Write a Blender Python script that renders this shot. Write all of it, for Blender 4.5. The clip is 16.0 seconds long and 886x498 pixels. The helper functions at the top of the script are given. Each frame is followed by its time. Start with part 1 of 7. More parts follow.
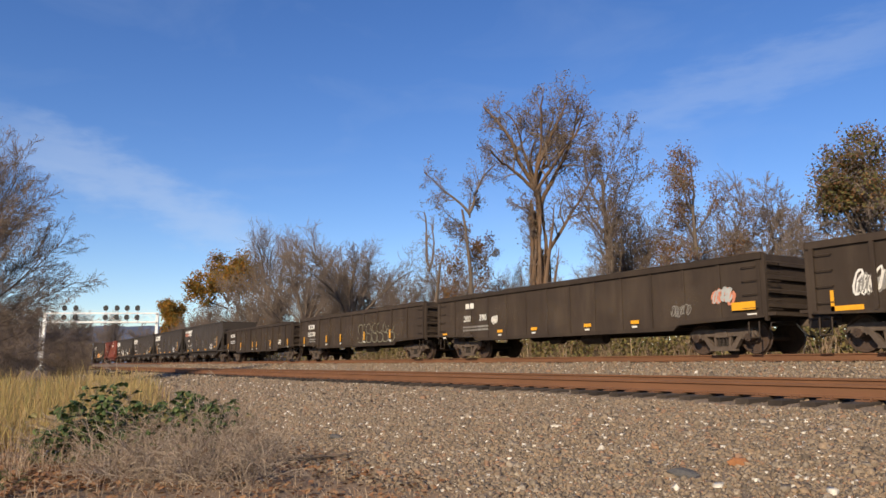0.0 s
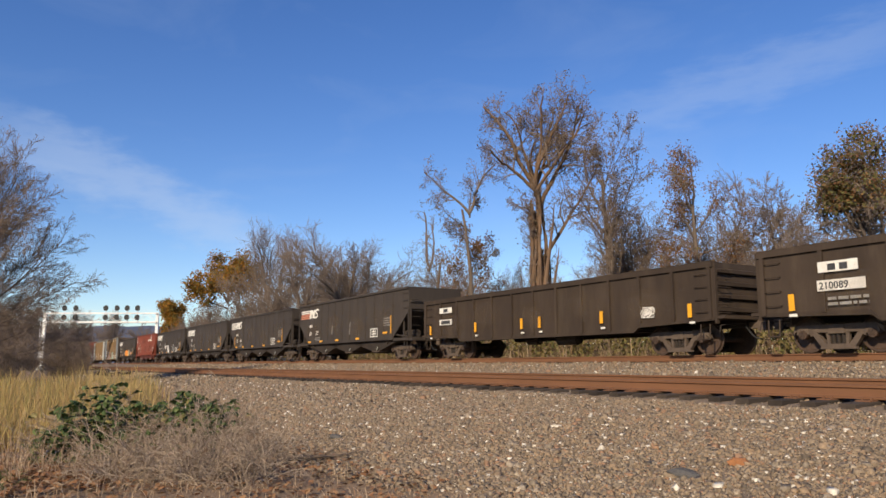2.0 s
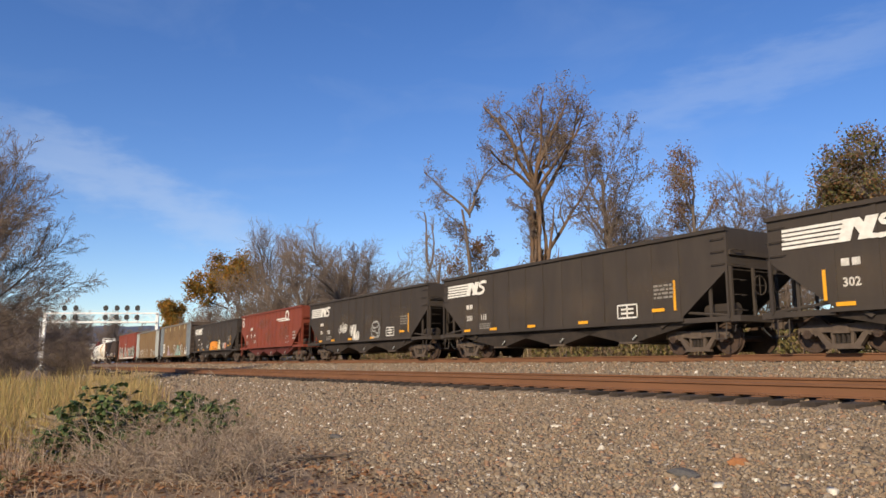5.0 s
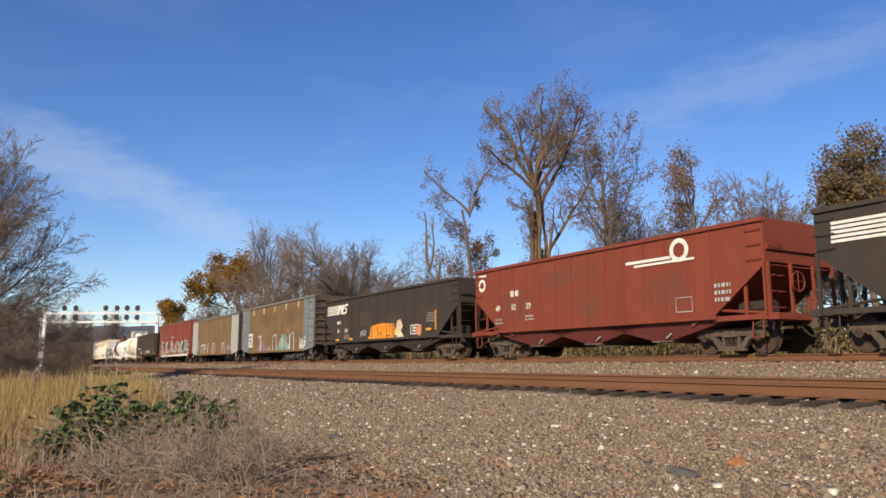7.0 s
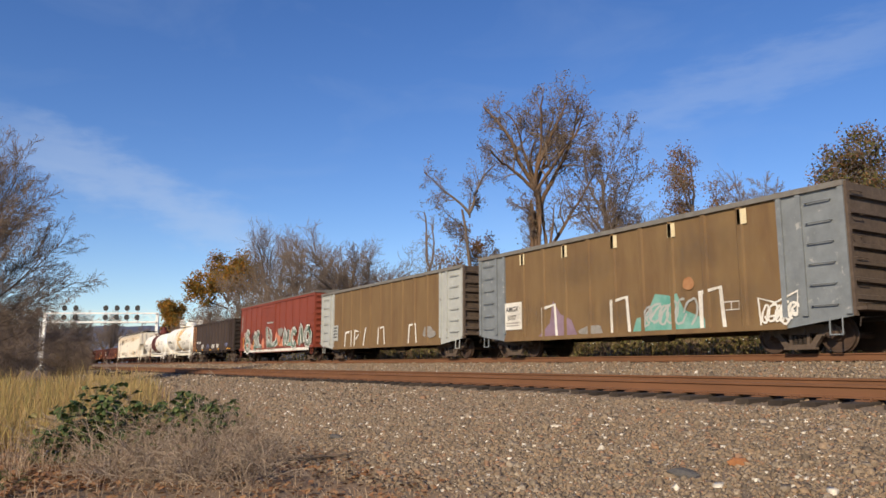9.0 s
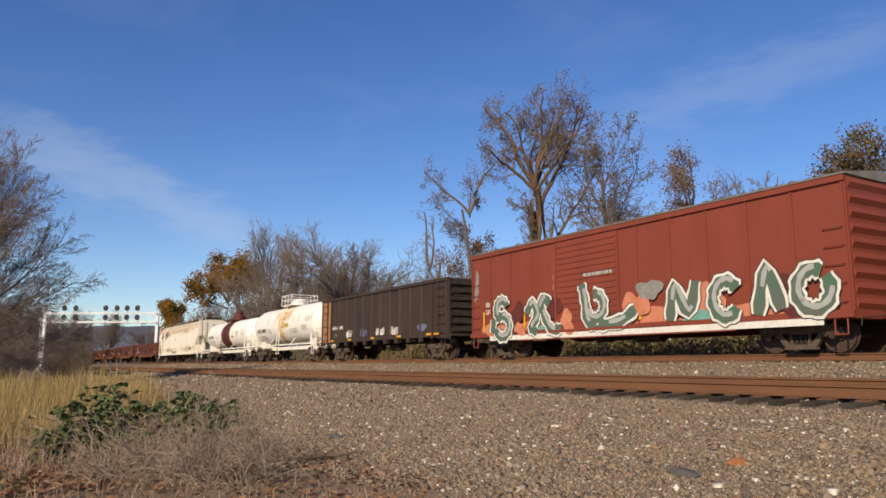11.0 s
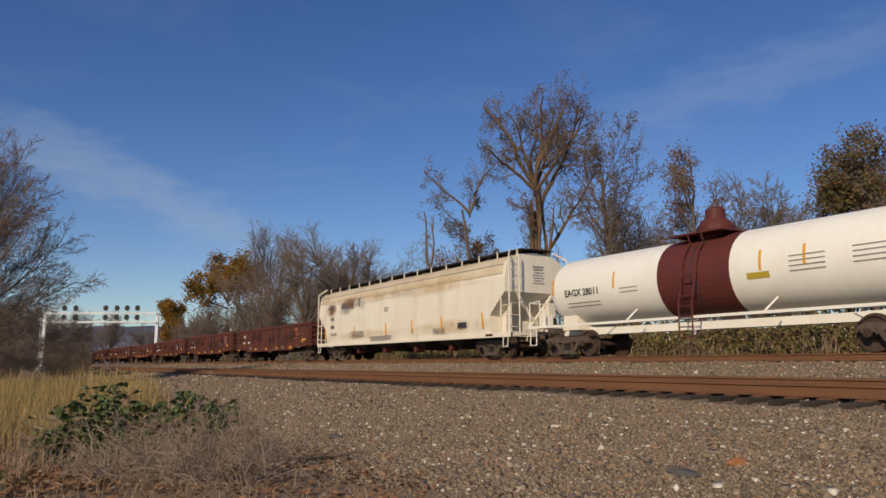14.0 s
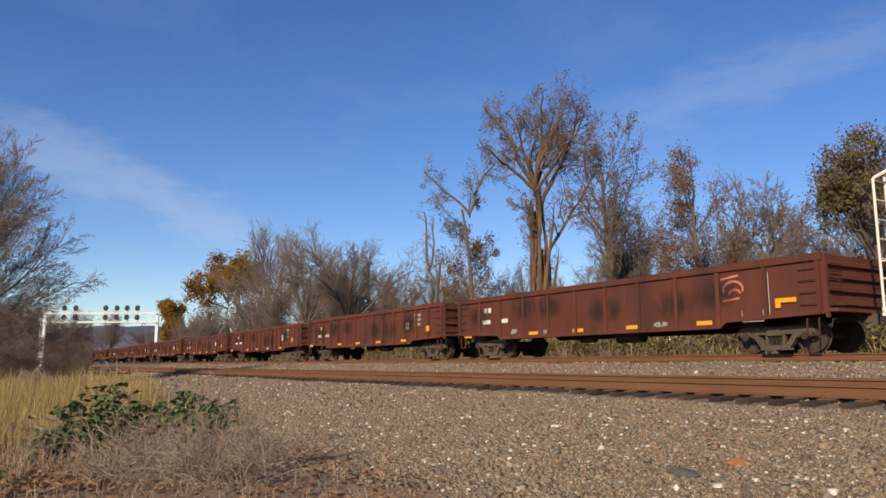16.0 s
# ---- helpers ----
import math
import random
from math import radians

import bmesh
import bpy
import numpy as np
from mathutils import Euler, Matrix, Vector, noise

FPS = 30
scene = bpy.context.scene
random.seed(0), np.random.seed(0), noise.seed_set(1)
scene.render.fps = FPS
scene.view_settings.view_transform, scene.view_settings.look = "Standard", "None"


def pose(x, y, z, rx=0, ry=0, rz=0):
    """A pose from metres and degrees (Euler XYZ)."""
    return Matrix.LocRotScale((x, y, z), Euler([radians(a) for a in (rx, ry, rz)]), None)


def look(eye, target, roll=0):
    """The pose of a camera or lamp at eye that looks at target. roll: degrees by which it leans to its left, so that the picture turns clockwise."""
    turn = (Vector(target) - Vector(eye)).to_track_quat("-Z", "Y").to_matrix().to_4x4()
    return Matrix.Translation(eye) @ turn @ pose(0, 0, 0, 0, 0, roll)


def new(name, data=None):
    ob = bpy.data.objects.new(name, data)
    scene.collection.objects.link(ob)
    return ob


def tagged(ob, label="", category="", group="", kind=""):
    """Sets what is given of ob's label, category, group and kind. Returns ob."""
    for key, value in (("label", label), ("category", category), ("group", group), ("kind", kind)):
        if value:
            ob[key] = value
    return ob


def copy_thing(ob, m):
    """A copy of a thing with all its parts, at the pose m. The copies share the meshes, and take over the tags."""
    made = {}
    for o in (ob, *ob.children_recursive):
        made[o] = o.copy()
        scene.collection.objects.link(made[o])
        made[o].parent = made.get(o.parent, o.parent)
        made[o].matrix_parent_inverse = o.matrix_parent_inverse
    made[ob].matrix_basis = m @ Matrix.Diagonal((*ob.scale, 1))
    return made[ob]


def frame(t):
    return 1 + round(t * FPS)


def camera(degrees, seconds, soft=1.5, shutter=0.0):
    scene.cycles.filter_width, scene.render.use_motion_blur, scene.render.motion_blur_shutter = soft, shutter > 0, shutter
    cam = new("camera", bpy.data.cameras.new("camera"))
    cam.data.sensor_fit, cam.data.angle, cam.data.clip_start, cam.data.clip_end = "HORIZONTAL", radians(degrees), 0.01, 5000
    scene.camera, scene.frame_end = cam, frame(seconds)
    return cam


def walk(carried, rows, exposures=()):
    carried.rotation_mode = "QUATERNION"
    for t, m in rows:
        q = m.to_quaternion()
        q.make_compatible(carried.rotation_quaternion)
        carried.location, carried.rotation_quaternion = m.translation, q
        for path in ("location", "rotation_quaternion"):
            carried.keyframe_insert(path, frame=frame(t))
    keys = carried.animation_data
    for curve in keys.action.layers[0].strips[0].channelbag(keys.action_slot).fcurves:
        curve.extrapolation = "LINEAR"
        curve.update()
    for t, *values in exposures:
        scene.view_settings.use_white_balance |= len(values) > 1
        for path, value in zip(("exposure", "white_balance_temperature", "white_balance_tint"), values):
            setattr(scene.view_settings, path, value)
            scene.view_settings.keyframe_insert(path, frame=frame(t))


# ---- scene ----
# A low, oblique view across two railway tracks in late autumn; a long freight train passes on the far one.
# x runs along the tracks in the train's direction, y away from the camera; z = 0 is the near track's rail top.
cam = camera(61.37, 16.0, soft=1.6)
EYE = Vector((0, 0, 0.235))
AIM = EYE + Vector((-0.8586, 0.5127, 0.1552)) * 100
walk(cam, [(0, look(EYE, AIM)), (16, look(EYE, AIM))], exposures=[(0, 0.09), (7.0, 0.09), (9.0, 0.0), (11.3, -0.12), (12.5, -0.22), (13, -0.42), (14, -0.58), (14.5, -0.52), (15.5, -0.36), (16, -0.06)])

SPEED = 17.35          # the train, metres a second
FAR_Y, FAR_Z = 18.8, 0.53      # far track: centre line, rail top
NEAR_Y = 10.7

# ---- world and sun ----
SUN_EL, SUN_AZ = radians(28), Vector((0.65, -1.0, 0))
world = bpy.data.worlds.new("world")
scene.world = world
world.use_nodes = True
wn, wl = world.node_tree.nodes, world.node_tree.links
wn.clear()
w_out = wn.new("ShaderNodeOutputWorld")
w_bg = wn.new("ShaderNodeBackground")
sky = wn.new("ShaderNodeTexSky")
sky.sky_type, sky.sun_disc = "NISHITA", False
sky.sun_elevation = SUN_EL
sky.sun_rotation = math.atan2(SUN_AZ.x, SUN_AZ.y)
sky.air_density, sky.dust_density, sky.ozone_density = 1.0, 0.1, 3.0
w_bg.inputs["Strength"].default_value = 0.128
STREAK_A = ((-0.2476, -0.3257, -0.9125), (-0.9665, 0.1487, 0.2092))
STREAK_B = ((-0.0378, 0.3872, -0.9212), (-0.5459, 0.7642, 0.3436))
# thin cirrus: stretched noise over the sky's directions
w_tc = wn.new("ShaderNodeTexCoord")
w_map = wn.new("ShaderNodeMapping")
w_map.inputs["Rotation"].default_value = (0.25, 0.35, 0.5)
w_map.inputs["Scale"].default_value = (1.6, 3.2, 9.0)
w_map.inputs["Location"].default_value = (0.8, 2.3, 0.6)
w_noise = wn.new("ShaderNodeTexNoise")
w_noise.inputs["Scale"].default_value = 1.3
w_noise.inputs["Detail"].default_value = 7
w_noise.inputs["Roughness"].default_value = 0.55
w_noise.inputs["Distortion"].default_value = 0.6
w_ramp = wn.new("ShaderNodeValToRGB")
w_ramp.color_ramp.elements[0].position, w_ramp.color_ramp.elements[1].position = 0.50, 0.9
w_ramp.color_ramp.elements[0].color, w_ramp.color_ramp.elements[1].color = (0, 0, 0, 1), (0.13, 0.13, 0.13, 1)
w_mix = wn.new("ShaderNodeMix")
w_mix.data_type = "RGBA"
w_mix.inputs["B"].default_value = (4.6, 5.2, 6.2, 1)
wl.new(w_tc.outputs["Generated"], w_map.inputs["Vector"])
wl.new(w_map.outputs["Vector"], w_noise.inputs["Vector"])
wl.new(w_noise.outputs["Fac"], w_ramp.inputs["Fac"])
w_sum = w_ramp.outputs["Color"]


def cirrus_streak(total, across, along, reach, width, seed, amount):
    """One long feathery streak: near the plane with normal 'across', within 'reach' of the direction 'along'."""
    d1, d2 = wn.new("ShaderNodeVectorMath"), wn.new("ShaderNodeVectorMath")
    d1.operation = d2.operation = "DOT_PRODUCT"
    d1.inputs[1].default_value, d2.inputs[1].default_value = across, along
    nz = wn.new("ShaderNodeTexNoise")
    nz.inputs["Scale"].default_value, nz.inputs["Detail"].default_value, nz.inputs["Roughness"].default_value = 6.0 + seed, 8, 0.6
    wl.new(w_map.outputs["Vector"], nz.inputs["Vector"])
    wl.new(w_tc.outputs["Generated"], d1.inputs[0])
    wl.new(w_tc.outputs["Generated"], d2.inputs[0])
    shift = wn.new("ShaderNodeMath")
    shift.operation = "MULTIPLY_ADD"
    shift.inputs[1].default_value, shift.inputs[2].default_value = width * 1.6, -width * 0.8
    wl.new(nz.outputs["Fac"], shift.inputs[0])
    off = wn.new("ShaderNodeMath")
    wl.new(d1.outputs["Value"], off.inputs[0])
    wl.new(shift.outputs["Value"], off.inputs[1])
    flat = wn.new("ShaderNodeMath")
    flat.operation = "ABSOLUTE"
    wl.new(off.outputs["Value"], flat.inputs[0])
    r1, r2 = wn.new("ShaderNodeMapRange"), wn.new("ShaderNodeMapRange")
    r1.interpolation_type = r2.interpolation_type = "SMOOTHSTEP"
    r1.inputs["From Min"].default_value, r1.inputs["From Max"].default_value = width, 0.0
    r2.inputs["From Min"].default_value, r2.inputs["From Max"].default_value = math.cos(radians(reach)), 1.0
    wl.new(flat.outputs["Value"], r1.inputs["Value"])
    wl.new(d2.outputs["Value"], r2.inputs["Value"])
    m1, m2, m3 = (wn.new("ShaderNodeMath") for _ in range(3))
    m1.operation = m2.operation = "MULTIPLY"
    wl.new(r1.outputs["Result"], m1.inputs[0])
    wl.new(r2.outputs["Result"], m1.inputs[1])
    wl.new(m1.outputs["Value"], m2.inputs[0])
    m2.inputs[1].default_value = amount
    wl.new(m2.outputs["Value"], m3.inputs[0])
    wl.new(total, m3.inputs[1])
    return m3.outputs["Value"]


w_sum = cirrus_streak(w_sum, STREAK_A[0], STREAK_A[1], 14.0, 0.05, 0.0, 0.30)
w_sum = cirrus_streak(w_sum, STREAK_B[0], STREAK_B[1], 14.0, 0.045, 1.5, 0.17)
wl.new(w_sum, w_mix.inputs["Factor"])
w_sat = wn.new("ShaderNodeHueSaturation")
w_sat.inputs["Saturation"].default_value = 1.22
w_sat.inputs["Hue"].default_value = 0.511
wl.new(sky.outputs["Color"], w_sat.inputs["Color"])
w_tint = wn.new("ShaderNodeMix")
w_tint.data_type, w_tint.blend_type = "RGBA", "MULTIPLY"
w_tint.inputs["Factor"].default_value = 1.0
w_tint.inputs["B"].default_value = (0.97, 0.96, 1.02, 1)
wl.new(w_sat.outputs["Color"], w_tint.inputs["A"])
wl.new(w_tint.outputs["Result"], w_mix.inputs["A"])
wl.new(w_mix.outputs["Result"], w_bg.inputs["Color"])
wl.new(w_bg.outputs["Background"], w_out.inputs["Surface"])

sun = new("sun", bpy.data.lights.new("sun", "SUN"))
sun.data.energy, sun.data.angle, sun.data.color = 5.2, radians(0.53), (1.0, 0.83, 0.60)
sun_from = (SUN_AZ.normalized() * math.cos(SUN_EL) + Vector((0, 0, math.sin(SUN_EL)))) * 60
sun.matrix_world = look(sun_from, (0, 0, 0))


# ---- materials ----
def material(name, base, second=None, scale=3.0, rough=0.85, metal=0.0, bump=0.2, stretch=(1, 1, 1), third=None,
             third_scale=0.6, third_at=(0.55, 0.75), vary=0.0, island=False, spec=0.3, fine=8.0, thin=0.0):
    """Two scales of variation: fine grain between base and second, and large stains of a third colour."""
    mat = bpy.data.materials.new(name)
    mat.use_nodes = True
    n, l = mat.node_tree.nodes, mat.node_tree.links
    bsdf = n["Principled BSDF"]
    bsdf.inputs["Roughness"].default_value = rough
    bsdf.inputs["Metallic"].default_value = metal
    bsdf.inputs["Specular IOR Level"].default_value = spec
    tc = n.new("ShaderNodeTexCoord")
    mp = n.new("ShaderNodeMapping")
    mp.inputs["Scale"].default_value = stretch
    l.new(tc.outputs["Object"], mp.inputs["Vector"])
    n1 = n.new("ShaderNodeTexNoise")
    n1.inputs["Scale"].default_value, n1.inputs["Detail"].default_value, n1.inputs["Roughness"].default_value = scale, 8, 0.65
    l.new(mp.outputs["Vector"], n1.inputs["Vector"])
    mix = n.new("ShaderNodeMix")
    mix.data_type = "RGBA"
    mix.inputs["A"].default_value = (*base, 1)
    mix.inputs["B"].default_value = (*(second or [c * 0.7 for c in base]), 1)
    r1 = n.new("ShaderNodeValToRGB")
    r1.color_ramp.elements[0].position, r1.color_ramp.elements[1].position = 0.35, 0.68
    l.new(n1.outputs["Fac"], r1.inputs["Fac"])
    l.new(r1.outputs["Color"], mix.inputs["Factor"])
    colour = mix.outputs["Result"]
    if third:
        n2 = n.new("ShaderNodeTexNoise")
        n2.inputs["Scale"].default_value, n2.inputs["Detail"].default_value, n2.inputs["Roughness"].default_value = third_scale, 9, 0.7
        l.new(mp.outputs["Vector"], n2.inputs["Vector"])
        r2 = n.new("ShaderNodeValToRGB")
        r2.color_ramp.elements[0].position, r2.color_ramp.elements[1].position = third_at
        l.new(n2.outputs["Fac"], r2.inputs["Fac"])
        m2 = n.new("ShaderNodeMix")
        m2.data_type = "RGBA"
        m2.inputs["B"].default_value = (*third, 1)
        l.new(r2.outputs["Color"], m2.inputs["Factor"])
        l.new(colour, m2.inputs["A"])
        colour = m2.outputs["Result"]
    if vary:
        hsv = n.new("ShaderNodeHueSaturation")
        mr = n.new("ShaderNodeMapRange")
        mr.inputs["To Min"].default_value, mr.inputs["To Max"].default_value = 1 - vary, 1 + vary
        if island:
            l.new(n.new("ShaderNodeNewGeometry").outputs["Random Per Island"], mr.inputs["Value"])
        else:
            l.new(n.new("ShaderNodeObjectInfo").outputs["Random"], mr.inputs["Value"])
        l.new(mr.outputs["Result"], hsv.inputs["Value"])
        l.new(colour, hsv.inputs["Color"])
        colour = hsv.outputs["Color"]
    l.new(colour, bsdf.inputs["Base Color"])
    if bump:
        n3 = n.new("ShaderNodeTexNoise")
        n3.inputs["Scale"].default_value, n3.inputs["Detail"].default_value = scale * fine, 5
        l.new(mp.outputs["Vector"], n3.inputs["Vector"])
        b = n.new("ShaderNodeBump")
        b.inputs["Strength"].default_value, b.inputs["Distance"].default_value = bump, 0.03
        l.new(n3.outputs["Fac"], b.inputs["Height"])
        l.new(b.outputs["Normal"], bsdf.inputs["Normal"])
    if thin:
        bsdf.inputs["Subsurface Weight"].default_value = 0
        tr = n.new("ShaderNodeBsdfTranslucent")
        ms = n.new("ShaderNodeMixShader")
        ms.inputs["Fac"].default_value = thin
        l.new(colour, tr.inputs["Color"])
        l.new(bsdf.outputs["BSDF"], ms.inputs[1])
        l.new(tr.outputs["BSDF"], ms.inputs[2])
        l.new(ms.outputs["Shader"], n["Material Output"].inputs["Surface"])
    return mat


def island_material(name, stops, rough=0.9, scale=30.0, bump=0.3, thin=0.0):
    """Loose pieces in one mesh: each takes its colour from a ramp by its own chance, with a fine grain."""
    mat = bpy.data.materials.new(name)
    mat.use_nodes = True
    n, l = mat.node_tree.nodes, mat.node_tree.links
    bsdf = n["Principled BSDF"]
    bsdf.inputs["Roughness"].default_value = rough
    bsdf.inputs["Specular IOR Level"].default_value = 0.25
    geo = n.new("ShaderNodeNewGeometry")
    ramp = n.new("ShaderNodeValToRGB")
    ramp.color_ramp.interpolation = "CONSTANT"
    e = ramp.color_ramp.elements
    while len(e) < len(stops):
        e.new(0.5)
    for k, (at, c) in enumerate(stops):
        e[k].position, e[k].color = at, (*c, 1)
    l.new(geo.outputs["Random Per Island"], ramp.inputs["Fac"])
    tc = n.new("ShaderNodeTexCoord")
    nz = n.new("ShaderNodeTexNoise")
    nz.inputs["Scale"].default_value, nz.inputs["Detail"].default_value = scale, 6
    l.new(tc.outputs["Object"], nz.inputs["Vector"])
    mr = n.new("ShaderNodeMapRange")
    mr.inputs["From Min"].default_value, mr.inputs["From Max"].default_value = 0.3, 0.7
    mr.inputs["To Min"].default_value, mr.inputs["To Max"].default_value = 0.7, 1.25
    l.new(nz.outputs["Fac"], mr.inputs["Value"])
    hsv = n.new("ShaderNodeHueSaturation")
    l.new(ramp.outputs["Color"], hsv.inputs["Color"])
    l.new(mr.outputs["Result"], hsv.inputs["Value"])
    l.new(hsv.outputs["Color"], bsdf.inputs["Base Color"])
    if bump:
        b = n.new("ShaderNodeBump")
        b.inputs["Strength"].default_value, b.inputs["Distance"].default_value = bump, 0.01
        l.new(nz.outputs["Fac"], b.inputs["Height"])
        l.new(b.outputs["Normal"], bsdf.inputs["Normal"])
    if thin:
        tr = n.new("ShaderNodeBsdfTranslucent")
        ms = n.new("ShaderNodeMixShader")
        ms.inputs["Fac"].default_value = thin
        l.new(hsv.outputs["Color"], tr.inputs["Color"])
        l.new(bsdf.outputs["BSDF"], ms.inputs[1])
        l.new(tr.outputs["BSDF"], ms.inputs[2])
        l.new(ms.outputs["Shader"], n["Material Output"].inputs["Surface"])
    return mat


def film_material(name, colour, amount, scale=5.0):
    """A thin stain that fades out toward the rim of its patch and breaks up in streaks."""
    mat = bpy.data.materials.new(name)
    mat.use_nodes = True
    n, l = mat.node_tree.nodes, mat.node_tree.links
    bsdf = n["Principled BSDF"]
    bsdf.inputs["Base Color"].default_value, bsdf.inputs["Roughness"].default_value = (*colour, 1), 0.8
    tc, sub, sc, ln = n.new("ShaderNodeTexCoord"), n.new("ShaderNodeVectorMath"), n.new("ShaderNodeVectorMath"), n.new("ShaderNodeVectorMath")
    sub.operation, sc.operation, ln.operation = "SUBTRACT", "MULTIPLY", "LENGTH"
    sub.inputs[1].default_value, sc.inputs[1].default_value = (0.5, 0.5, 0.5), (2.0, 0.0, 2.0)
    l.new(tc.outputs["Generated"], sub.inputs[0])
    l.new(sub.outputs["Vector"], sc.inputs[0])
    l.new(sc.outputs["Vector"], ln.inputs[0])
    fall = n.new("ShaderNodeMapRange")
    fall.interpolation_type = "SMOOTHSTEP"
    fall.inputs["From Min"].default_value, fall.inputs["From Max"].default_value = 1.0, 0.15
    l.new(ln.outputs["Value"], fall.inputs["Value"])
    mp, nz, rp = n.new("ShaderNodeMapping"), n.new("ShaderNodeTexNoise"), n.new("ShaderNodeMapRange")
    mp.inputs["Scale"].default_value = (1, 1, 0.3)
    nz.inputs["Scale"].default_value, nz.inputs["Detail"].default_value, nz.inputs["Roughness"].default_value = scale, 6, 0.65
    rp.inputs["From Min"].default_value, rp.inputs["From Max"].default_value = 0.35, 0.65
    l.new(tc.outputs["Object"], mp.inputs["Vector"])
    l.new(mp.outputs["Vector"], nz.inputs["Vector"])
    l.new(nz.outputs["Fac"], rp.inputs["Value"])
    m1, m2 = n.new("ShaderNodeMath"), n.new("ShaderNodeMath")
    m1.operation = m2.operation = "MULTIPLY"
    l.new(fall.outputs["Result"], m1.inputs[0])
    l.new(rp.outputs["Result"], m1.inputs[1])
    l.new(m1.outputs["Value"], m2.inputs[0])
    m2.inputs[1].default_value = amount
    l.new(m2.outputs["Value"], bsdf.inputs["Alpha"])
    return mat


F_TAN = film_material("tan road stain", (0.70, 0.50, 0.27), 0.34, 0.8)
F_RUST = film_material("rust smear", (0.40, 0.23, 0.11), 0.9)
F_GRIME = film_material("grey brown grime", (0.20, 0.14, 0.10), 0.5)
F_OCHRE = film_material("ochre run", (0.72, 0.46, 0.18), 0.85, 1.1)
F_DUST = film_material("pale road dust", (0.18, 0.13, 0.085), 0.16, 2.0)
F_PATINA = film_material("dark patch of old paint", (0.035, 0.022, 0.018), 0.6, 2.0)
STREAK = (1, 1, 0.22)
M_BLACK = material("weathered black paint", (0.040, 0.029, 0.022), (0.060, 0.043, 0.031), 1.6, 0.75, stretch=STREAK, third=(0.075, 0.058, 0.042),
                   third_scale=0.8, third_at=(0.56, 0.85), bump=0.08, vary=0.12, spec=0.15)
M_BLACK_B = material("dull black paint", (0.042, 0.033, 0.027), (0.056, 0.044, 0.034), 1.4, 0.72, stretch=STREAK, third=(0.07, 0.052, 0.035),
                     third_scale=0.9, third_at=(0.55, 0.9), bump=0.05, vary=0.1)
M_BROWN = material("dirty brown paint", (0.040, 0.027, 0.021), (0.055, 0.036, 0.026), 1.4, 0.7, stretch=STREAK, third=(0.075, 0.045, 0.030),
                   third_scale=0.9, third_at=(0.5, 0.85), bump=0.08)
M_OXIDE = material("faded oxide red paint", (0.105, 0.030, 0.019), (0.135, 0.043, 0.026), 1.5, 0.75, stretch=STREAK, third=(0.050, 0.026, 0.020),
                   third_scale=0.55, third_at=(0.52, 0.7), bump=0.1, vary=0.2)
M_RED = material("red oxide paint", (0.215, 0.048, 0.024), (0.175, 0.042, 0.023), 1.5, 0.65, stretch=STREAK, third=(0.12, 0.035, 0.022),
                 third_scale=0.8, third_at=(0.55, 0.85), bump=0.06)
M_BOXRED = material("brick red paint", (0.245, 0.055, 0.030), (0.20, 0.046, 0.027), 1.2, 0.6, stretch=STREAK, third=(0.15, 0.045, 0.03),
                    third_scale=0.7, third_at=(0.58, 0.85), bump=0.05)
M_TAN = material("dusty tan rusted panel", (0.195, 0.125, 0.058), (0.160, 0.098, 0.047), 2.0, 0.85, stretch=STREAK, third=(0.12, 0.068, 0.036),
                 third_scale=0.8, third_at=(0.52, 0.8), bump=0.15)
M_BLUEGREY = material("scratched blue grey paint", (0.205, 0.225, 0.235), (0.15, 0.165, 0.175), 2.5, 0.6, third=(0.36, 0.36, 0.34),
                      third_scale=3.0, third_at=(0.6, 0.68), bump=0.08)
M_PALEGREY = material("pale grey paint", (0.42, 0.43, 0.40), (0.34, 0.35, 0.33), 2.5, 0.6, third=(0.18, 0.15, 0.12), third_scale=2.0,
                      third_at=(0.6, 0.75), bump=0.08)
M_RIM = material("dusty grey rim paint", (0.20, 0.19, 0.17), (0.15, 0.135, 0.115), 2.5, 0.75, third=(0.12, 0.085, 0.06), third_scale=1.5, third_at=(0.52, 0.75), bump=0.1)
M_TANK = material("white tank paint", (0.88, 0.85, 0.77), (0.82, 0.78, 0.68), 0.9, 0.45, stretch=(1, 1, 0.3), third=(0.70, 0.60, 0.44),
                  third_scale=0.5, third_at=(0.62, 0.95), bump=0.02, spec=0.4)
M_CREAM = material("stained off-white paint", (0.82, 0.76, 0.64), (0.74, 0.67, 0.53), 1.3, 0.6, stretch=(1, 1, 0.25), third=(0.60, 0.49, 0.34),
                   third_scale=0.55, third_at=(0.57, 0.75), bump=0.03)
M_STAINBAND = material("rust-stained white paint", (0.72, 0.46, 0.17), (0.78, 0.62, 0.36), 2.0, 0.55, stretch=(1, 1, 0.2), bump=0.03)
M_EAVESTAIN = material("tan-stained white paint", (0.60, 0.49, 0.33), (0.68, 0.58, 0.42), 1.2, 0.6, stretch=(1, 1, 0.2), third=(0.48, 0.36, 0.21), third_scale=0.5, third_at=(0.5, 0.75), bump=0.03)
M_STAINSOFT = material("light rust stain", (0.62, 0.49, 0.32), (0.70, 0.60, 0.45), 2.0, 0.6, stretch=(1, 1, 0.3), bump=0.03)
M_STAINDARK = material("dark rust stain", (0.36, 0.24, 0.15), (0.5, 0.37, 0.24), 4.0, 0.7, stretch=(1, 1, 0.3), bump=0.03)
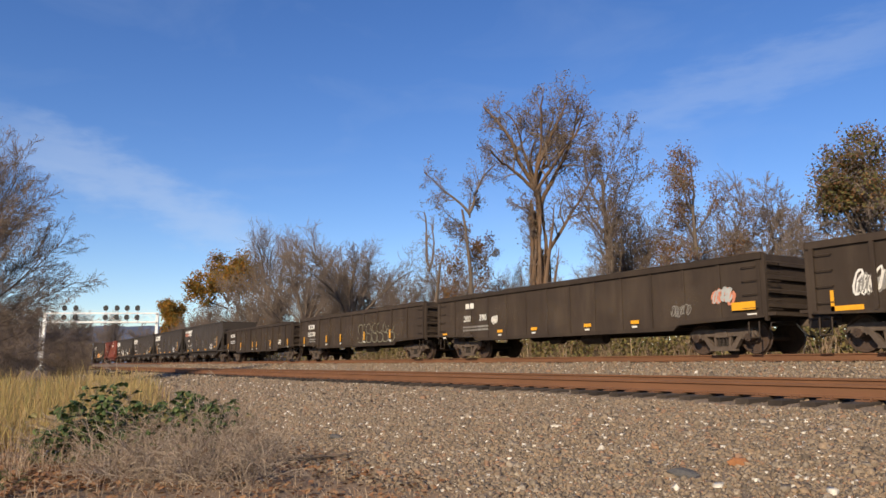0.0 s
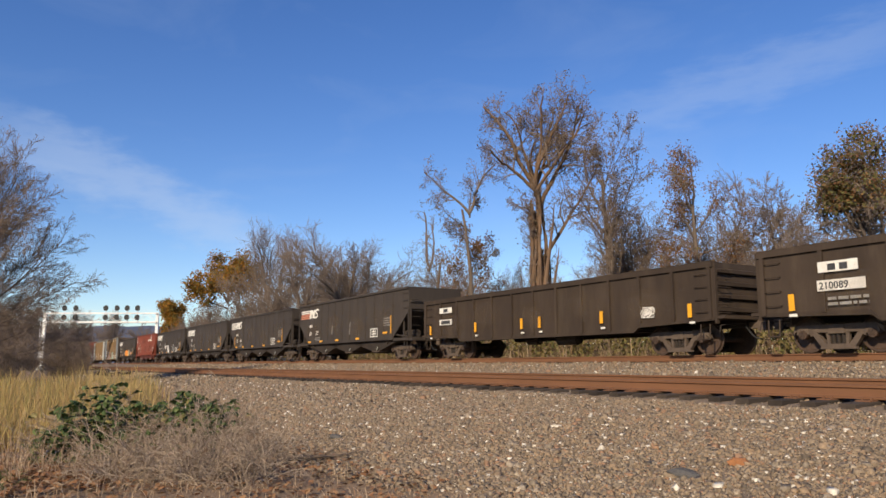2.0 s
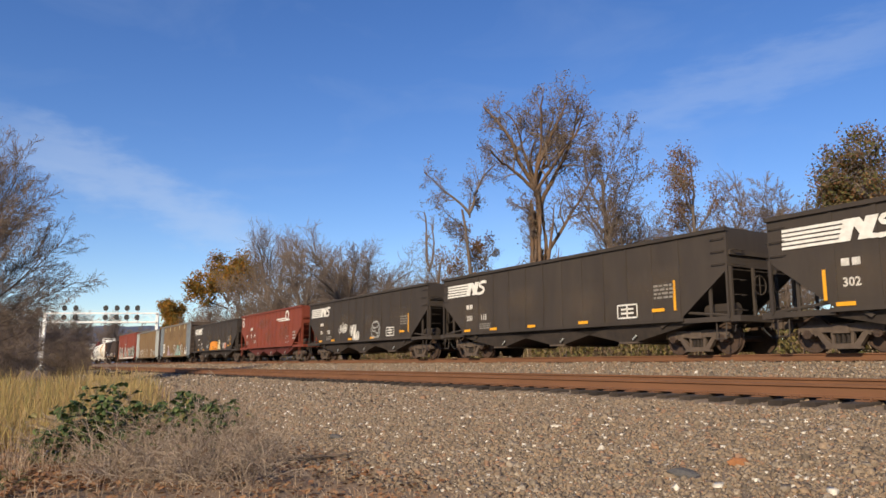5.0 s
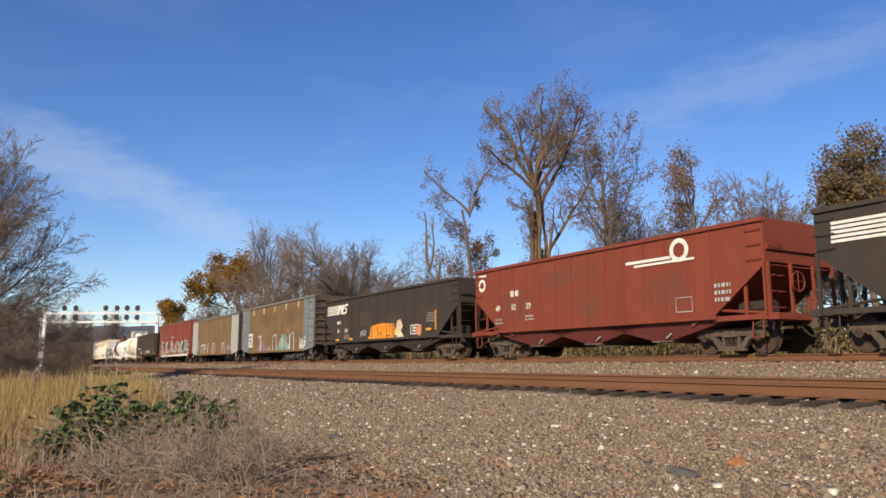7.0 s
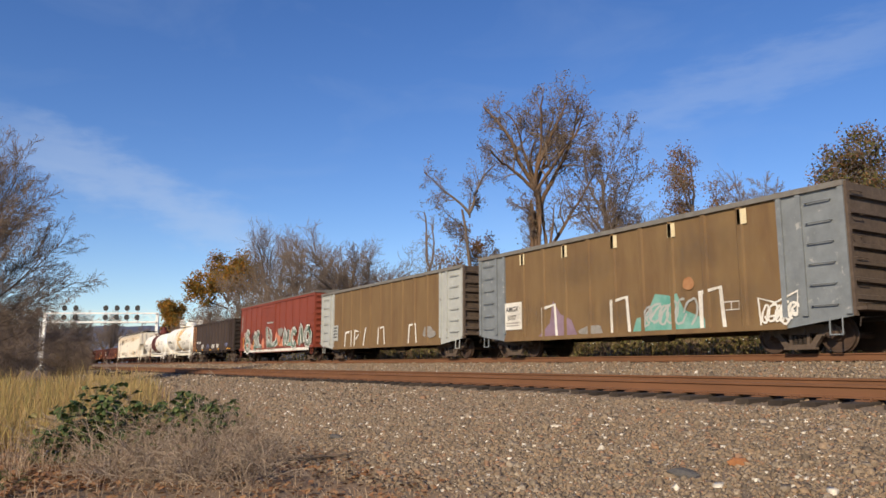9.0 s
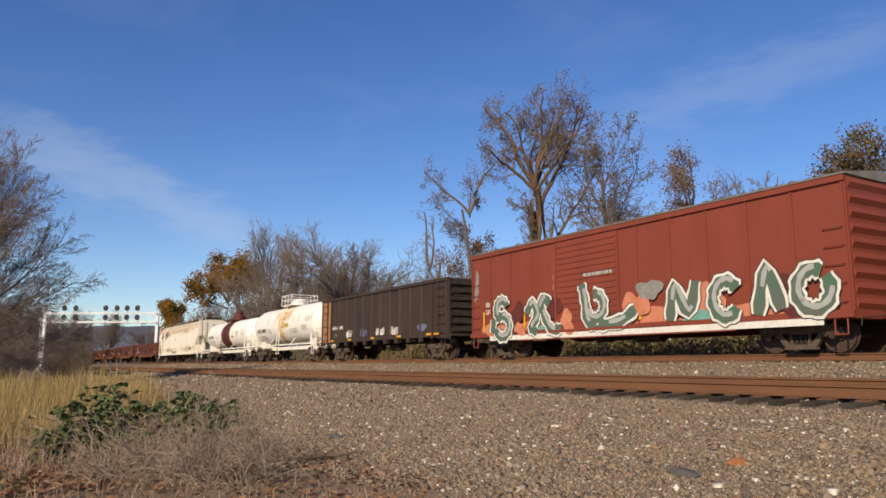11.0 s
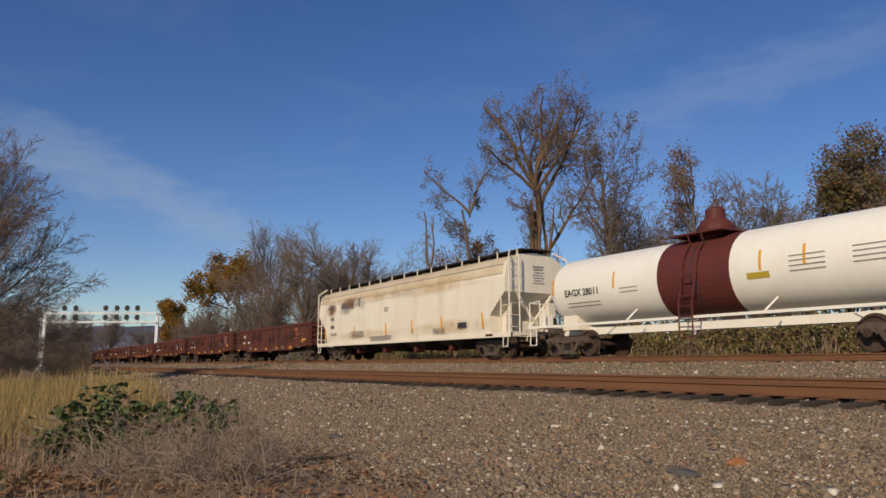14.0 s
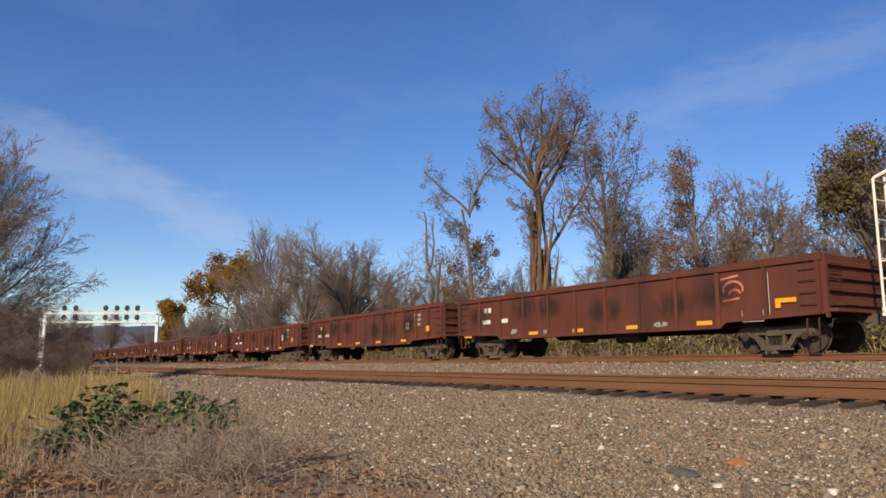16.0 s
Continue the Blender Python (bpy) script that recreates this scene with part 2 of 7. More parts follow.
M_MAROON = material("maroon paint", (0.125, 0.030, 0.024), (0.10, 0.026, 0.022), 2.0, 0.6, bump=0.05)
M_WHITE = material("white lettering", (0.78, 0.75, 0.68), (0.62, 0.59, 0.52), 6.0, 0.7, bump=0)
M_GREYTXT = material("faded grey lettering", (0.30, 0.28, 0.25), (0.2, 0.19, 0.17), 6.0, 0.7, bump=0)
M_INK = material("black lettering", (0.03, 0.03, 0.032), (0.06, 0.06, 0.06), 6.0, 0.6, bump=0)
M_YELLOW = material("yellow reflector", (0.80, 0.38, 0.02), (0.70, 0.32, 0.02), 8.0, 0.4, bump=0)
M_HAZARD = material("dull yellow panel", (0.50, 0.36, 0.04), (0.42, 0.30, 0.04), 5.0, 0.5, bump=0)
M_CREAMFLAG = material("cream patch", (0.75, 0.64, 0.40), (0.60, 0.50, 0.30), 8.0, 0.6, bump=0)
M_PALEYELLOW = material("pale sprayed outline", (0.25, 0.235, 0.165), (0.14, 0.13, 0.095), 3.0, 0.7, bump=0)
M_ORANGE = material("orange spray paint", (0.80, 0.22, 0.012), (0.75, 0.34, 0.02), 2.5, 0.5, bump=0)
M_SALMON = material("salmon spray paint", (0.62, 0.25, 0.14), (0.5, 0.16, 0.09), 2.5, 0.5, bump=0)
M_TEAL = material("teal spray paint", (0.10, 0.30, 0.24), (0.24, 0.42, 0.36), 2.0, 0.5, bump=0)
M_GREEN = material("grey green spray paint", (0.125, 0.135, 0.105), (0.075, 0.15, 0.10), 1.5, 0.5, bump=0)
M_LILAC = material("lilac spray paint", (0.27, 0.19, 0.24), (0.20, 0.13, 0.17), 2.0, 0.6, bump=0)
M_BLUETAG = material("blue grey spray paint", (0.16, 0.17, 0.27), (0.12, 0.13, 0.2), 2.0, 0.6, bump=0)
M_TRUCK = material("dusty truck casting", (0.115, 0.085, 0.064), (0.075, 0.055, 0.043), 5.0, 0.9, third=(0.15, 0.11, 0.08), third_scale=2.0, bump=0.2)
M_DARKSTEEL = material("grimy underframe steel", (0.030, 0.024, 0.020), (0.05, 0.037, 0.029), 4.0, 0.85, bump=0.15)
M_WHEEL = material("rusty wheel", (0.095, 0.060, 0.043), (0.06, 0.042, 0.032), 6.0, 0.7, metal=0.3, bump=0.1)
M_WHEELSHINE = material("worn wheel rim", (0.30, 0.27, 0.25), (0.2, 0.18, 0.16), 6.0, 0.4, metal=0.8, bump=0.05)
M_RUSTCORNER = material("bright rusted steel", (0.30, 0.12, 0.045), (0.40, 0.22, 0.11), 3.0, 0.85, third=(0.13, 0.06, 0.035), third_scale=1.5, bump=0.15)
M_RAIL = material("rusted rail", (0.185, 0.085, 0.041), (0.14, 0.066, 0.033), 3.0, 0.85, stretch=(0.3, 1, 1), bump=0.1)
M_RAILTOP = material("dull rail head", (0.085, 0.060, 0.048), (0.06, 0.045, 0.038), 4.0, 0.5, metal=0.4, stretch=(0.1, 1, 1), bump=0.03)
M_TIE = material("creosoted timber", (0.060, 0.045, 0.034), (0.036, 0.028, 0.022), 4.0, 0.95, stretch=(1, 0.15, 1), bump=0.5, vary=0.35)
M_GALV = material("white painted steel", (0.78, 0.77, 0.74), (0.66, 0.65, 0.62), 3.0, 0.5, metal=0.0, bump=0.05)
M_SIGNAL = material("matt black signal enamel", (0.016, 0.016, 0.017), (0.022, 0.022, 0.022), 3.0, 0.6, bump=0)
M_LENS = material("dark signal glass", (0.05, 0.055, 0.05), (0.04, 0.04, 0.04), 3.0, 0.1, bump=0)


# ---- mesh building ----
class Mesher:
    """Collects vertices and faces of one mesh."""

    def __init__(self):
        self.v, self.f = [], []

    def box(self, x0, x1, y0, y1, z0, z1):
        k = len(self.v)
        self.v += [(x, y, z) for z in (z0, z1) for x, y in ((x0, y0), (x1, y0), (x1, y1), (x0, y1))]
        self.f += [(k + 3, k + 2, k + 1, k), (k + 4, k + 5, k + 6, k + 7), (k, k + 1, k + 5, k + 4), (k + 1, k + 2, k + 6, k + 5),
                   (k + 2, k + 3, k + 7, k + 6), (k + 3, k, k + 4, k + 7)]
        return self

    def prism(self, outline, y0, y1):
        """An outline in x and z, swept from y0 to y1."""
        k, n = len(self.v), len(outline)
        self.v += [(x, y0, z) for x, z in outline] + [(x, y1, z) for x, z in outline]
        self.f += [tuple(range(k, k + n)), tuple(range(k + 2 * n - 1, k + n - 1, -1))]
        self.f += [(k + i, k + n + i, k + n + (i + 1) % n, k + (i + 1) % n) for i in range(n)]
        return self

    def sweep(self, outline, x0, x1):
        """An outline in y and z, swept from x0 to x1."""
        k, n = len(self.v), len(outline)
        self.v += [(x0, y, z) for y, z in outline] + [(x1, y, z) for y, z in outline]
        self.f += [tuple(range(k + n - 1, k - 1, -1)), tuple(range(k + n, k + 2 * n))]
        self.f += [(k + i, k + (i + 1) % n, k + n + (i + 1) % n, k + n + i) for i in range(n)]
        return self

    def rod(self, a, b, r0, r1=None, n=6, caps=True):
        a, b = Vector(a), Vector(b)
        r1 = r0 if r1 is None else r1
        d = (b - a).normalized()
        u = d.orthogonal().normalized()
        w = d.cross(u)
        k = len(self.v)
        for p, r in ((a, r0), (b, r1)):
            for i in range(n):
                c, s = math.cos(2 * math.pi * i / n), math.sin(2 * math.pi * i / n)
                self.v.append(tuple(p + (u * c + w * s) * r))
        self.f += [(k + i, k + (i + 1) % n, k + n + (i + 1) % n, k + n + i) for i in range(n)]
        if caps:
            self.f += [tuple(range(k + n - 1, k - 1, -1)), tuple(range(k + n, k + 2 * n))]
        return self

    def path(self, points, r, n=5):
        for a, b in zip(points, points[1:]):
            self.rod(a, b, r, r, n)
        return self

    def lathe_y(self, profile, cx, cz, n=24):
        """A profile of (y, radius) turned round an axis along y through cx, cz."""
        k = len(self.v)
        for y, r in profile:
            for i in range(n):
                a = 2 * math.pi * i / n
                self.v.append((cx + r * math.cos(a), y, cz + r * math.sin(a)))
        for j in range(len(profile) - 1):
            for i in range(n):
                p, q = k + j * n, k + (j + 1) * n
                self.f.append((p + i, p + (i + 1) % n, q + (i + 1) % n, q + i))
        self.f += [tuple(range(k, k + n)), tuple(range(k + (len(profile)) * n - 1, k + (len(profile) - 1) * n - 1, -1))]
        return self

    def lathe_x(self, profile, cy, cz, n=32):
        k = len(self.v)
        for x, r in profile:
            for i in range(n):
                a = 2 * math.pi * i / n
                self.v.append((x, cy + r * math.cos(a), cz + r * math.sin(a)))
        for j in range(len(profile) - 1):
            for i in range(n):
                p, q = k + j * n, k + (j + 1) * n
                self.f.append((p + i, p + (i + 1) % n, q + (i + 1) % n, q + i))
        return self

    def lathe_z(self, profile, cx, cy, n=16):
        k = len(self.v)
        for z, r in profile:
            for i in range(n):
                a = 2 * math.pi * i / n
                self.v.append((cx + r * math.cos(a), cy + r * math.sin(a), z))
        for j in range(len(profile) - 1):
            for i in range(n):
                p, q = k + j * n, k + (j + 1) * n
                self.f.append((p + i, p + (i + 1) % n, q + (i + 1) % n, q + i))
        return self

    def data(self, name, mat, smooth=False):
        me = bpy.data.meshes.new(name)
        me.from_pydata(self.v, [], self.f)
        me.update()
        if mat:
            me.materials.append(mat)
        if smooth:
            me.polygons.foreach_set("use_smooth", [True] * len(me.polygons))
        return me


def fix_normals(me):
    bm = bmesh.new()
    bm.from_mesh(me)
    bmesh.ops.recalc_face_normals(bm, faces=bm.faces)
    bm.to_mesh(me)
    bm.free()


def part(name, mesher, mat, parent, label="", smooth=False, at=None):
    me = mesher if isinstance(mesher, bpy.types.Mesh) else mesher.data(name, mat, smooth)
    if not isinstance(mesher, bpy.types.Mesh) and len(me.polygons) < 3000:
        fix_normals(me)
    ob = new(name, me)
    ob.parent = parent
    if at is not None:
        ob.matrix_basis = at
    if label:
        tagged(ob, label)
    return ob


# ---- ground ----
PROFILE = [(-3000, -3.0), (-300, -1.6), (-20, -1.05), (0.5, -1.0), (3.2, -0.98), (4.4, -0.90), (6.5, -0.60), (8.6, -0.42), (9.25, -0.34), (9.5, -0.30), (12.2, -0.24),
           (13.2, -0.10), (14.2, 0.0), (15.8, 0.12), (17.2, 0.295), (20.5, 0.30), (22.0, -0.15), (24.5, -0.6), (40, -0.7), (400, -2.0), (3000, -6.0)]


def ground_z(x, y):
    """Height of the ground; uneven in the verge, even along the track beds."""
    for (ya, za), (yb, zb) in zip(PROFILE, PROFILE[1:]):
        if ya <= y <= yb:
            z = za + (zb - za) * (y - ya) / (yb - ya)
            break
    rough = 0.05 if y < 4.5 else 0.025
    return z + noise.noise((x * 0.6, y * 0.6, 0)) * rough + noise.noise((x * 2.3, y * 2.3, 5)) * rough * 0.3


def make_ground():
    xs = [-3000, -1500, -700, -400, -250] + list(np.arange(-190, -60, 3.0)) + list(np.arange(-60, -25, 1.0)) + list(np.arange(-25, 4, 0.3)) + [8, 20, 60, 200, 800, 3000]
    ys = [-3000, -800, -200, -60, -25, -12, -6, -3, -1.5] + list(np.arange(-0.5, 14, 0.25)) + list(np.arange(14, 25, 0.5)) + [27, 30, 36, 45, 60, 100, 250, 700, 1500, 3000]
    m = Mesher()
    for x in xs:
        for y in ys:
            m.v.append((x, y, ground_z(x, y)))
    n = len(ys)
    m.f = [(i * n + j, (i + 1) * n + j, (i + 1) * n + j + 1, i * n + j + 1) for i in range(len(xs) - 1) for j in range(n - 1)]
    me = m.data("ground", None, True)
    soil = material("dry trodden soil with leaf litter", (0.20, 0.138, 0.086), (0.28, 0.195, 0.122), 9.0, 0.95, bump=0.7, third=(0.17, 0.13, 0.075),
                    third_scale=1.2, third_at=(0.5, 0.7), fine=5)
    gravel = material("crushed ballast stone", (0.255, 0.19, 0.128), (0.17, 0.13, 0.092), 24.0, 0.95, bump=0.9, third=(0.26, 0.15, 0.095),
                      third_scale=1.1, third_at=(0.56, 0.75), fine=2)
    me.materials.append(soil)
    me.materials.append(gravel)
    for p in me.polygons:
        c = p.center
        edge = 3.9 + noise.noise((c.x * 0.5, 2.0, 0)) * 0.5 + max(0, min(2.2, (-c.x - 14) * 0.12))
        p.material_index = 1 if edge < c.y < 22.2 and -400 < c.x < 100 else 0
    tagged(new("ground", me), "dry verge soil rising to grey-brown ballast beds under the tracks", "ground", kind="structure")


def stone_field(name, label, areas, mat, seed):
    """Loose crushed stones: dented, angular lumps of 12 triangles scattered over the bed."""
    rng = np.random.default_rng(seed)
    corner = np.array([(x, y, z) for z in (-1, 1) for x, y in ((-1, -1), (1, -1), (1, 1), (-1, 1))], float)
    tri = np.array([(0, 2, 1), (0, 3, 2), (4, 5, 6), (4, 6, 7), (0, 1, 5), (0, 5, 4), (1, 2, 6), (1, 6, 5), (2, 3, 7), (2, 7, 6), (3, 0, 4), (3, 4, 7)])
    vs, fs, total = [], [], 0
    for x0, x1, y0, y1, count, size in areas:
        n = count
        px = rng.uniform(x0, x1, n)
        py = rng.uniform(y0, y1, n)
        keep = py > 3.7 + 0.4 * np.sin(px * 0.9) + np.clip((-px - 14) * 0.12, 0, 2.2) - rng.exponential(0.25, n)
        px, py = px[keep], py[keep]
        n = len(px)
        pz = np.array([ground_z(a, b) for a, b in zip(px, py)])
        s = size * rng.lognormal(0, 0.38, n)[:, None, None] * rng.uniform(0.55, 1.2, (n, 1, 3))
        pts = corner[None] * (1 + rng.uniform(-0.45, 0.25, (n, 8, 3))) * s * 0.5
        a, b, c = rng.uniform(0, 6.28, (3, n))
        ca, sa, cb, sb = np.cos(a), np.sin(a), np.cos(b * 0.25), np.sin(b * 0.25)
        x, y, z = pts[..., 0], pts[..., 1], pts[..., 2]
        x, z = x * cb[:, None] + z * sb[:, None], -x * sb[:, None] + z * cb[:, None]
        x, y = x * ca[:, None] - y * sa[:, None], x * sa[:, None] + y * ca[:, None]
        out = np.stack([x + px[:, None], y + py[:, None], z + (pz + size * 0.05)[:, None]], -1)
        vs.append(out.reshape(-1, 3))
        fs.append((tri[None] + (np.arange(n) * 8)[:, None, None] + total).reshape(-1, 3))
        total += n * 8
    v, f = np.concatenate(vs), np.concatenate(fs)
    me = bpy.data.meshes.new(name)
    me.vertices.add(len(v))
    me.vertices.foreach_set("co", v.ravel())
    me.loops.add(f.size)
    me.loops.foreach_set("vertex_index", f.ravel())
    me.polygons.add(len(f))
    me.polygons.foreach_set("loop_start", np.arange(0, f.size, 3))
    me.polygons.foreach_set("loop_total", np.full(len(f), 3))
    me.update(calc_edges=True)
    me.materials.append(mat)
    tagged(new(name, me), label, "ballast", kind="stuff")


def make_ballast():
    mat = island_material("ballast stones", [(0, (0.20, 0.150, 0.100)), (0.2, (0.25, 0.188, 0.125)), (0.42, (0.215, 0.172, 0.125)), (0.6, (0.275, 0.195, 0.122)),
                                             (0.76, (0.275, 0.165, 0.10)), (0.83, (0.12, 0.095, 0.07)), (0.91, (0.34, 0.275, 0.20)), (0.97, (0.62, 0.56, 0.46))])
    stone_field("ballast_stones", "loose grey and brown crushed stones on the ballast shoulder",
                [(-14, -2.5, 3.3, 9.3, 75000, 0.026), (-30, -14, 3.5, 9.3, 40000, 0.033), (-75, -30, 4.5, 9.35, 16000, 0.06),
                 (-40, -5.0, 12.3, 17.4, 27000, 0.038), (-90, -40, 12.3, 17.4, 9000, 0.06), (-40, -3.5, 9.6, 12.1, 7000, 0.03)], mat, 3)


# ---- tracks ----
RAIL_OUTLINE = [(-0.075, -0.18), (0.075, -0.18), (0.075, -0.168), (0.012, -0.145), (0.010, -0.045), (0.036, -0.035), (0.037, -0.006), (0.030, 0.0),
                (-0.030, 0.0), (-0.037, -0.006), (-0.036, -0.035), (-0.010, -0.045), (-0.012, -0.145), (-0.075, -0.168)]


def railway_track(label, y, rail_z, ties_from, ties_to, proud):
    track = tagged(new("railway_track"), label, "track", kind="structure")
    track.location = (0, y, 0)
    for side, z in ((-0.753, rail_z[0]), (0.753, rail_z[1])):
        rail = part("rail", Mesher().sweep([(a + side, b + z) for a, b in RAIL_OUTLINE], -480, 60), M_RAIL, track, "rust-brown steel rail with a dull worn head")
        part("running_surface", Mesher().box(-480, 60, side - 0.029, side + 0.029, z, z + 0.002), M_RAILTOP, rail)
    tilt = math.atan2(rail_z[1] - rail_z[0], 1.506)
    rng = random.Random(int(y * 10))
    m = Mesher().prism([(-0.112, -0.09), (0.112, -0.09), (0.112, 0.07), (0.098, 0.085), (-0.098, 0.085), (-0.112, 0.07)], -1.30, 1.30)
    tie = m.data("tie", M_TIE)
    plate = Mesher()
    for side in (-0.753, 0.753):
        plate.box(-0.10, 0.10, side - 0.19, side + 0.19, 0.085, 0.10)
        for sx in (-0.06, 0.06):
            for sy in (-0.085, 0.085):
                plate.box(sx - 0.012, sx + 0.012, side + sy - 0.014, side + sy + 0.014, 0.10, 0.125)
    plate = plate.data("tie_plate", M_RAIL)
    middle = (rail_z[0] + rail_z[1]) / 2 - 0.18 - 0.10
    x, count = ties_to, 0
    while x > ties_from and count < 290:
        at = pose(x + rng.uniform(-0.03, 0.03), rng.uniform(-0.05, 0.05), middle + rng.uniform(-0.006, 0.002), math.degrees(tilt), 0, rng.uniform(-1.2, 1.2))
        ob = part("tie", tie, None, track, at=at)
        part("tie_plate", plate, None, ob)
        x -= 0.533
        count += 1
    return track


def make_tracks():
    railway_track("near railway track, rusty rails on dark timber ties", NEAR_Y, (-0.03, 0.03), -105, -3.0, 0.1)
    railway_track("far railway track, rusty rails on ties sunk in ballast", FAR_Y, (FAR_Z - 0.01, FAR_Z + 0.01), -80, -7.0, 0.02)


# ---- freight cars: each stands on the origin of its own space, x forward, rail top at z = 0, near side at y = -1.55 ----
SIDE = -1.55


def text_mesh(words, size, mat, spacing=1.0):
    cu = bpy.data.curves.new("lettering", "FONT")
    cu.body, cu.size, cu.extrude, cu.offset = words, size, 0.002, size * 0.018
    cu.space_character = spacing
    cu.resolution_u = 2
    ob = bpy.data.objects.new("lettering", cu)
    scene.collection.objects.link(ob)
    me = bpy.data.meshes.new_from_object(ob.evaluated_get(bpy.context.evaluated_depsgraph_get()))
    bpy.data.objects.remove(ob)
    me.materials.clear()
    me.materials.append(mat)
    return me


def lettering(car, words, x, z, size, mat, y=SIDE, spacing=1.0, label=""):
    return part("lettering", text_mesh(words, size * 1.38, mat, spacing), None, car, label or "painted lettering", at=pose(x, y - 0.004, z, 90))


def patch(car, name, x, z, w, h, mat, y=SIDE, label=""):
    return part(name, Mesher().box(x, x + w, y - 0.006, y + 0.001, z, z + h), mat, car, label)


def film(car, x, z, w, h, mat, y):
    """A stain lying on the near side."""
    return part("stain", Mesher().box(x, x + w, y - 0.003, y - 0.001, z, z + h), mat, car, "soft-edged stain")


def bars(car, x, z, w, rows, mat, y=SIDE, step=0.085, seed=0):
    """Rows of small unreadable writing as plain bars, in one stencil."""
    rng = random.Random(seed)
    m = Mesher()
    for r in range(rows):
        at = x
        while at < x + w:
            k = rng.uniform(0.08, 0.3) * min(1, w)
            m.box(at, min(at + k, x + w), y - 0.006, y + 0.001, z - r * step, z - r * step + step * 0.55)
            at += k + 0.05
    return part("stencil_bars", m, mat, car, "small stencilled data block")


def reflectors(car, xs, z, w, h, y=SIDE):
    for x in xs:
        patch(car, "reflector", x, z, w, h, M_YELLOW, y, "yellow reflector strip")


def strokes(car, lines, width, mat, y=SIDE, name="graffiti", label="spray-painted graffiti", lift=0.006):
    """Hand-sprayed strokes: each line of points becomes a flat ribbon on the car's side."""
    m = Mesher()
    for row, line in enumerate(lines):
        left, right = [], []
        n = len(line)
        for i, (x, z) in enumerate(line):
            a, b = line[max(i - 1, 0)], line[min(i + 1, n - 1)]
            dx, dz = b[0] - a[0], b[1] - a[1]
            k = math.hypot(dx, dz) or 1
            wd = width * (0.5 if i in (0, n - 1) else 0.6 + 0.1 * math.sin(i * 2.1))
            left.append((x - dz / k * wd, z + dx / k * wd))
            right.append((x + dz / k * wd, z - dx / k * wd))
        for i in range(n - 1):
            k = len(m.v)
            m.v += [(p[0], y - lift - 0.0007 * (row % 9) - 0.00012 * i, p[1]) for p in (left[i], left[i + 1], right[i + 1], right[i])]
            m.f.append((k, k + 1, k + 2, k + 3))
    return part(name, m, mat, car, label)


def rounded(line, steps=5):
    """A smooth curve through the points of a line."""
    pts = [line[0]] + list(line) + [line[-1]]
    out = []
    for p0, p1, p2, p3 in zip(pts, pts[1:], pts[2:], pts[3:]):
        for k in range(steps):
            t = k / steps
            out.append(tuple(0.5 * (2 * b + (c - a) * t + (2 * a - 5 * b + 4 * c - d) * t * t + (3 * b - a - 3 * c + d) * t ** 3) for a, b, c, d in zip(p0, p1, p2, p3)))
    return out + [line[-1]]


def blob(car, outline, mat, y=SIDE, lift=0.004, name="graffiti", label="spray-painted graffiti"):
    m = Mesher()
    m.v = [(x, y - lift, z) for x, z in outline]
    m.f = [tuple(range(len(outline)))]
    return part(name, m, mat, car, label)


def curl(cx, cz, rx, rz, a0, a1, n=12):
    return [(cx + rx * math.cos(radians(a0 + (a1 - a0) * i / n)), cz + rz * math.sin(radians(a0 + (a1 - a0) * i / n))) for i in range(n + 1)]


def tag_lines(x, z, w, h, seed, letters=4):
    """A quick tag: overlapping loops, hooks and slashes with no readable letters."""
    rng = random.Random(seed)
    out = []
    for i in range(letters + 2):
        cx, cz = x + w * (i + 0.5) / (letters + 2), z + h / 2 + rng.uniform(-0.12, 0.12) * h
        rx, rz = w / letters * rng.uniform(0.3, 0.5), h * rng.uniform(0.32, 0.52)
        a = rng.uniform(0, 360)
        loop = [(px + (pz - cz) * 0.25, pz + rng.uniform(-0.04, 0.04) * h) for px, pz in curl(cx, cz, rx, rz, a, a + rng.uniform(240, 420), 12)]
        out.append(loop)
        if rng.random() < 0.7:
            out.append([(cx - rx * 0.8, cz - rz * rng.uniform(0.5, 1.1)), (cx + rx * rng.uniform(-0.4, 0.1), cz + rz * 0.2), (cx + rx, cz + rz * rng.uniform(0.6, 1.2))])
        if rng.random() < 0.5:
            out.append(curl(cx + rx * 0.3, cz - rz * 0.3, rx * 0.5, rz * 0.35, a + 90, a + 330, 8))
    return out


WHEEL_R = 0.457
_shared = {}


def wheelset_mesh():
    if "wheelset" not in _shared:
        m = Mesher()
        for s in (-1, 1):
            y = 0.717 * s
            prof = [(y - s * 0.03, WHEEL_R + 0.027), (y - s * 0.001, WHEEL_R + 0.027), (y + s * 0.012, WHEEL_R + 0.002), (y + s * 0.10, WHEEL_R - 0.006), (y + s * 0.10, WHEEL_R - 0.06),
                    (y + s * 0.055, WHEEL_R - 0.085), (y + s * 0.045, 0.19), (y + s * 0.11, 0.15), (y + s * 0.11, 0.09)]
            m.lathe_y(prof, 0, 0, 28)
        m.rod((0, -1.02, 0), (0, 1.02, 0), 0.085, n=12)
        for s in (-1, 1):
            m.rod((0, 0.98 * s, 0), (0, 1.11 * s, 0), 0.115, n=12)
            for k in range(3):
                a = k * 2.094
                m.rod((0.06 * math.cos(a), 1.10 * s, 0.06 * math.sin(a)), (0.06 * math.cos(a), 1.13 * s, 0.06 * math.sin(a)), 0.02, n=6)
        me = m.data("wheelset", M_WHEEL)
        fix_normals(me)
        _shared["wheelset"] = me
    return _shared["wheelset"]


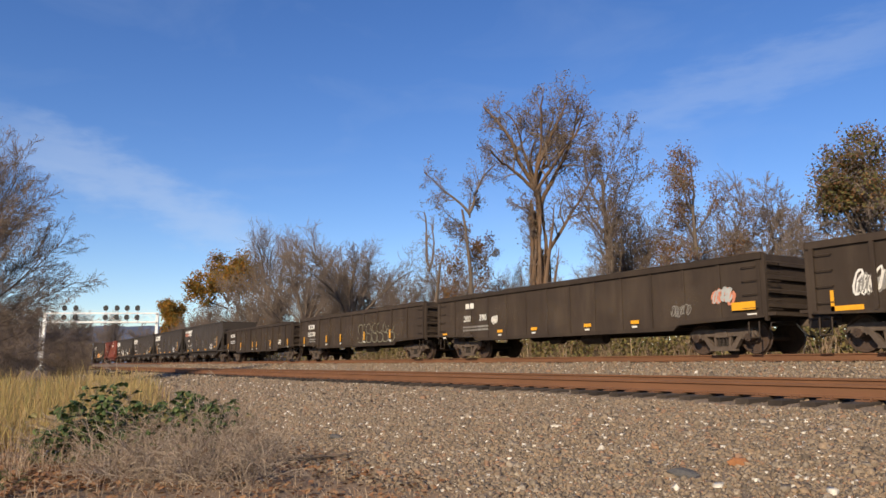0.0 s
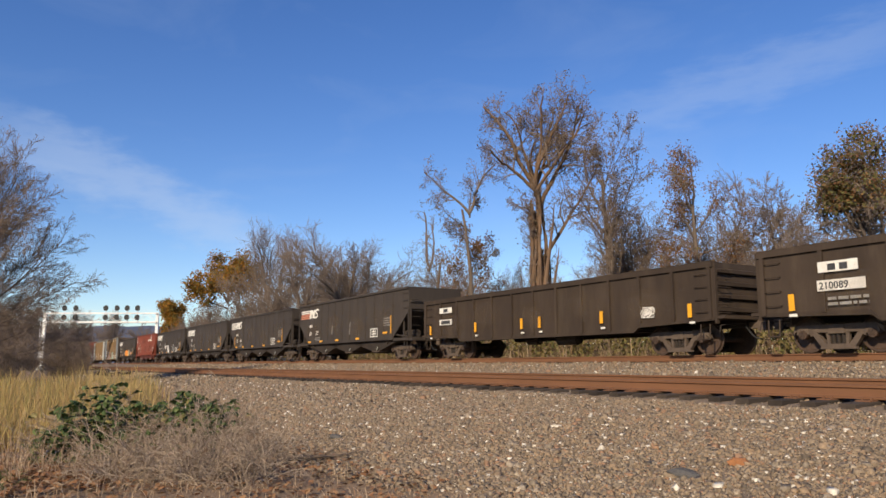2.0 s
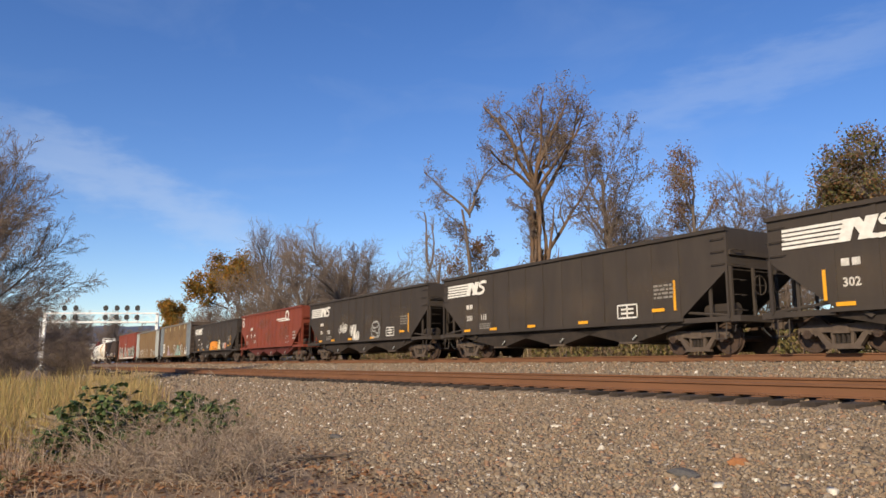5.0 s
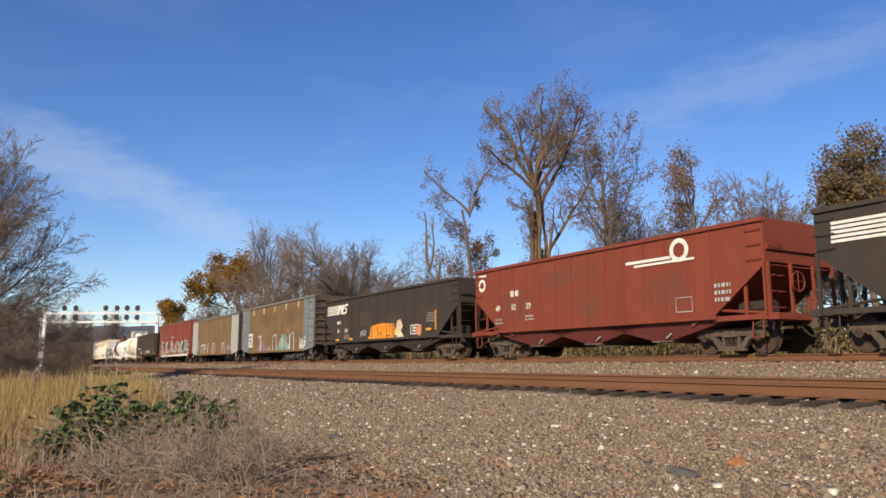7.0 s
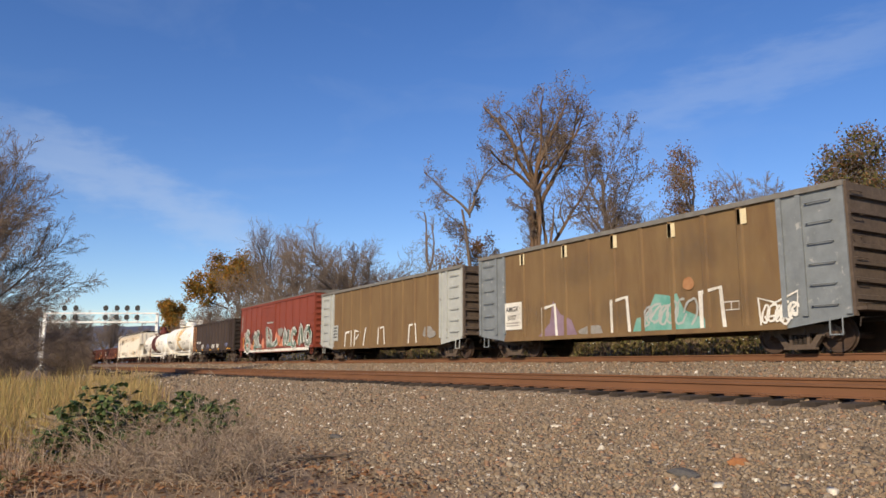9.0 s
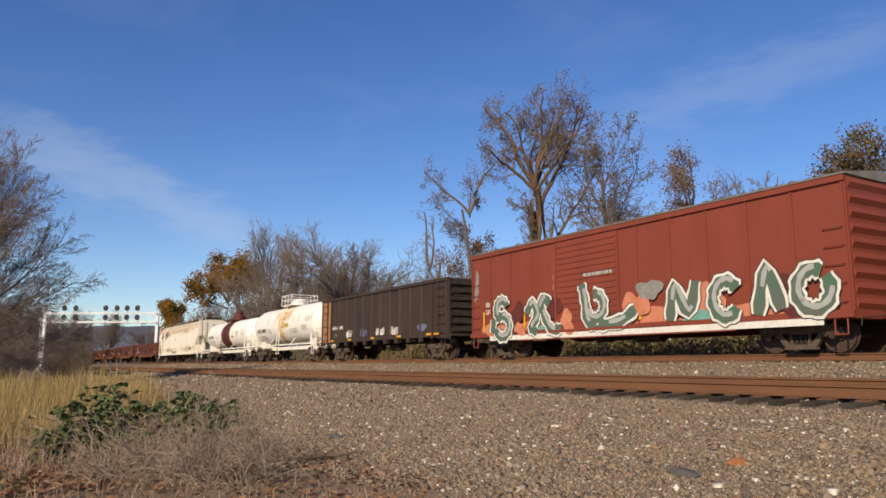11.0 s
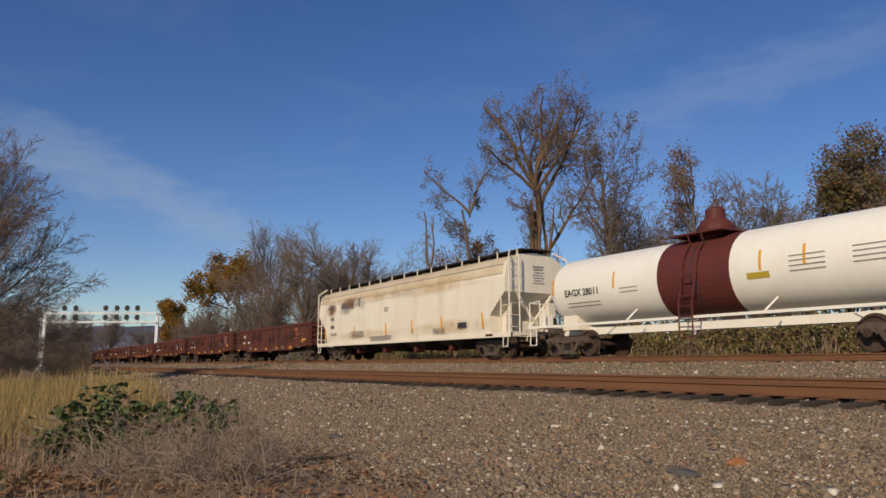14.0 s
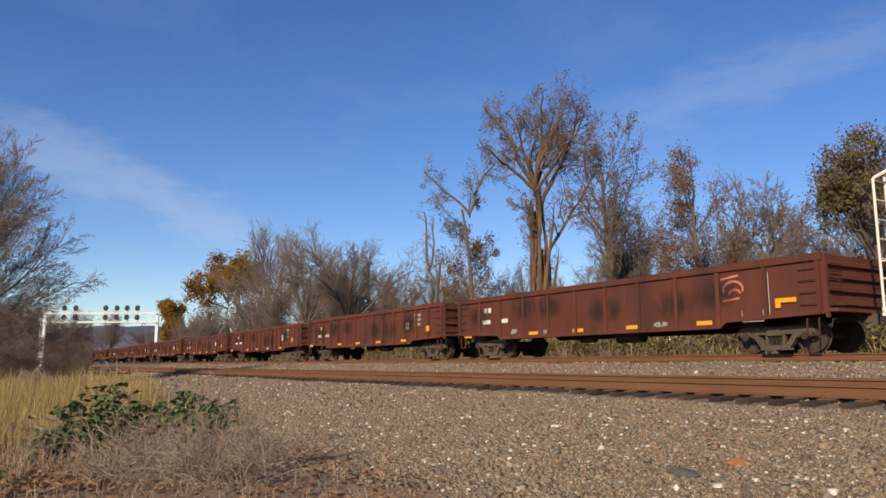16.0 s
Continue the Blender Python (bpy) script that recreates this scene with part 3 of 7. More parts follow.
def truck_meshes():
    """Meshes of one truck: bolster, a side frame, a spring, a brake beam, a bearing cap."""
    if "truck" not in _shared:
        f = Mesher()
        y0, y1 = -0.07, 0.07
        f.prism([(-1.16, 0.46), (-1.14, 0.62), (-0.98, 0.70), (0.98, 0.70), (1.14, 0.62), (1.16, 0.46), (1.02, 0.60), (0.76, 0.60), (0.70, 0.50), (-0.70, 0.50), (-0.76, 0.60), (-1.02, 0.60)], y0, y1)
        for k in (-1, 1):
            f.prism([(k * 0.72, 0.54), (k * 0.56, 0.54), (k * 0.28, 0.20), (k * 0.30, 0.09), (k * 0.44, 0.16)], y0 + 0.003, y1 - 0.003)
            f.prism([(k * 0.22, 0.52), (k * 0.30, 0.52), (k * 0.27, 0.18), (k * 0.20, 0.18)], y0 + 0.02, y1 - 0.02)
            f.prism([(k * 0.70, 0.40), (k * 0.76, 0.60), (k * 0.66, 0.60), (k * 0.60, 0.46)], y0 + 0.005, y1 - 0.005)
            f.prism([(k * 0.89 - 0.17, 0.46), (k * 0.89 + 0.17, 0.46), (k * 0.89 + 0.15, 0.615), (k * 0.89 - 0.15, 0.615)], y0 - 0.02, y1 + 0.02)
        f.prism([(-0.46, 0.09), (0.46, 0.09), (0.40, 0.22), (-0.40, 0.22)], y0 + 0.001, y1 - 0.001)
        spring = Mesher().lathe_z([(0.22 + 0.024 * j, 0.062 if j % 2 else 0.044) for j in range(11)], 0, 0, 8)
        bol = Mesher().prism([(-0.22, 0.47), (0.22, 0.47), (0.18, 0.66), (-0.18, 0.66)], -1.10, 1.10).box(-0.15, 0.15, -0.25, 0.25, 0.66, 0.78)
        beam = Mesher().prism([(-0.04, 0.30), (0.04, 0.30), (0.02, 0.41), (-0.02, 0.41)], -0.85, 0.85)
        me = {}
        for name, mm, mat in (("side_frame", f, M_TRUCK), ("spring", spring, M_DARKSTEEL), ("truck", bol, M_TRUCK), ("brake_beam", beam, M_DARKSTEEL)):
            me[name] = mm.data(name, mat)
            fix_normals(me[name])
        _shared["truck"] = me
    return _shared["truck"]


WHEELSETS = []


def running_gear(car, half, centres, mat=M_DARKSTEEL, sill=(0.78, 1.02)):
    """Two trucks with their wheelsets, centre sill, couplers, brake gear and air hoses."""
    for c in (-centres, centres):
        me = truck_meshes()
        truck = part("truck", me["truck"], None, car, "cast steel truck bolster and frames", at=pose(c, 0, 0))
        for y in (-1.0, 1.0):
            part("side_frame", me["side_frame"], None, truck, at=pose(0, y, 0))
            for k in (-0.13, 0.0, 0.13):
                part("spring", me["spring"], None, truck, at=pose(k, y, 0))
        for k in (-0.36, 0.36):
            part("brake_beam", me["brake_beam"], None, truck, at=pose(k, 0, 0))
        for w in (-0.889, 0.889):
            ws = part("wheelset", wheelset_mesh(), None, car, "rusty steel wheels on their axle", at=pose(c + w, 0, WHEEL_R))
            WHEELSETS.append((ws, c + w, car))
    part("centre_sill", Mesher().box(-half - 0.02, half + 0.02, -0.22, 0.22, sill[0], sill[1]), mat, car)
    for s in (-1, 1):
        m = Mesher().box(*sorted((s * half, s * (half + 0.45))), -0.09, 0.09, 0.74, 0.92)
        m.box(*sorted((s * (half + 0.35), s * (half + 0.62))), -0.15, 0.15, 0.68, 0.97)
        part("coupler", m, M_TRUCK, car, "rusty knuckle coupler")
        hose = Mesher().path([(s * (half + 0.1), -0.35, 0.80), (s * (half + 0.25), -0.36, 0.62), (s * (half + 0.42), -0.34, 0.46), (s * (half + 0.56), -0.25, 0.42)], 0.025)
        part("air_hose", hose, M_SIGNAL, car)
        lever = Mesher().path([(s * (half + 0.06), -0.2, 0.88), (s * (half + 0.10), -0.9, 0.84), (s * (half + 0.10), -1.4, 0.80), (s * (half + 0.10), -1.46, 0.60)], 0.015)
        part("uncoupling_lever", lever, mat, car)


def stirrup(car, x, mat, z0=0.42, z1=0.85, w=0.32):
    m = Mesher().path([(x - w / 2, SIDE + 0.05, z1), (x - w / 2, SIDE + 0.03, z0), (x + w / 2, SIDE + 0.03, z0), (x + w / 2, SIDE + 0.05, z1)], 0.02)
    part("step", m, mat, car)


def end_wall(car, half, z0, z1, mat, ribs, hw=1.52, name="end_wall"):
    """Both end walls with their horizontal ribs, ladder rungs and a brake wheel at one end."""
    for s in (-1, 1):
        x = s * half
        m = Mesher().box(*sorted((x - s * 0.06, x)), -hw, hw, z0, z1)
        e = part(name, m, mat, car)
        for i in range(ribs):
            z = z0 + (z1 - z0) * (i + 0.7) / (ribs + 0.4)
            xa, xb = x, x + s * 0.09
            part("end_rib", Mesher().prism([(xa, z - 0.08), (xb, z - 0.05), (xb, z + 0.05), (xa, z + 0.08)], -hw + 0.1, hw - 0.1), mat, e)
        for y in (-hw, hw - 0.1):
            part("corner_post", Mesher().box(*sorted((x, x + s * 0.08)), y, y + 0.1, z0 - 0.15, z1), mat, e)
        for i in range(6):
            z = z0 + 0.15 + (z1 - z0 - 0.4) * i / 5
            part("rung", Mesher().path([(x, -1.42, z), (x + s * 0.16, -1.42, z), (x + s * 0.16, -0.98, z), (x, -0.98, z)], 0.014), mat, e)
        plat = Mesher().box(*sorted((x, x + s * 0.32)), -1.5, 1.5, 0.98, 1.06)
        part("end_platform", plat, mat, car)
    wheel = Mesher()
    for i in range(16):
        a, b = i * math.pi / 8, (i + 1) * math.pi / 8
        zc = min(z1 - 0.55, 2.2)
        wheel.rod((-half - 0.22, -0.35 + 0.27 * math.cos(a), zc + 0.27 * math.sin(a)), (-half - 0.22, -0.35 + 0.27 * math.cos(b), zc + 0.27 * math.sin(b)), 0.018, n=5)
        if i % 4 == 0:
            wheel.rod((-half - 0.22, -0.35, zc), (-half - 0.22, -0.35 + 0.27 * math.cos(a), zc + 0.27 * math.sin(a)), 0.014, n=5)
    part("brake_wheel", wheel, mat, car)


def under_gear(car, half, z=0.78):
    for i in range(7):
        x = -half + 3.4 + (2 * half - 6.8) * i / 6
        part("cross_bearer", Mesher().prism([(x - 0.06, z + 0.05), (x + 0.06, z + 0.05), (x + 0.06, 1.0), (x - 0.06, 1.0)], -1.44, 1.44), M_DARKSTEEL, car)
    part("air_reservoir", Mesher().rod((0.5, -0.7, 0.62), (1.6, -0.7, 0.62), 0.2, n=10), M_DARKSTEEL, car)
    part("brake_cylinder", Mesher().rod((-1.6, -0.5, 0.62), (-0.9, -0.5, 0.62), 0.14, n=10).rod((-0.9, -0.5, 0.62), (-0.3, -0.45, 0.62), 0.03, n=6), M_DARKSTEEL, car)


def grabs(car, x0, x1, y, z0, z1, count, mat, off=0.07, r=0.014):
    for i in range(count):
        z = z0 + (z1 - z0) * i / max(1, count - 1)
        part("grab_iron", Mesher().path([(x0, y, z), (x0, y - off, z), (x1, y - off, z), (x1, y, z)], r, 5), mat, car)


def gondola(label, half, top, mat, posts, bottom=0.72, rim=0.17, post_w=0.11, post_d=0.07):
    """A low-sided open gondola: side sheets, stakes, top chord, ribbed ends, floor."""
    car = tagged(new("gondola_car"), label, "freight car", "cars of the passing train")
    for s, name in ((-1, "side_sheet"), (1, "side_sheet")):
        y0, y1 = sorted((s * 1.50, s * 1.44))
        part(name, Mesher().prism([(-half, 0.95), (-half + 2.9, 0.86), (-half + 3.1, bottom), (half - 3.1, bottom), (half - 2.9, 0.86), (half, 0.95), (half, top), (-half, top)], y0, y1), mat, car)
        y0, y1 = sorted((s * 1.57, s * 1.42))
        part("top_chord", Mesher().box(-half - 0.02, half + 0.02, y0, y1, top - rim, top + 0.01), mat, car)
        y0, y1 = sorted((s * 1.495, s * (1.497 + 0.045)))
        part("side_sill", Mesher().prism([(-half, 0.94), (-half + 2.9, 0.85), (-half + 3.1, bottom - 0.02), (half - 3.1, bottom - 0.02), (half - 2.9, 0.85), (half, 0.94), (half, 1.03), (half - 2.85, 0.98), (half - 3.05, bottom + 0.1),
                                       (-half + 3.05, bottom + 0.1), (-half + 2.85, 0.98), (-half, 1.03)], y0, y1), mat, car)
        for i in range(posts):
            x = -half + 0.12 + (2 * half - 0.24) * i / (posts - 1)
            z0 = 0.97 if abs(x) > half - 3 else bottom + 0.05
            y0, y1 = sorted((s * 1.495, s * (1.50 + post_d)))
            part("stake", Mesher().prism([(x - post_w / 2, z0), (x + post_w / 2, z0), (x + post_w / 2, top - rim), (x - post_w / 2, top - rim)], y0, y1), mat, car)
    part("floor", Mesher().box(-half + 0.05, half - 0.05, -1.44, 1.44, 1.0, 1.08), M_DARKSTEEL, car)
    under_gear(car, half)
    end_wall(car, half, 1.0, top - 0.02, mat, 4)
    for s in (-1, 1):
        grabs(car, s * (half - 0.62), s * (half - 0.18), -1.50, 1.2, top - 0.35, 4, mat)
        stirrup(car, s * (half - 0.35), mat)
    running_gear(car, half, half - 1.75)
    return car


def hopper(label, half, top, mat, ribs, logo=True):
    """An open-top coal hopper: ribbed sides over sloping ends, three outlet bays, end posts."""
    car = tagged(new("hopper_car"), label, "freight car", "cars of the passing train")
    for s in (-1, 1):
        y0, y1 = sorted((s * 1.50, s * 1.45))
        part("side_sheet", Mesher().prism([(-half, 2.35), (-half + 1.75, 1.02), (half - 1.75, 1.02), (half, 2.35), (half, top), (-half, top)], y0, y1), mat, car)
        y0, y1 = sorted((s * 1.57, s * 1.43))
        part("top_chord", Mesher().box(-half - 0.03, half + 0.03, y0, y1, top - 0.10, top + 0.01), mat, car)
        y0, y1 = sorted((s * 1.495, s * 1.56))
        part("side_sill", Mesher().box(-half + 1.6, half - 1.6, y0, y1, 0.96, 1.07), mat, car)
        for i in range(ribs):
            x = -half + 1.75 + (2 * half - 3.5) * i / (ribs - 1)
            y0, y1 = sorted((s * 1.495, s * 1.522))
            part("side_rib", Mesher().prism([(x - 0.05, 1.06), (x + 0.05, 1.06), (x + 0.05, top - 0.10), (x - 0.05, top - 0.10)], y0, y1), mat, car)
    for s in (-1, 1):
        # sloping end sheet, end wall above it, posts and braces below
        part("slope_sheet", Mesher().prism([(s * half, 2.42), (s * (half - 2.6), 0.85), (s * (half - 2.52), 0.79), (s * (half + 0.0), 2.33)], -1.44, 1.44), mat, car)
        e = part("end_wall", Mesher().box(*sorted((s * half, s * (half - 0.05))), -1.44, 1.44, 2.36, top), mat, car)
        part("end_rib", Mesher().box(*sorted((s * half, s * (half + 0.07))), -1.44, 1.44, 2.75, 2.87), mat, e)
        for y in (-1.46, -0.5, 0.5, 1.40):
            part("end_post", Mesher().box(*sorted((s * half, s * (half + 0.08))), y, y + 0.07, 1.0, 2.42), mat, e)
        part("end_sill", Mesher().box(*sorted((s * (half - 0.25), s * (half + 0.32))), -1.48, 1.48, 0.88, 1.05), mat, car)
        for y in (-1.42, 1.36):
            part("corner_post", Mesher().box(*sorted((s * (half - 0.75), s * (half - 0.66))), y, y + 0.06, 1.02, 1.95), mat, car)
            part("diagonal_brace", Mesher().rod((s * half, y + 0.03, 1.05), (s * (half - 1.5), y + 0.03, 1.2), 0.04), mat, car)
        grabs(car, s * (half - 0.5), s * (half - 0.08), -1.50, 2.5, top - 0.3, 3, mat)
        for i in range(5):
            z = 1.2 + i * 0.42
            part("rung", Mesher().path([(s * half, -1.38, z), (s * (half + 0.17), -1.38, z), (s * (half + 0.17), -0.95, z), (s * half, -0.95, z)], 0.014), mat, e)
        part("side_ladder_post", Mesher().box(*sorted((s * (half - 0.06), s * (half + 0.0))), -1.53, -1.47, 1.0, 2.4), mat, e)
        stirrup(car, s * (half - 0.3), mat)
        part("side_sill_end", Mesher().box(*sorted((s * (half - 1.7), s * half)), -1.50, -1.40, 0.90, 1.04), mat, car)
    for c in (-2 * (half - 2.3) / 3, 0.0, 2 * (half - 2.3) / 3):
        w = (half - 2.3) * 0.68
        bay = Mesher()
        k = len(bay.v)
        bay.v += [(c - w * 0.92, -1.42, 1.03), (c + w * 0.92, -1.42, 1.03), (c + w * 0.92, 1.42, 1.03), (c - w * 0.92, 1.42, 1.03),
                  (c - 0.32, -1.28, 0.42), (c + 0.32, -1.28, 0.42), (c + 0.32, 1.28, 0.42), (c - 0.32, 1.28, 0.42)]
        bay.f += [(0, 1, 5, 4), (1, 2, 6, 5), (2, 3, 7, 6), (3, 0, 4, 7), (4, 5, 6, 7), (3, 2, 1, 0)]
        b = part("outlet_bay", bay, M_DARKSTEEL if mat is not M_RED else M_MAROON, car, "tapered outlet bay")
        part("outlet_gate", Mesher().box(c - 0.4, c + 0.4, -1.33, 1.33, 0.38, 0.43), M_TRUCK, b)
        part("gate_latch", Mesher().rod((c + 0.25, -1.36, 0.5), (c + 0.45, -1.4, 0.62), 0.03), M_PALEGREY, b)
    load = Mesher().box(-half + 0.3, half - 0.3, -1.44, 1.44, 2.5, 2.6)
    part("load_surface", load, M_DARKSTEEL, car, "dark coal dust inside the open top")
    wheel = Mesher()
    for i in range(16):
        a, b = i * math.pi / 8, (i + 1) * math.pi / 8
        wheel.rod((half + 0.3, -0.55 + 0.27 * math.cos(a), 1.9 + 0.27 * math.sin(a)), (half + 0.3, -0.55 + 0.27 * math.cos(b), 1.9 + 0.27 * math.sin(b)), 0.018, n=5)
        if i % 4 == 0:
            wheel.rod((half + 0.3, -0.55, 1.9), (half + 0.3, -0.55 + 0.27 * math.cos(a), 1.9 + 0.27 * math.sin(a)), 0.014, n=5)
    part("brake_wheel", wheel, mat, car)
    part("air_reservoir", Mesher().rod((half - 1.2, -0.9, 1.25), (half - 0.2, -0.9, 1.25), 0.2, n=10), M_DARKSTEEL, car)
    running_gear(car, half, half - 1.55)
    return car


def striped_emblem(car, x, z, w, h, mats, y=SIDE + 0.045):
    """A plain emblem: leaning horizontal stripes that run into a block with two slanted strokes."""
    n = 5
    for i in range(n):
        zz = z + h * i / n
        k = 0.10 * i
        part("emblem_stripe", Mesher().prism([(x + 0.05 * k, zz), (x + w * 0.52 + k, zz), (x + w * 0.53 + k + 0.06, zz + h / n * 0.66), (x + 0.05 * k, zz + h / n * 0.66)], y - 0.006, y), mats[min(i, len(mats) - 1)], car, "emblem stripe")
    for x0, x1 in ((0.50, 0.66), (0.66, 0.84)):
        part("emblem_block", Mesher().prism([(x + w * x0, z), (x + w * x0 + w * 0.10, z), (x + w * x1, z + h * 0.95), (x + w * x1 - w * 0.10, z + h * 0.95)], y - 0.007, y), mats[-1], car, "slanted emblem stroke")
    part("emblem_block", Mesher().prism([(x + w * 0.60, z + h * 0.95), (x + w * 0.69, z + h * 0.95), (x + w * 0.80, z), (x + w * 0.71, z)], y - 0.008, y), mats[-1], car, "slanted emblem stroke")
    bend = [(x + w * 1.02, z + h * 0.84), (x + w * 0.95, z + h * 0.90), (x + w * 0.87, z + h * 0.82), (x + w * 0.86, z + h * 0.62), (x + w * 0.95, z + h * 0.42), (x + w * 0.94, z + h * 0.18), (x + w * 0.86, z + h * 0.06), (x + w * 0.76, z + h * 0.10)]
    strokes(car, [rounded(bend)], h * 0.17, mats[-1], y, "emblem_block", "bent emblem ribbon", 0.008)


def hopper_marks(car, half, first, last, warm=False, seed=0, refl=(1.75, 3.7, 6.2, 9.1)):
    """Emblem and number near the rear end, reflectors along the sill, data block at the front."""
    y = -1.524
    left = -half
    mats = [M_SALMON, M_SALMON, M_SALMON, M_WHITE, M_WHITE] if warm else [M_WHITE]
    striped_emblem(car, left + 0.42, 2.62, 3.0, 0.56, mats, y)
    patch(car, "owner_mark", left + 1.95, 2.04, 0.2, 0.18, M_WHITE, y)
    patch(car, "owner_mark", left + 2.22, 2.04, 0.2, 0.18, M_WHITE, y)
    if first:
        lettering(car, first, left + 1.95, 1.55, 0.22, M_WHITE, y)
        lettering(car, last, left + 3.02, 1.55, 0.22, M_WHITE, y)
    else:
        patch(car, "number_bar", left + 1.95, 1.55, 0.7, 0.2, M_WHITE, y)
        patch(car, "number_bar", left + 3.02, 1.55, 0.7, 0.2, M_WHITE, y)
    bars(car, left + 2.95, 1.35, 0.8, 3, M_GREYTXT, y, seed=seed)
    reflectors(car, [left + r for r in refl], 1.09, 0.48, 0.10, y)
    m = Mesher()
    for a, b, c, d in ((0, 1.0, 0, 0.05), (0, 1.0, 0.41, 0.46), (0, 0.05, 0, 0.46), (0.95, 1.0, 0, 0.46), (0.2, 0.8, 0.14, 0.2), (0.2, 0.8, 0.27, 0.33), (0.46, 0.52, 0.05, 0.41)):
        m.box(left + 11.0 + a * 0.9, left + 11.0 + b * 0.9, y - 0.006, y, 1.16 + c, 1.16 + d)
    part("inspection_stencil", m, M_WHITE, car, "white outlined inspection stencil")
    bars(car, left + 12.6, 2.05, 0.8, 4, M_GREYTXT, y, 0.12, seed + 7)
    patch(car, "reflector", left + 12.5, 1.3, 0.5, 0.1, M_YELLOW, y)
    patch(car, "reflector", 2 * half + left - 1.95, 1.3, 0.09, 0.9, M_YELLOW, y, "yellow upright reflector strip")


def tall_gondola(label, half, top, panel, ends, rim, posts, end_w=1.9, end_mat_label="", bottom=0.62):
    """A high-sided scrap gondola: plain panels between ribs, broad corner bays of another colour."""
    car = tagged(new("tall_gondola_car"), label, "freight car", "cars of the passing train")
    for s in (-1, 1):
        y0, y1 = sorted((s * 1.50, s * 1.45))
        part("side_sheet", Mesher().prism([(-half + end_w, bottom), (half - end_w, bottom), (half - end_w, top), (-half + end_w, top)], y0, y1), panel, car, "dusty rust-tan side panel" if panel is M_TAN else "")
        for k in (-1, 1):
            xa, xb = sorted((k * half, k * (half - end_w)))
            c = part("corner_panel", Mesher().prism([(xa, 0.85 if xa < 0 else bottom), (xb, bottom if xa < 0 else 0.85), (xb, top), (xa, top)], y0, y1), ends, car, end_mat_label)
            yy0, yy1 = sorted((s * 1.50, s * 1.56))
            for xr in (k * (half - end_w), k * (half - end_w + 0.55), k * (half - 0.07)):
                part("corner_rib", Mesher().prism([(xr - 0.07, 0.9), (xr + 0.07, 0.9), (xr + 0.07, top - 0.12), (xr - 0.07, top - 0.12)], yy0, yy1), ends, c)
        y0, y1 = sorted((s * 1.58, s * 1.43))
        part("top_chord", Mesher().box(-half - 0.02, half + 0.02, y0, y1, top - 0.13, top + 0.01), rim, car)
        y0, y1 = sorted((s * 1.495, s * 1.545))
        part("side_sill", Mesher().box(-half + end_w, half - end_w, y0, y1, bottom - 0.02, bottom + 0.12), panel, car)
        for i in range(posts):
            x = -half + end_w + (2 * half - 2 * end_w) * (i + 1) / (posts + 1)
            rib = Mesher()
            rib.v = [(x + a, s * b, z) for z in (bottom, top - 0.13) for a, b in ((-0.12, 1.497), (-0.065, 1.55), (0.065, 1.55), (0.12, 1.497))]
            rib.f = [(0, 1, 5, 4), (1, 2, 6, 5), (2, 3, 7, 6), (3, 0, 4, 7), (0, 3, 2, 1), (4, 5, 6, 7)]
            part("side_rib", rib, panel, car)
    part("floor", Mesher().box(-half + 0.05, half - 0.05, -1.44, 1.44, 1.0, 1.08), M_DARKSTEEL, car)
    under_gear(car, half)
    end_wall(car, half, 1.0, top - 0.02, M_DARKSTEEL if panel is M_BROWN else M_TRUCK, 7)
    for s in (-1, 1):
        grabs(car, s * (half - 1.0), s * (half - 0.35), -1.50, 1.15, top - 0.4, 6, ends, off=0.08, r=0.018)
        stirrup(car, s * (half - 0.45), ends)
    running_gear(car, half, half - 1.75)
    return car


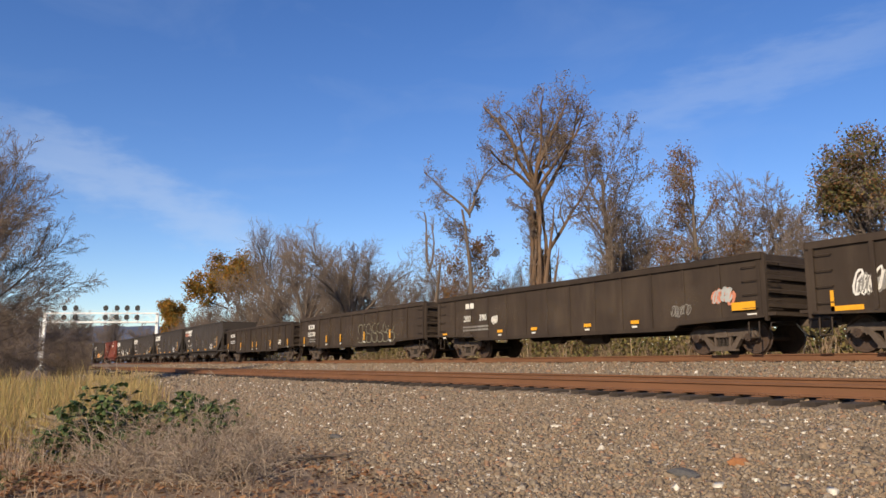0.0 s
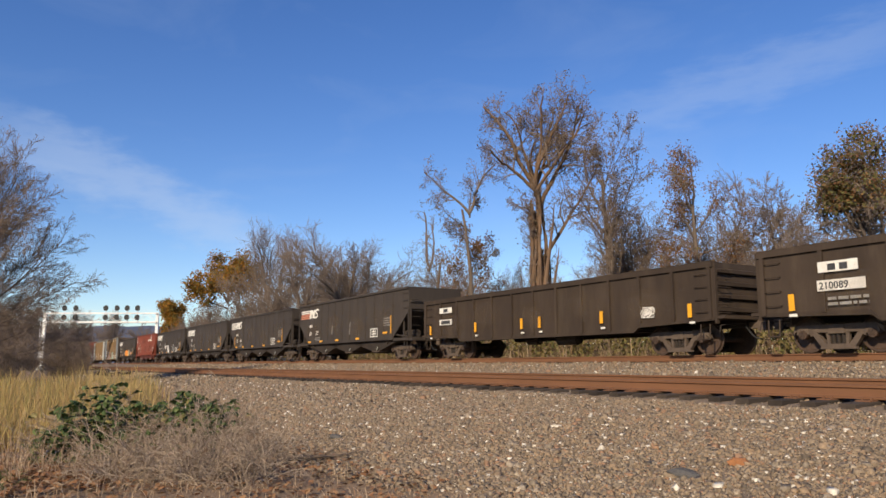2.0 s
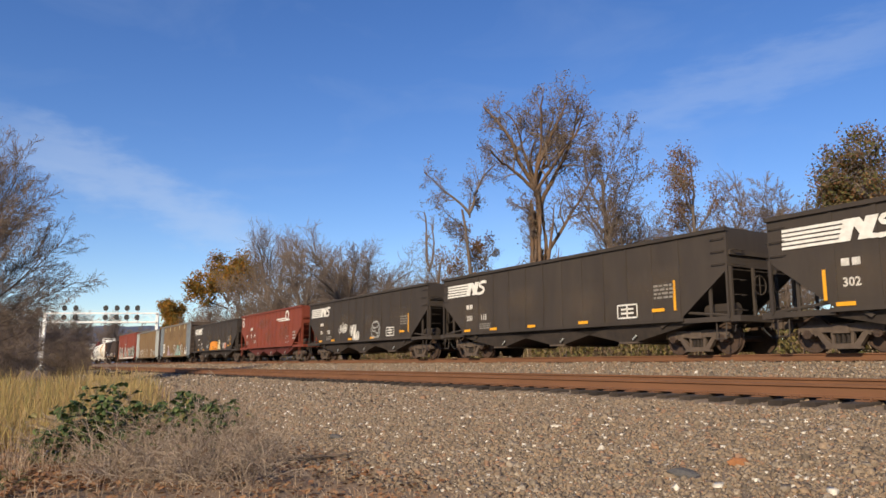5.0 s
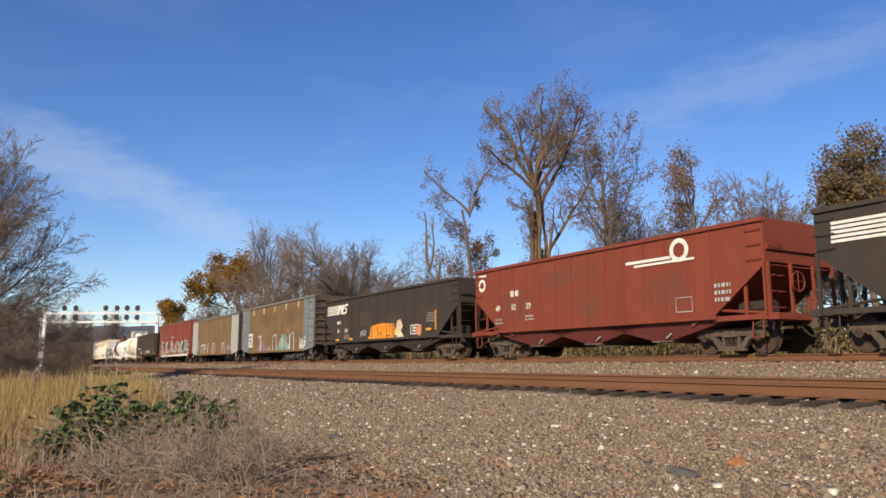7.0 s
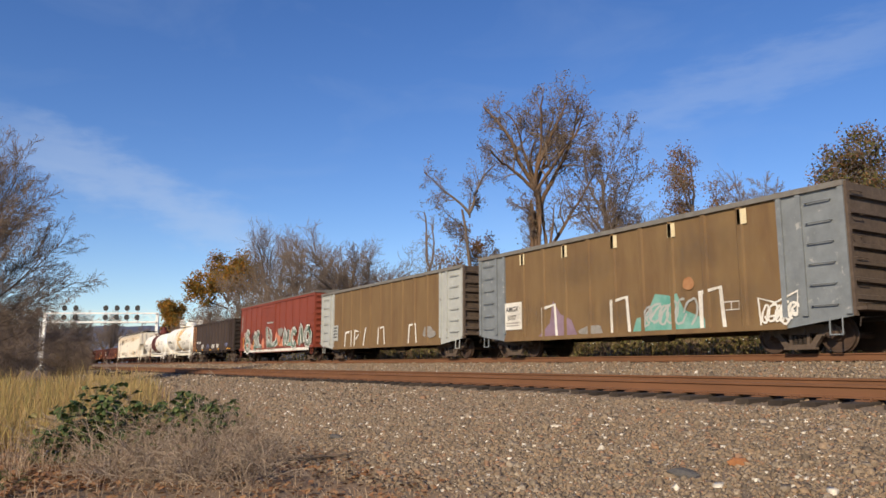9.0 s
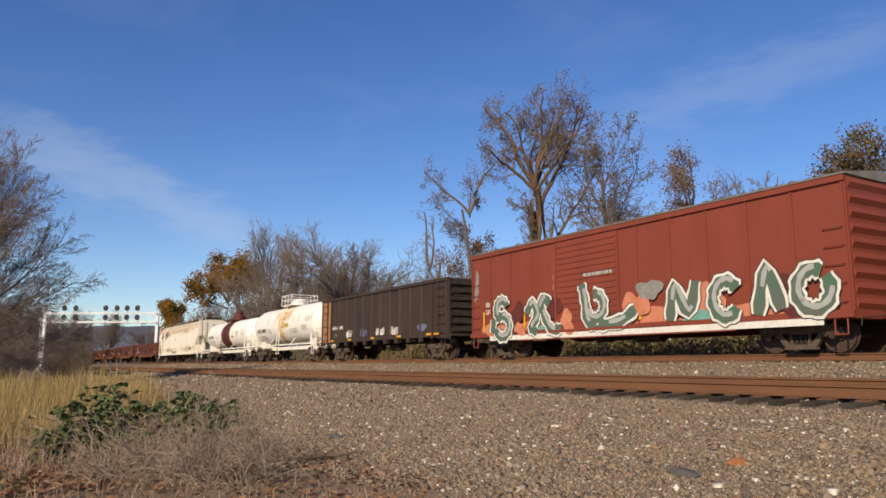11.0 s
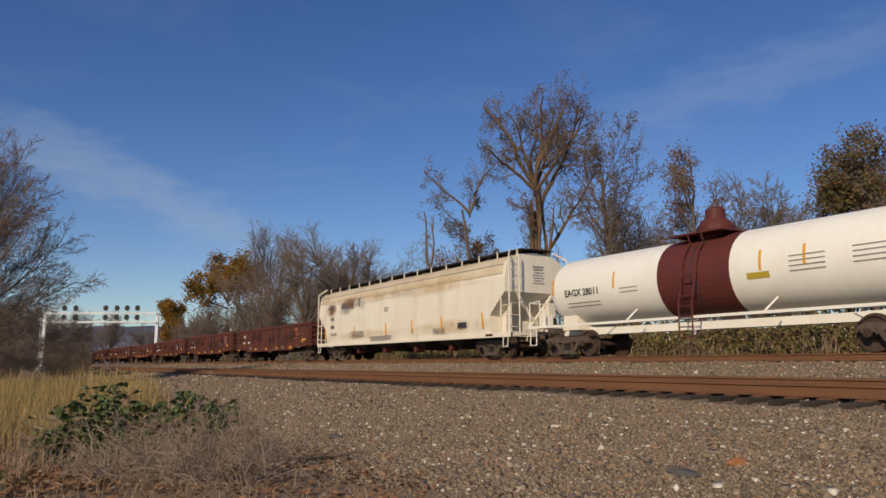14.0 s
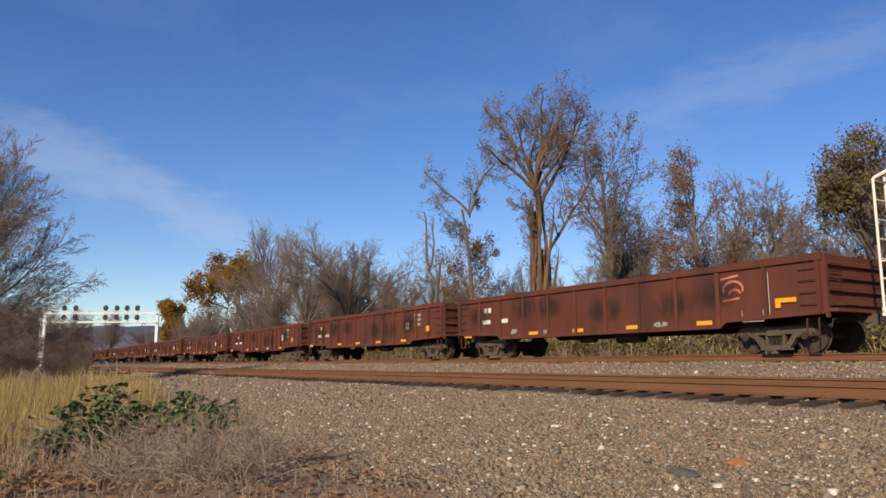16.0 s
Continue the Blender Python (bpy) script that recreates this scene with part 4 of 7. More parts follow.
def boxcar(label, half, eave):
    """A ridge-ribbed boxcar with one broad corrugated plug door, roof and sill."""
    car = tagged(new("boxcar"), label, "freight car", "cars of the passing train")
    roof = [(-1.5, eave), (-1.5, eave + 0.03), (0, eave + 0.22), (1.5, eave + 0.03), (1.5, eave)]
    body = part("body", Mesher().box(-half, half, -1.48, 1.48, 0.80, eave), M_BOXRED, car, "brick red boxcar body")
    part("roof", Mesher().sweep([(-1.55, eave), (-1.55, eave + 0.05), (0, eave + 0.25), (1.55, eave + 0.05), (1.55, eave), (0, eave - 0.02)], -half - 0.05, half + 0.05), M_RIM, car, "dull galvanised roof")
    for i in range(18):
        x = -half + 0.5 + (2 * half - 1) * i / 17
        part("roof_rib", Mesher().sweep([(-1.53, eave + 0.05), (-1.53, eave + 0.09), (0, eave + 0.29), (1.53, eave + 0.09), (1.53, eave + 0.05), (0, eave + 0.25)], x - 0.05, x + 0.05), M_RIM, car)
    for s in (-1, 1):
        y0, y1 = sorted((s * 1.475, s * 1.56))
        part("side_sill", Mesher().prism([(-half, 0.82), (-half + 2.5, 0.80), (-half + 3.4, 0.62), (half - 3.4, 0.62), (half - 2.5, 0.80), (half, 0.82), (half, 1.0), (-half, 1.0)], y0, y1), M_BOXRED, car)
        part("eave_rail", Mesher().box(-half, half, *sorted((s * 1.475, s * 1.55)), eave - 0.16, eave - 0.02), M_BOXRED, car)
        for i in range(13):
            x = -half + 0.08 + (2 * half - 0.16) * i / 12
            if -2.9 < x < 0.7:
                continue
            part("side_rib", Mesher().prism([(x - 0.03, 1.0), (x + 0.03, 1.0), (x + 0.03, eave - 0.16), (x - 0.03, eave - 0.16)], *sorted((s * 1.475, s * 1.515))), M_BOXRED, car)
        d = part("door", Mesher().box(-2.75, 0.55, *sorted((s * 1.475, s * 1.535)), 0.95, eave - 0.2), M_BOXRED, car, "corrugated red sliding door")
        for i in range(15):
            z = 1.05 + (eave - 1.4) * i / 14
            part("door_corrugation", Mesher().prism([(-2.65, z - 0.05), (0.45, z - 0.05), (0.45, z + 0.03), (-2.65, z + 0.03)], *sorted((s * 1.53, s * 1.56))), M_BOXRED, d)
        part("door_rod", Mesher().rod((-2.6, s * 1.58, 1.0), (-2.6, s * 1.58, eave - 0.3), 0.025), M_BOXRED, d)
        part("door_rail", Mesher().box(-3.0, 2.6, *sorted((s * 1.56, s * 1.60)), 0.86, 0.94), M_BOXRED, car)
    for s in (-1, 1):
        grabs(car, s * (half - 0.62), s * (half - 0.15), -1.48, 1.2, 3.0, 5, M_BOXRED)
        for i in range(9):
            z = 1.15 + (eave - 1.35) * i / 8
            part("end_corrugation", Mesher().prism([(s * half, z - 0.14), (s * (half + 0.07), z), (s * half, z + 0.14)], -1.4, 1.4), M_BOXRED, body)
        stirrup(car, s * (half - 0.35), M_BOXRED)
    under_gear(car, half, 0.7)
    running_gear(car, half, half - 1.75)
    return car


def tank_car(label, half, radius, axis, shell_half, band, band_mat, dome=False):
    """A pressure tank on stub sills: shell with domed heads, saddle band, ladders, walkway rails, valves."""
    car = tagged(new("tank_car"), label, "freight car", "cars of the passing train")
    prof = [(-shell_half + 0.85 * (1 - math.cos(math.pi / 2 * i / 10)), radius * math.sin(math.pi / 2 * i / 10) + 0.01) for i in range(11)]
    prof += [(-x, r) for x, r in reversed(prof)]
    shell = part("tank_shell", Mesher().lathe_x(prof, 0, axis, 40), M_TANK, car, "white painted tank shell", smooth=True)
    for x in np.linspace(-shell_half + 2.2, shell_half - 2.2, 5):
        part("weld_seam", Mesher().lathe_x([(x - 0.02, radius + 0.004), (x, radius + 0.012), (x + 0.02, radius + 0.004)], 0, axis, 40), M_TANK, shell)
    if band:
        part("tank_band", Mesher().lathe_x([(band[0], radius + 0.002), (band[0] + 0.01, radius + 0.015), (band[1] - 0.01, radius + 0.015), (band[1], radius + 0.002)], 0, axis, 40), band_mat, car,
             "maroon painted band" if band_mat is M_MAROON else "rust-stained band", smooth=False)
    for s in (-1, 1):
        part("stub_sill", Mesher().prism([(s * half, 0.78), (s * (half - 3.0), 0.78), (s * (half - 3.4), 1.02), (s * half, 1.10)], -0.28, 0.28), M_TANK, car)
        part("saddle", Mesher().prism([(s * (half - 2.2), 0.95), (s * (half - 1.3), 0.95), (s * (half - 1.45), axis - 0.55), (s * (half - 2.05), axis - 0.55)], -0.85, 0.85), M_CREAM, car)
        part("end_platform", Mesher().box(*sorted((s * half, s * (half - 0.9))), -1.48, 1.48, 1.06, 1.13), M_TANK, car)
        part("side_beam", Mesher().box(-half + 0.2, half - 0.2, *sorted((s * 1.42, s * 1.49)), 1.04, 1.12), M_TANK, car, "white running board rail")
        for y in (-1.44, 1.38):
            part("shell_bracket", Mesher().prism([(s * (half - 1.0), 1.1), (s * (half - 0.84), 1.1), (s * (half - 0.87), 1.75), (s * (half - 0.97), 1.75)], y, y + 0.06), M_TANK, car)
            part("end_railing", Mesher().path([(s * (half - 0.1), y, 1.1), (s * (half - 0.1), y, 2.0), (s * (half - 0.7), y, 2.05), (s * (half - 0.75), y, 1.1)], 0.025), M_TANK, car, "white tubular end railing")
        part("end_railing", Mesher().path([(s * (half - 0.1), -1.44, 2.0), (s * (half - 0.1), 1.44, 2.0)], 0.025), M_TANK, car)
        stirrup(car, s * (half - 0.4), M_TANK, 0.42, 1.06, 0.36)
        part("handbrake_stand", Mesher().box(*sorted((s * (half - 0.2), s * (half - 0.32))), -0.7, -0.5, 1.1, 1.6), M_TANK, car)
        for k in (-0.33, 0.33):
            part("brace", Mesher().rod((k * half, s * 1.45, 1.08), (k * half + 0.25, s * 1.15, axis - radius * 0.72), 0.03), M_TANK, car)
    top = axis + radius
    # central walkway, its rails, and the ladder down the near side
    part("walkway", Mesher().box(-1.0, 1.0, -1.0, 1.0, top + 0.02, top + 0.07), band_mat if dome else M_TANK, car)
    for x in () if dome else (-0.98, -0.33, 0.33, 0.98):
        for y in (-0.98, 0.98):
            part("railing_post", Mesher().rod((x, y, top + 0.05), (x, y, top + 0.75), 0.025), M_TANK, car)
    for z in () if dome else (0.42, 0.75):
        part("railing", Mesher().path([(-0.98, -0.98, top + z), (0.98, -0.98, top + z), (0.98, 0.98, top + z), (-0.98, 0.98, top + z), (-0.98, -0.98, top + z)], 0.022), M_TANK, car)
    for x in (-0.25, 0.25):
        pts = [(x, -1.02, top + 0.05)] + [(x, -(radius + 0.10) * math.sin(a), axis + (radius + 0.10) * math.cos(a)) for a in np.linspace(0.75, 1.57, 5)] + [(x, -1.55, 1.5), (x, -1.55, 0.45)]
        part("ladder_rail", Mesher().path(pts, 0.025), band_mat if dome else M_TANK, car)
    for z in np.linspace(0.5, 2.3, 7):
        part("rung", Mesher().rod((-0.25, -1.54, z), (0.25, -1.54, z), 0.018), band_mat if dome else M_TANK, car)
    part("valve_housing", Mesher().lathe_z([(top - 0.1, 0.55), (top + 0.32, 0.55), (top + 0.40, 0.50), (top + 0.52, 0.40), (top + 0.56, 0.05)], 0, 0, 20), band_mat if dome else M_TANK, car,
         "round valve housing on top", smooth=False)
    if dome:
        part("dome_cap", Mesher().lathe_z([(top + 0.50, 0.30), (top + 0.85, 0.30), (top + 0.92, 0.22), (top + 0.93, 0.01)], 0.0, 0, 16), band_mat, car)
    part("bottom_outlet", Mesher().rod((0, 0, axis - radius - 0.25), (0, 0, axis - radius + 0.1), 0.15, n=12), M_TANK, car)
    running_gear(car, half, half - 1.75, M_TANK)
    return car


def covered_hopper(label, half, eave):
    """A long curved-side covered hopper: bulging body, roof hatches and walkway, end cages, four outlets."""
    car = tagged(new("covered_hopper_car"), label, "freight car", "cars of the passing train")
    section = [(-1.45, 0.86), (-1.545, 1.5), (-1.56, 2.3), (-1.53, 3.2), (-1.42, 3.78), (-1.15, eave - 0.12), (-0.7, eave + 0.06), (0, eave + 0.14)]
    section = section + [(-y, z) for y, z in reversed(section[:-1])]
    b = Mesher()
    n = len(section)
    # full section in the middle; toward each end a slope sheet cuts the lower corner away
    for x, floor in ((-half + 0.3, 2.6), (-half + 1.4, 1.7), (-half + 1.402, 0), (half - 1.402, 0), (half - 1.4, 1.7), (half - 0.3, 2.6)):
        b.v += [(x, y, max(z, floor)) for y, z in section]
    rows = 6
    b.f = [(i * n + j, (i + 1) * n + j, (i + 1) * n + (j + 1) % n, i * n + (j + 1) % n) for i in range(rows - 1) for j in range(n)]
    b.f += [tuple(range(n - 1, -1, -1)), tuple(range((rows - 1) * n, rows * n))]
    part("body", b, M_CREAM, car, "rust-stained off-white curved body")
    part("eave_strip", Mesher().sweep([(-1.536, 3.35), (-1.50, 3.55), (-1.43, 3.79), (-1.16, eave - 0.11), (-0.7, eave + 0.07), (-0.7, eave + 0.0), (-1.1, eave - 0.2), (-1.4, 3.7)], -half + 0.5, half - 0.5), M_EAVESTAIN, car, "tan-stained roof edge")
    part("eave_seam", Mesher().box(-half + 0.5, half - 0.5, -1.465, -1.42, 3.70, 3.735), M_GREYTXT, car)
    for s in (-1, 1):
        part("side_sill", Mesher().box(-half, half, *sorted((s * 1.42, s * 1.52)), 0.80, 0.98), M_CREAM, car)
        part("end_sill", Mesher().box(*sorted((s * (half - 0.25), s * half)), -1.5, 1.5, 0.80, 1.0), M_CREAM, car)
        for y0, y1 in ((0.95, -0.35), (-0.95, 0.35)):
            part("slope_brace", Mesher().rod((s * (half - 0.36), y0, 2.6), (s * (half - 0.5), y1, 1.0), 0.075, n=4), M_CREAM, car)
        for y in (-0.95, 0.89):
            part("bolster_web", Mesher().prism([(s * (half - 1.35), 0.95), (s * (half - 0.75), 0.95), (s * (half - 0.75), 2.2), (s * (half - 1.35), 1.72)], y, y + 0.06), M_CREAM, car)
        part("end_bulkhead", Mesher().box(*sorted((s * (half - 1.5), s * (half - 1.44))), -1.3, 1.3, 0.95, 1.7), M_CREAM, car)
        part("handbrake_box", Mesher().box(*sorted((s * (half - 0.28), s * (half - 0.12))), 0.5, 0.85, 1.6, 2.2), M_CREAM, car)
        rows_of = Mesher()
        for k in range(7):
            rows_of.box(*sorted((s * (half - 0.30), s * (half - 0.294))), -0.15 + 0.04 * (k % 3), 0.45 - 0.07 * (k % 2), 3.62 - 0.11 * k, 3.67 - 0.11 * k + (0.03 if k < 2 else 0))
        part("stencil_bars", rows_of, M_GREYTXT, car, "stencilled data block on the end")
        for y in (-1.52, 1.46):
            part("end_post", Mesher().path([(s * (half - 0.05), y, 0.9), (s * (half - 0.05), y, eave - 0.1), (s * (half - 0.5), y * 0.75, eave + 0.22)], 0.035), M_CREAM, car, "white tubular end post")
            part("inner_post", Mesher().rod((s * (half - 0.62), y, 0.9), (s * (half - 0.62), y, 2.45), 0.03), M_CREAM, car)
        for i in range(7):
            z = 1.2 + i * 0.46
            part("rung", Mesher().path([(s * (half - 0.05), -1.52, z), (s * (half - 0.05), -1.02, z)], 0.018), M_CREAM, car)
        part("inner_ladder_post", Mesher().rod((s * (half - 0.05), -1.02, 0.9), (s * (half - 0.05), -1.02, eave), 0.03), M_CREAM, car)
        for i in range(3):
            z = 1.25 + i * 0.4
            part("side_rung", Mesher().rod((s * (half - 0.62), -1.52, z), (s * (half - 0.05), -1.52, z), 0.018), M_CREAM, car)
        stirrup(car, s * (half - 0.35), M_CREAM)
    part("roof_walkway", Mesher().box(-half + 0.1, half - 0.1, -0.85, 0.85, eave + 0.24, eave + 0.26), M_DARKSTEEL, car, "dark grated roof walkway")
    for i in range(15):
        x = -half + 0.4 + (2 * half - 0.8) * i / 14
        for y in (-0.86, 0.82):
            part("walkway_bracket", Mesher().box(x - 0.025, x + 0.025, y, y + 0.04, eave - 0.02, eave + 0.30), M_CREAM, car)
    for i in range(10):
        x = -half + 1.5 + (2 * half - 3.0) * i / 9
        part("roof_hatch", Mesher().lathe_z([(eave + 0.1, 0.3), (eave + 0.25, 0.3), (eave + 0.25, 0.01)], x, 0, 14), M_CREAM, car)
    for i, c in enumerate((-5.0, -1.7, 1.7, 5.0)):
        bay = Mesher()
        bay.v += [(c - 1.4, -1.35, 0.9), (c + 1.4, -1.35, 0.9), (c + 1.4, 1.35, 0.9), (c - 1.4, 1.35, 0.9), (c - 0.4, -0.75, 0.42), (c + 0.4, -0.75, 0.42), (c + 0.4, 0.75, 0.42), (c - 0.4, 0.75, 0.42)]
        bay.f += [(0, 1, 5, 4), (1, 2, 6, 5), (2, 3, 7, 6), (3, 0, 4, 7), (4, 5, 6, 7), (3, 2, 1, 0)]
        o = part("outlet_bay", bay, M_DARKSTEEL, car)
        part("outlet_cap", Mesher().rod((c, -1.1, 0.5), (c, -0.7, 0.5), 0.17, n=10), M_MAROON, o, "red outlet cap")
    running_gear(car, half, half - 2.0)
    return car


# ---- the single cars with their own markings ----
def closed_ring(cx, cz, r0, r1, a0=0, a1=360, n=20):
    return [(cx + r0 * math.cos(radians(a)), cz + r0 * math.sin(radians(a))) for a in np.linspace(a0, a1, n)] + \
           [(cx + r1 * math.cos(radians(a)), cz + r1 * math.sin(radians(a))) for a in np.linspace(a1, a0, n)]


def puff(cx, cz, rx, rz, seed, n=22, jag=0.18):
    rng = random.Random(seed)
    ph = [rng.uniform(0, 6.28) for _ in range(3)]
    out = []
    for i in range(n):
        a = 2 * math.pi * i / n
        k = 1 + jag * (math.sin(2 * a + ph[0]) + 0.6 * math.sin(3 * a + ph[1]) + 0.5 * math.sin(5 * a + ph[2]))
        out.append((cx + rx * k * math.cos(a), cz + rz * k * math.sin(a)))
    return out


def black_gondolas():
    made = []
    y = -1.50
    car = gondola("black steel gondola with white sprayed tag and yellow corner mark", 8.4, 2.72, M_BLACK, 12)
    patch(car, "reflector", -7.86, 0.98, 0.09, 0.5, M_YELLOW, y - 0.05)
    patch(car, "reflector", -7.86, 0.98, 0.8, 0.12, M_YELLOW, y - 0.05)
    strokes(car, tag_lines(-7.25, 1.3, 0.95, 0.6, 5, 4), 0.045, M_WHITE, y)
    strokes(car, tag_lines(-7.2, 1.35, 0.85, 0.45, 8, 5), 0.03, M_GREYTXT, y, lift=0.009)
    y = -1.532
    for k in range(5):
        film(car, -7.5 + 3.0 * k, 0.8 + 0.25 * (k % 2), 2.8, 1.3, F_DUST, -1.582)
    made.append((car, -2.79))
    car = gondola("black steel gondola with white number and small yellow reflectors", 8.42, 2.66, M_BLACK, 14, post_d=0.03)
    patch(car, "owner_mark", -6.1, 2.06, 0.28, 0.22, M_WHITE, y)
    patch(car, "owner_mark", -5.75, 2.06, 0.28, 0.22, M_WHITE, y)
    lettering(car, "200", -6.25, 1.52, 0.26, M_WHITE, y)
    lettering(car, "390", -5.05, 1.52, 0.26, M_WHITE, y)
    strokes(car, tag_lines(-4.1, 1.35, 0.35, 0.3, 2, 2), 0.04, M_WHITE, y)
    bars(car, -6.3, 1.25, 1.9, 2, M_GREYTXT, y, 0.13, 4)
    for x in (-8.0, -3.75, -1.55, 1.4, 3.6):
        patch(car, "reflector", x, 0.98, 0.35, 0.11, M_YELLOW, y)
        patch(car, "stencil_bars", x + 0.05, 0.86, 0.22, 0.06, M_WHITE, y)
    patch(car, "reflector", 7.45, 1.16, 0.75, 0.22, M_YELLOW, y - 0.04, "broad yellow patch")
    strokes(car, tag_lines(6.8, 1.35, 0.7, 0.45, 9, 3), 0.06, M_SALMON, y)
    strokes(car, tag_lines(6.85, 1.4, 0.6, 0.4, 18, 4), 0.045, M_PALEGREY, y, lift=0.008)
    strokes(car, tag_lines(5.3, 1.1, 0.7, 0.35, 19, 4), 0.02, M_GREYTXT, y)
    patch(car, "stencil_bars", 7.9, 0.98, 0.3, 0.08, M_WHITE, y)
    y = -1.50
    for k in range(5):
        film(car, -7.5 + 3.0 * k, 0.8 + 0.25 * (k % 2), 2.8, 1.3, F_DUST, -1.582)
    made.append((car, -20.92))
    car = gondola("black steel gondola with white number panel and outlined graffiti", 8.35, 2.66, M_BLACK, 11)
    d = 0.55
    patch(car, "number_panel", -7.2 + d, 1.93, 1.0, 0.26, M_WHITE, -1.574)
    patch(car, "owner_mark", -6.95 + d, 1.97, 0.2, 0.16, M_INK, -1.58)
    patch(car, "owner_mark", -6.65 + d, 1.97, 0.2, 0.16, M_INK, -1.58)
    patch(car, "number_panel", -7.25 + d, 1.48, 1.2, 0.26, M_WHITE, -1.574)
    lettering(car, "210089", -7.2 + d, 1.52, 0.18, M_INK, -1.58)
    bars(car, -7.0 + d, 1.25, 1.0, 2, M_GREYTXT, -1.574, 0.13, 5)
    for x in (-8.05, -4.3, -2.15, 1.1, 4.2):
        patch(car, "reflector", x + d, 1.05, 0.16, 0.42, M_YELLOW, -1.574, "upright yellow reflector strip")
        patch(car, "stencil_bars", x + d, 0.9, 0.22, 0.07, M_WHITE, -1.574)
    loops = []
    for k, (cx, rx) in enumerate(((0.75, 0.4), (1.25, 0.3), (1.75, 0.38), (2.5, 0.35), (3.1, 0.42), (3.75, 0.36), (4.4, 0.4))):
        loops += [curl(cx + d, 1.62, rx * 0.75, 0.26, -20 + 30 * k, 250 + 20 * k), curl(cx + d + 0.05, 1.12, rx, 0.24, 160, 420 + 10 * k)]
    loops += [[(1.9 + d, 1.5), (2.1 + d, 1.75), (2.2 + d, 1.25), (2.45 + d, 1.55)], [(3.4 + d, 1.3), (3.7 + d, 1.9), (4.0 + d, 1.3)]]
    strokes(car, loops, 0.036, M_PALEYELLOW, -1.574)
    for k in range(5):
        film(car, -7.5 + 3.0 * k, 0.8 + 0.25 * (k % 2), 2.8, 1.3, F_DUST, -1.582)
    made.append((car, -38.95))
    car = gondola("black steel gondola with upright yellow strips along its stakes", 8.25, 2.62, M_BLACK, 13)
    d = 0.65
    patch(car, "number_panel", -7.45 + d, 1.98, 1.05, 0.24, M_WHITE, -1.574)
    patch(car, "number_panel", -7.45 + d, 1.46, 1.05, 0.24, M_WHITE, -1.574)
    patch(car, "owner_mark", -7.1 + d, 2.02, 0.35, 0.16, M_INK, -1.58)
    patch(car, "number_bar", -7.3 + d, 1.5, 0.75, 0.15, M_INK, -1.58)
    for x in (-8.35, -4.6, -1.4, -0.3, 3.0, 6.7):
        patch(car, "reflector", x + d, 1.06, 0.15, 0.40, M_YELLOW, -1.574, "upright yellow reflector strip")
        patch(car, "stencil_bars", x + d + 0.05, 0.88, 0.2, 0.06, M_WHITE, -1.574)
    strokes(car, [[(4.95 + d, 1.15), (4.95 + d, 1.45), (5.4 + d, 1.45), (5.4 + d, 1.15), (4.95 + d, 1.15)]] + tag_lines(4.9 + d, 1.15, 0.5, 0.3, 3, 2), 0.03, M_WHITE, -1.574)
    for k in range(5):
        film(car, -7.5 + 3.0 * k, 0.8 + 0.25 * (k % 2), 2.8, 1.3, F_DUST, -1.582)
    made.append((car, -57.04))
    return made


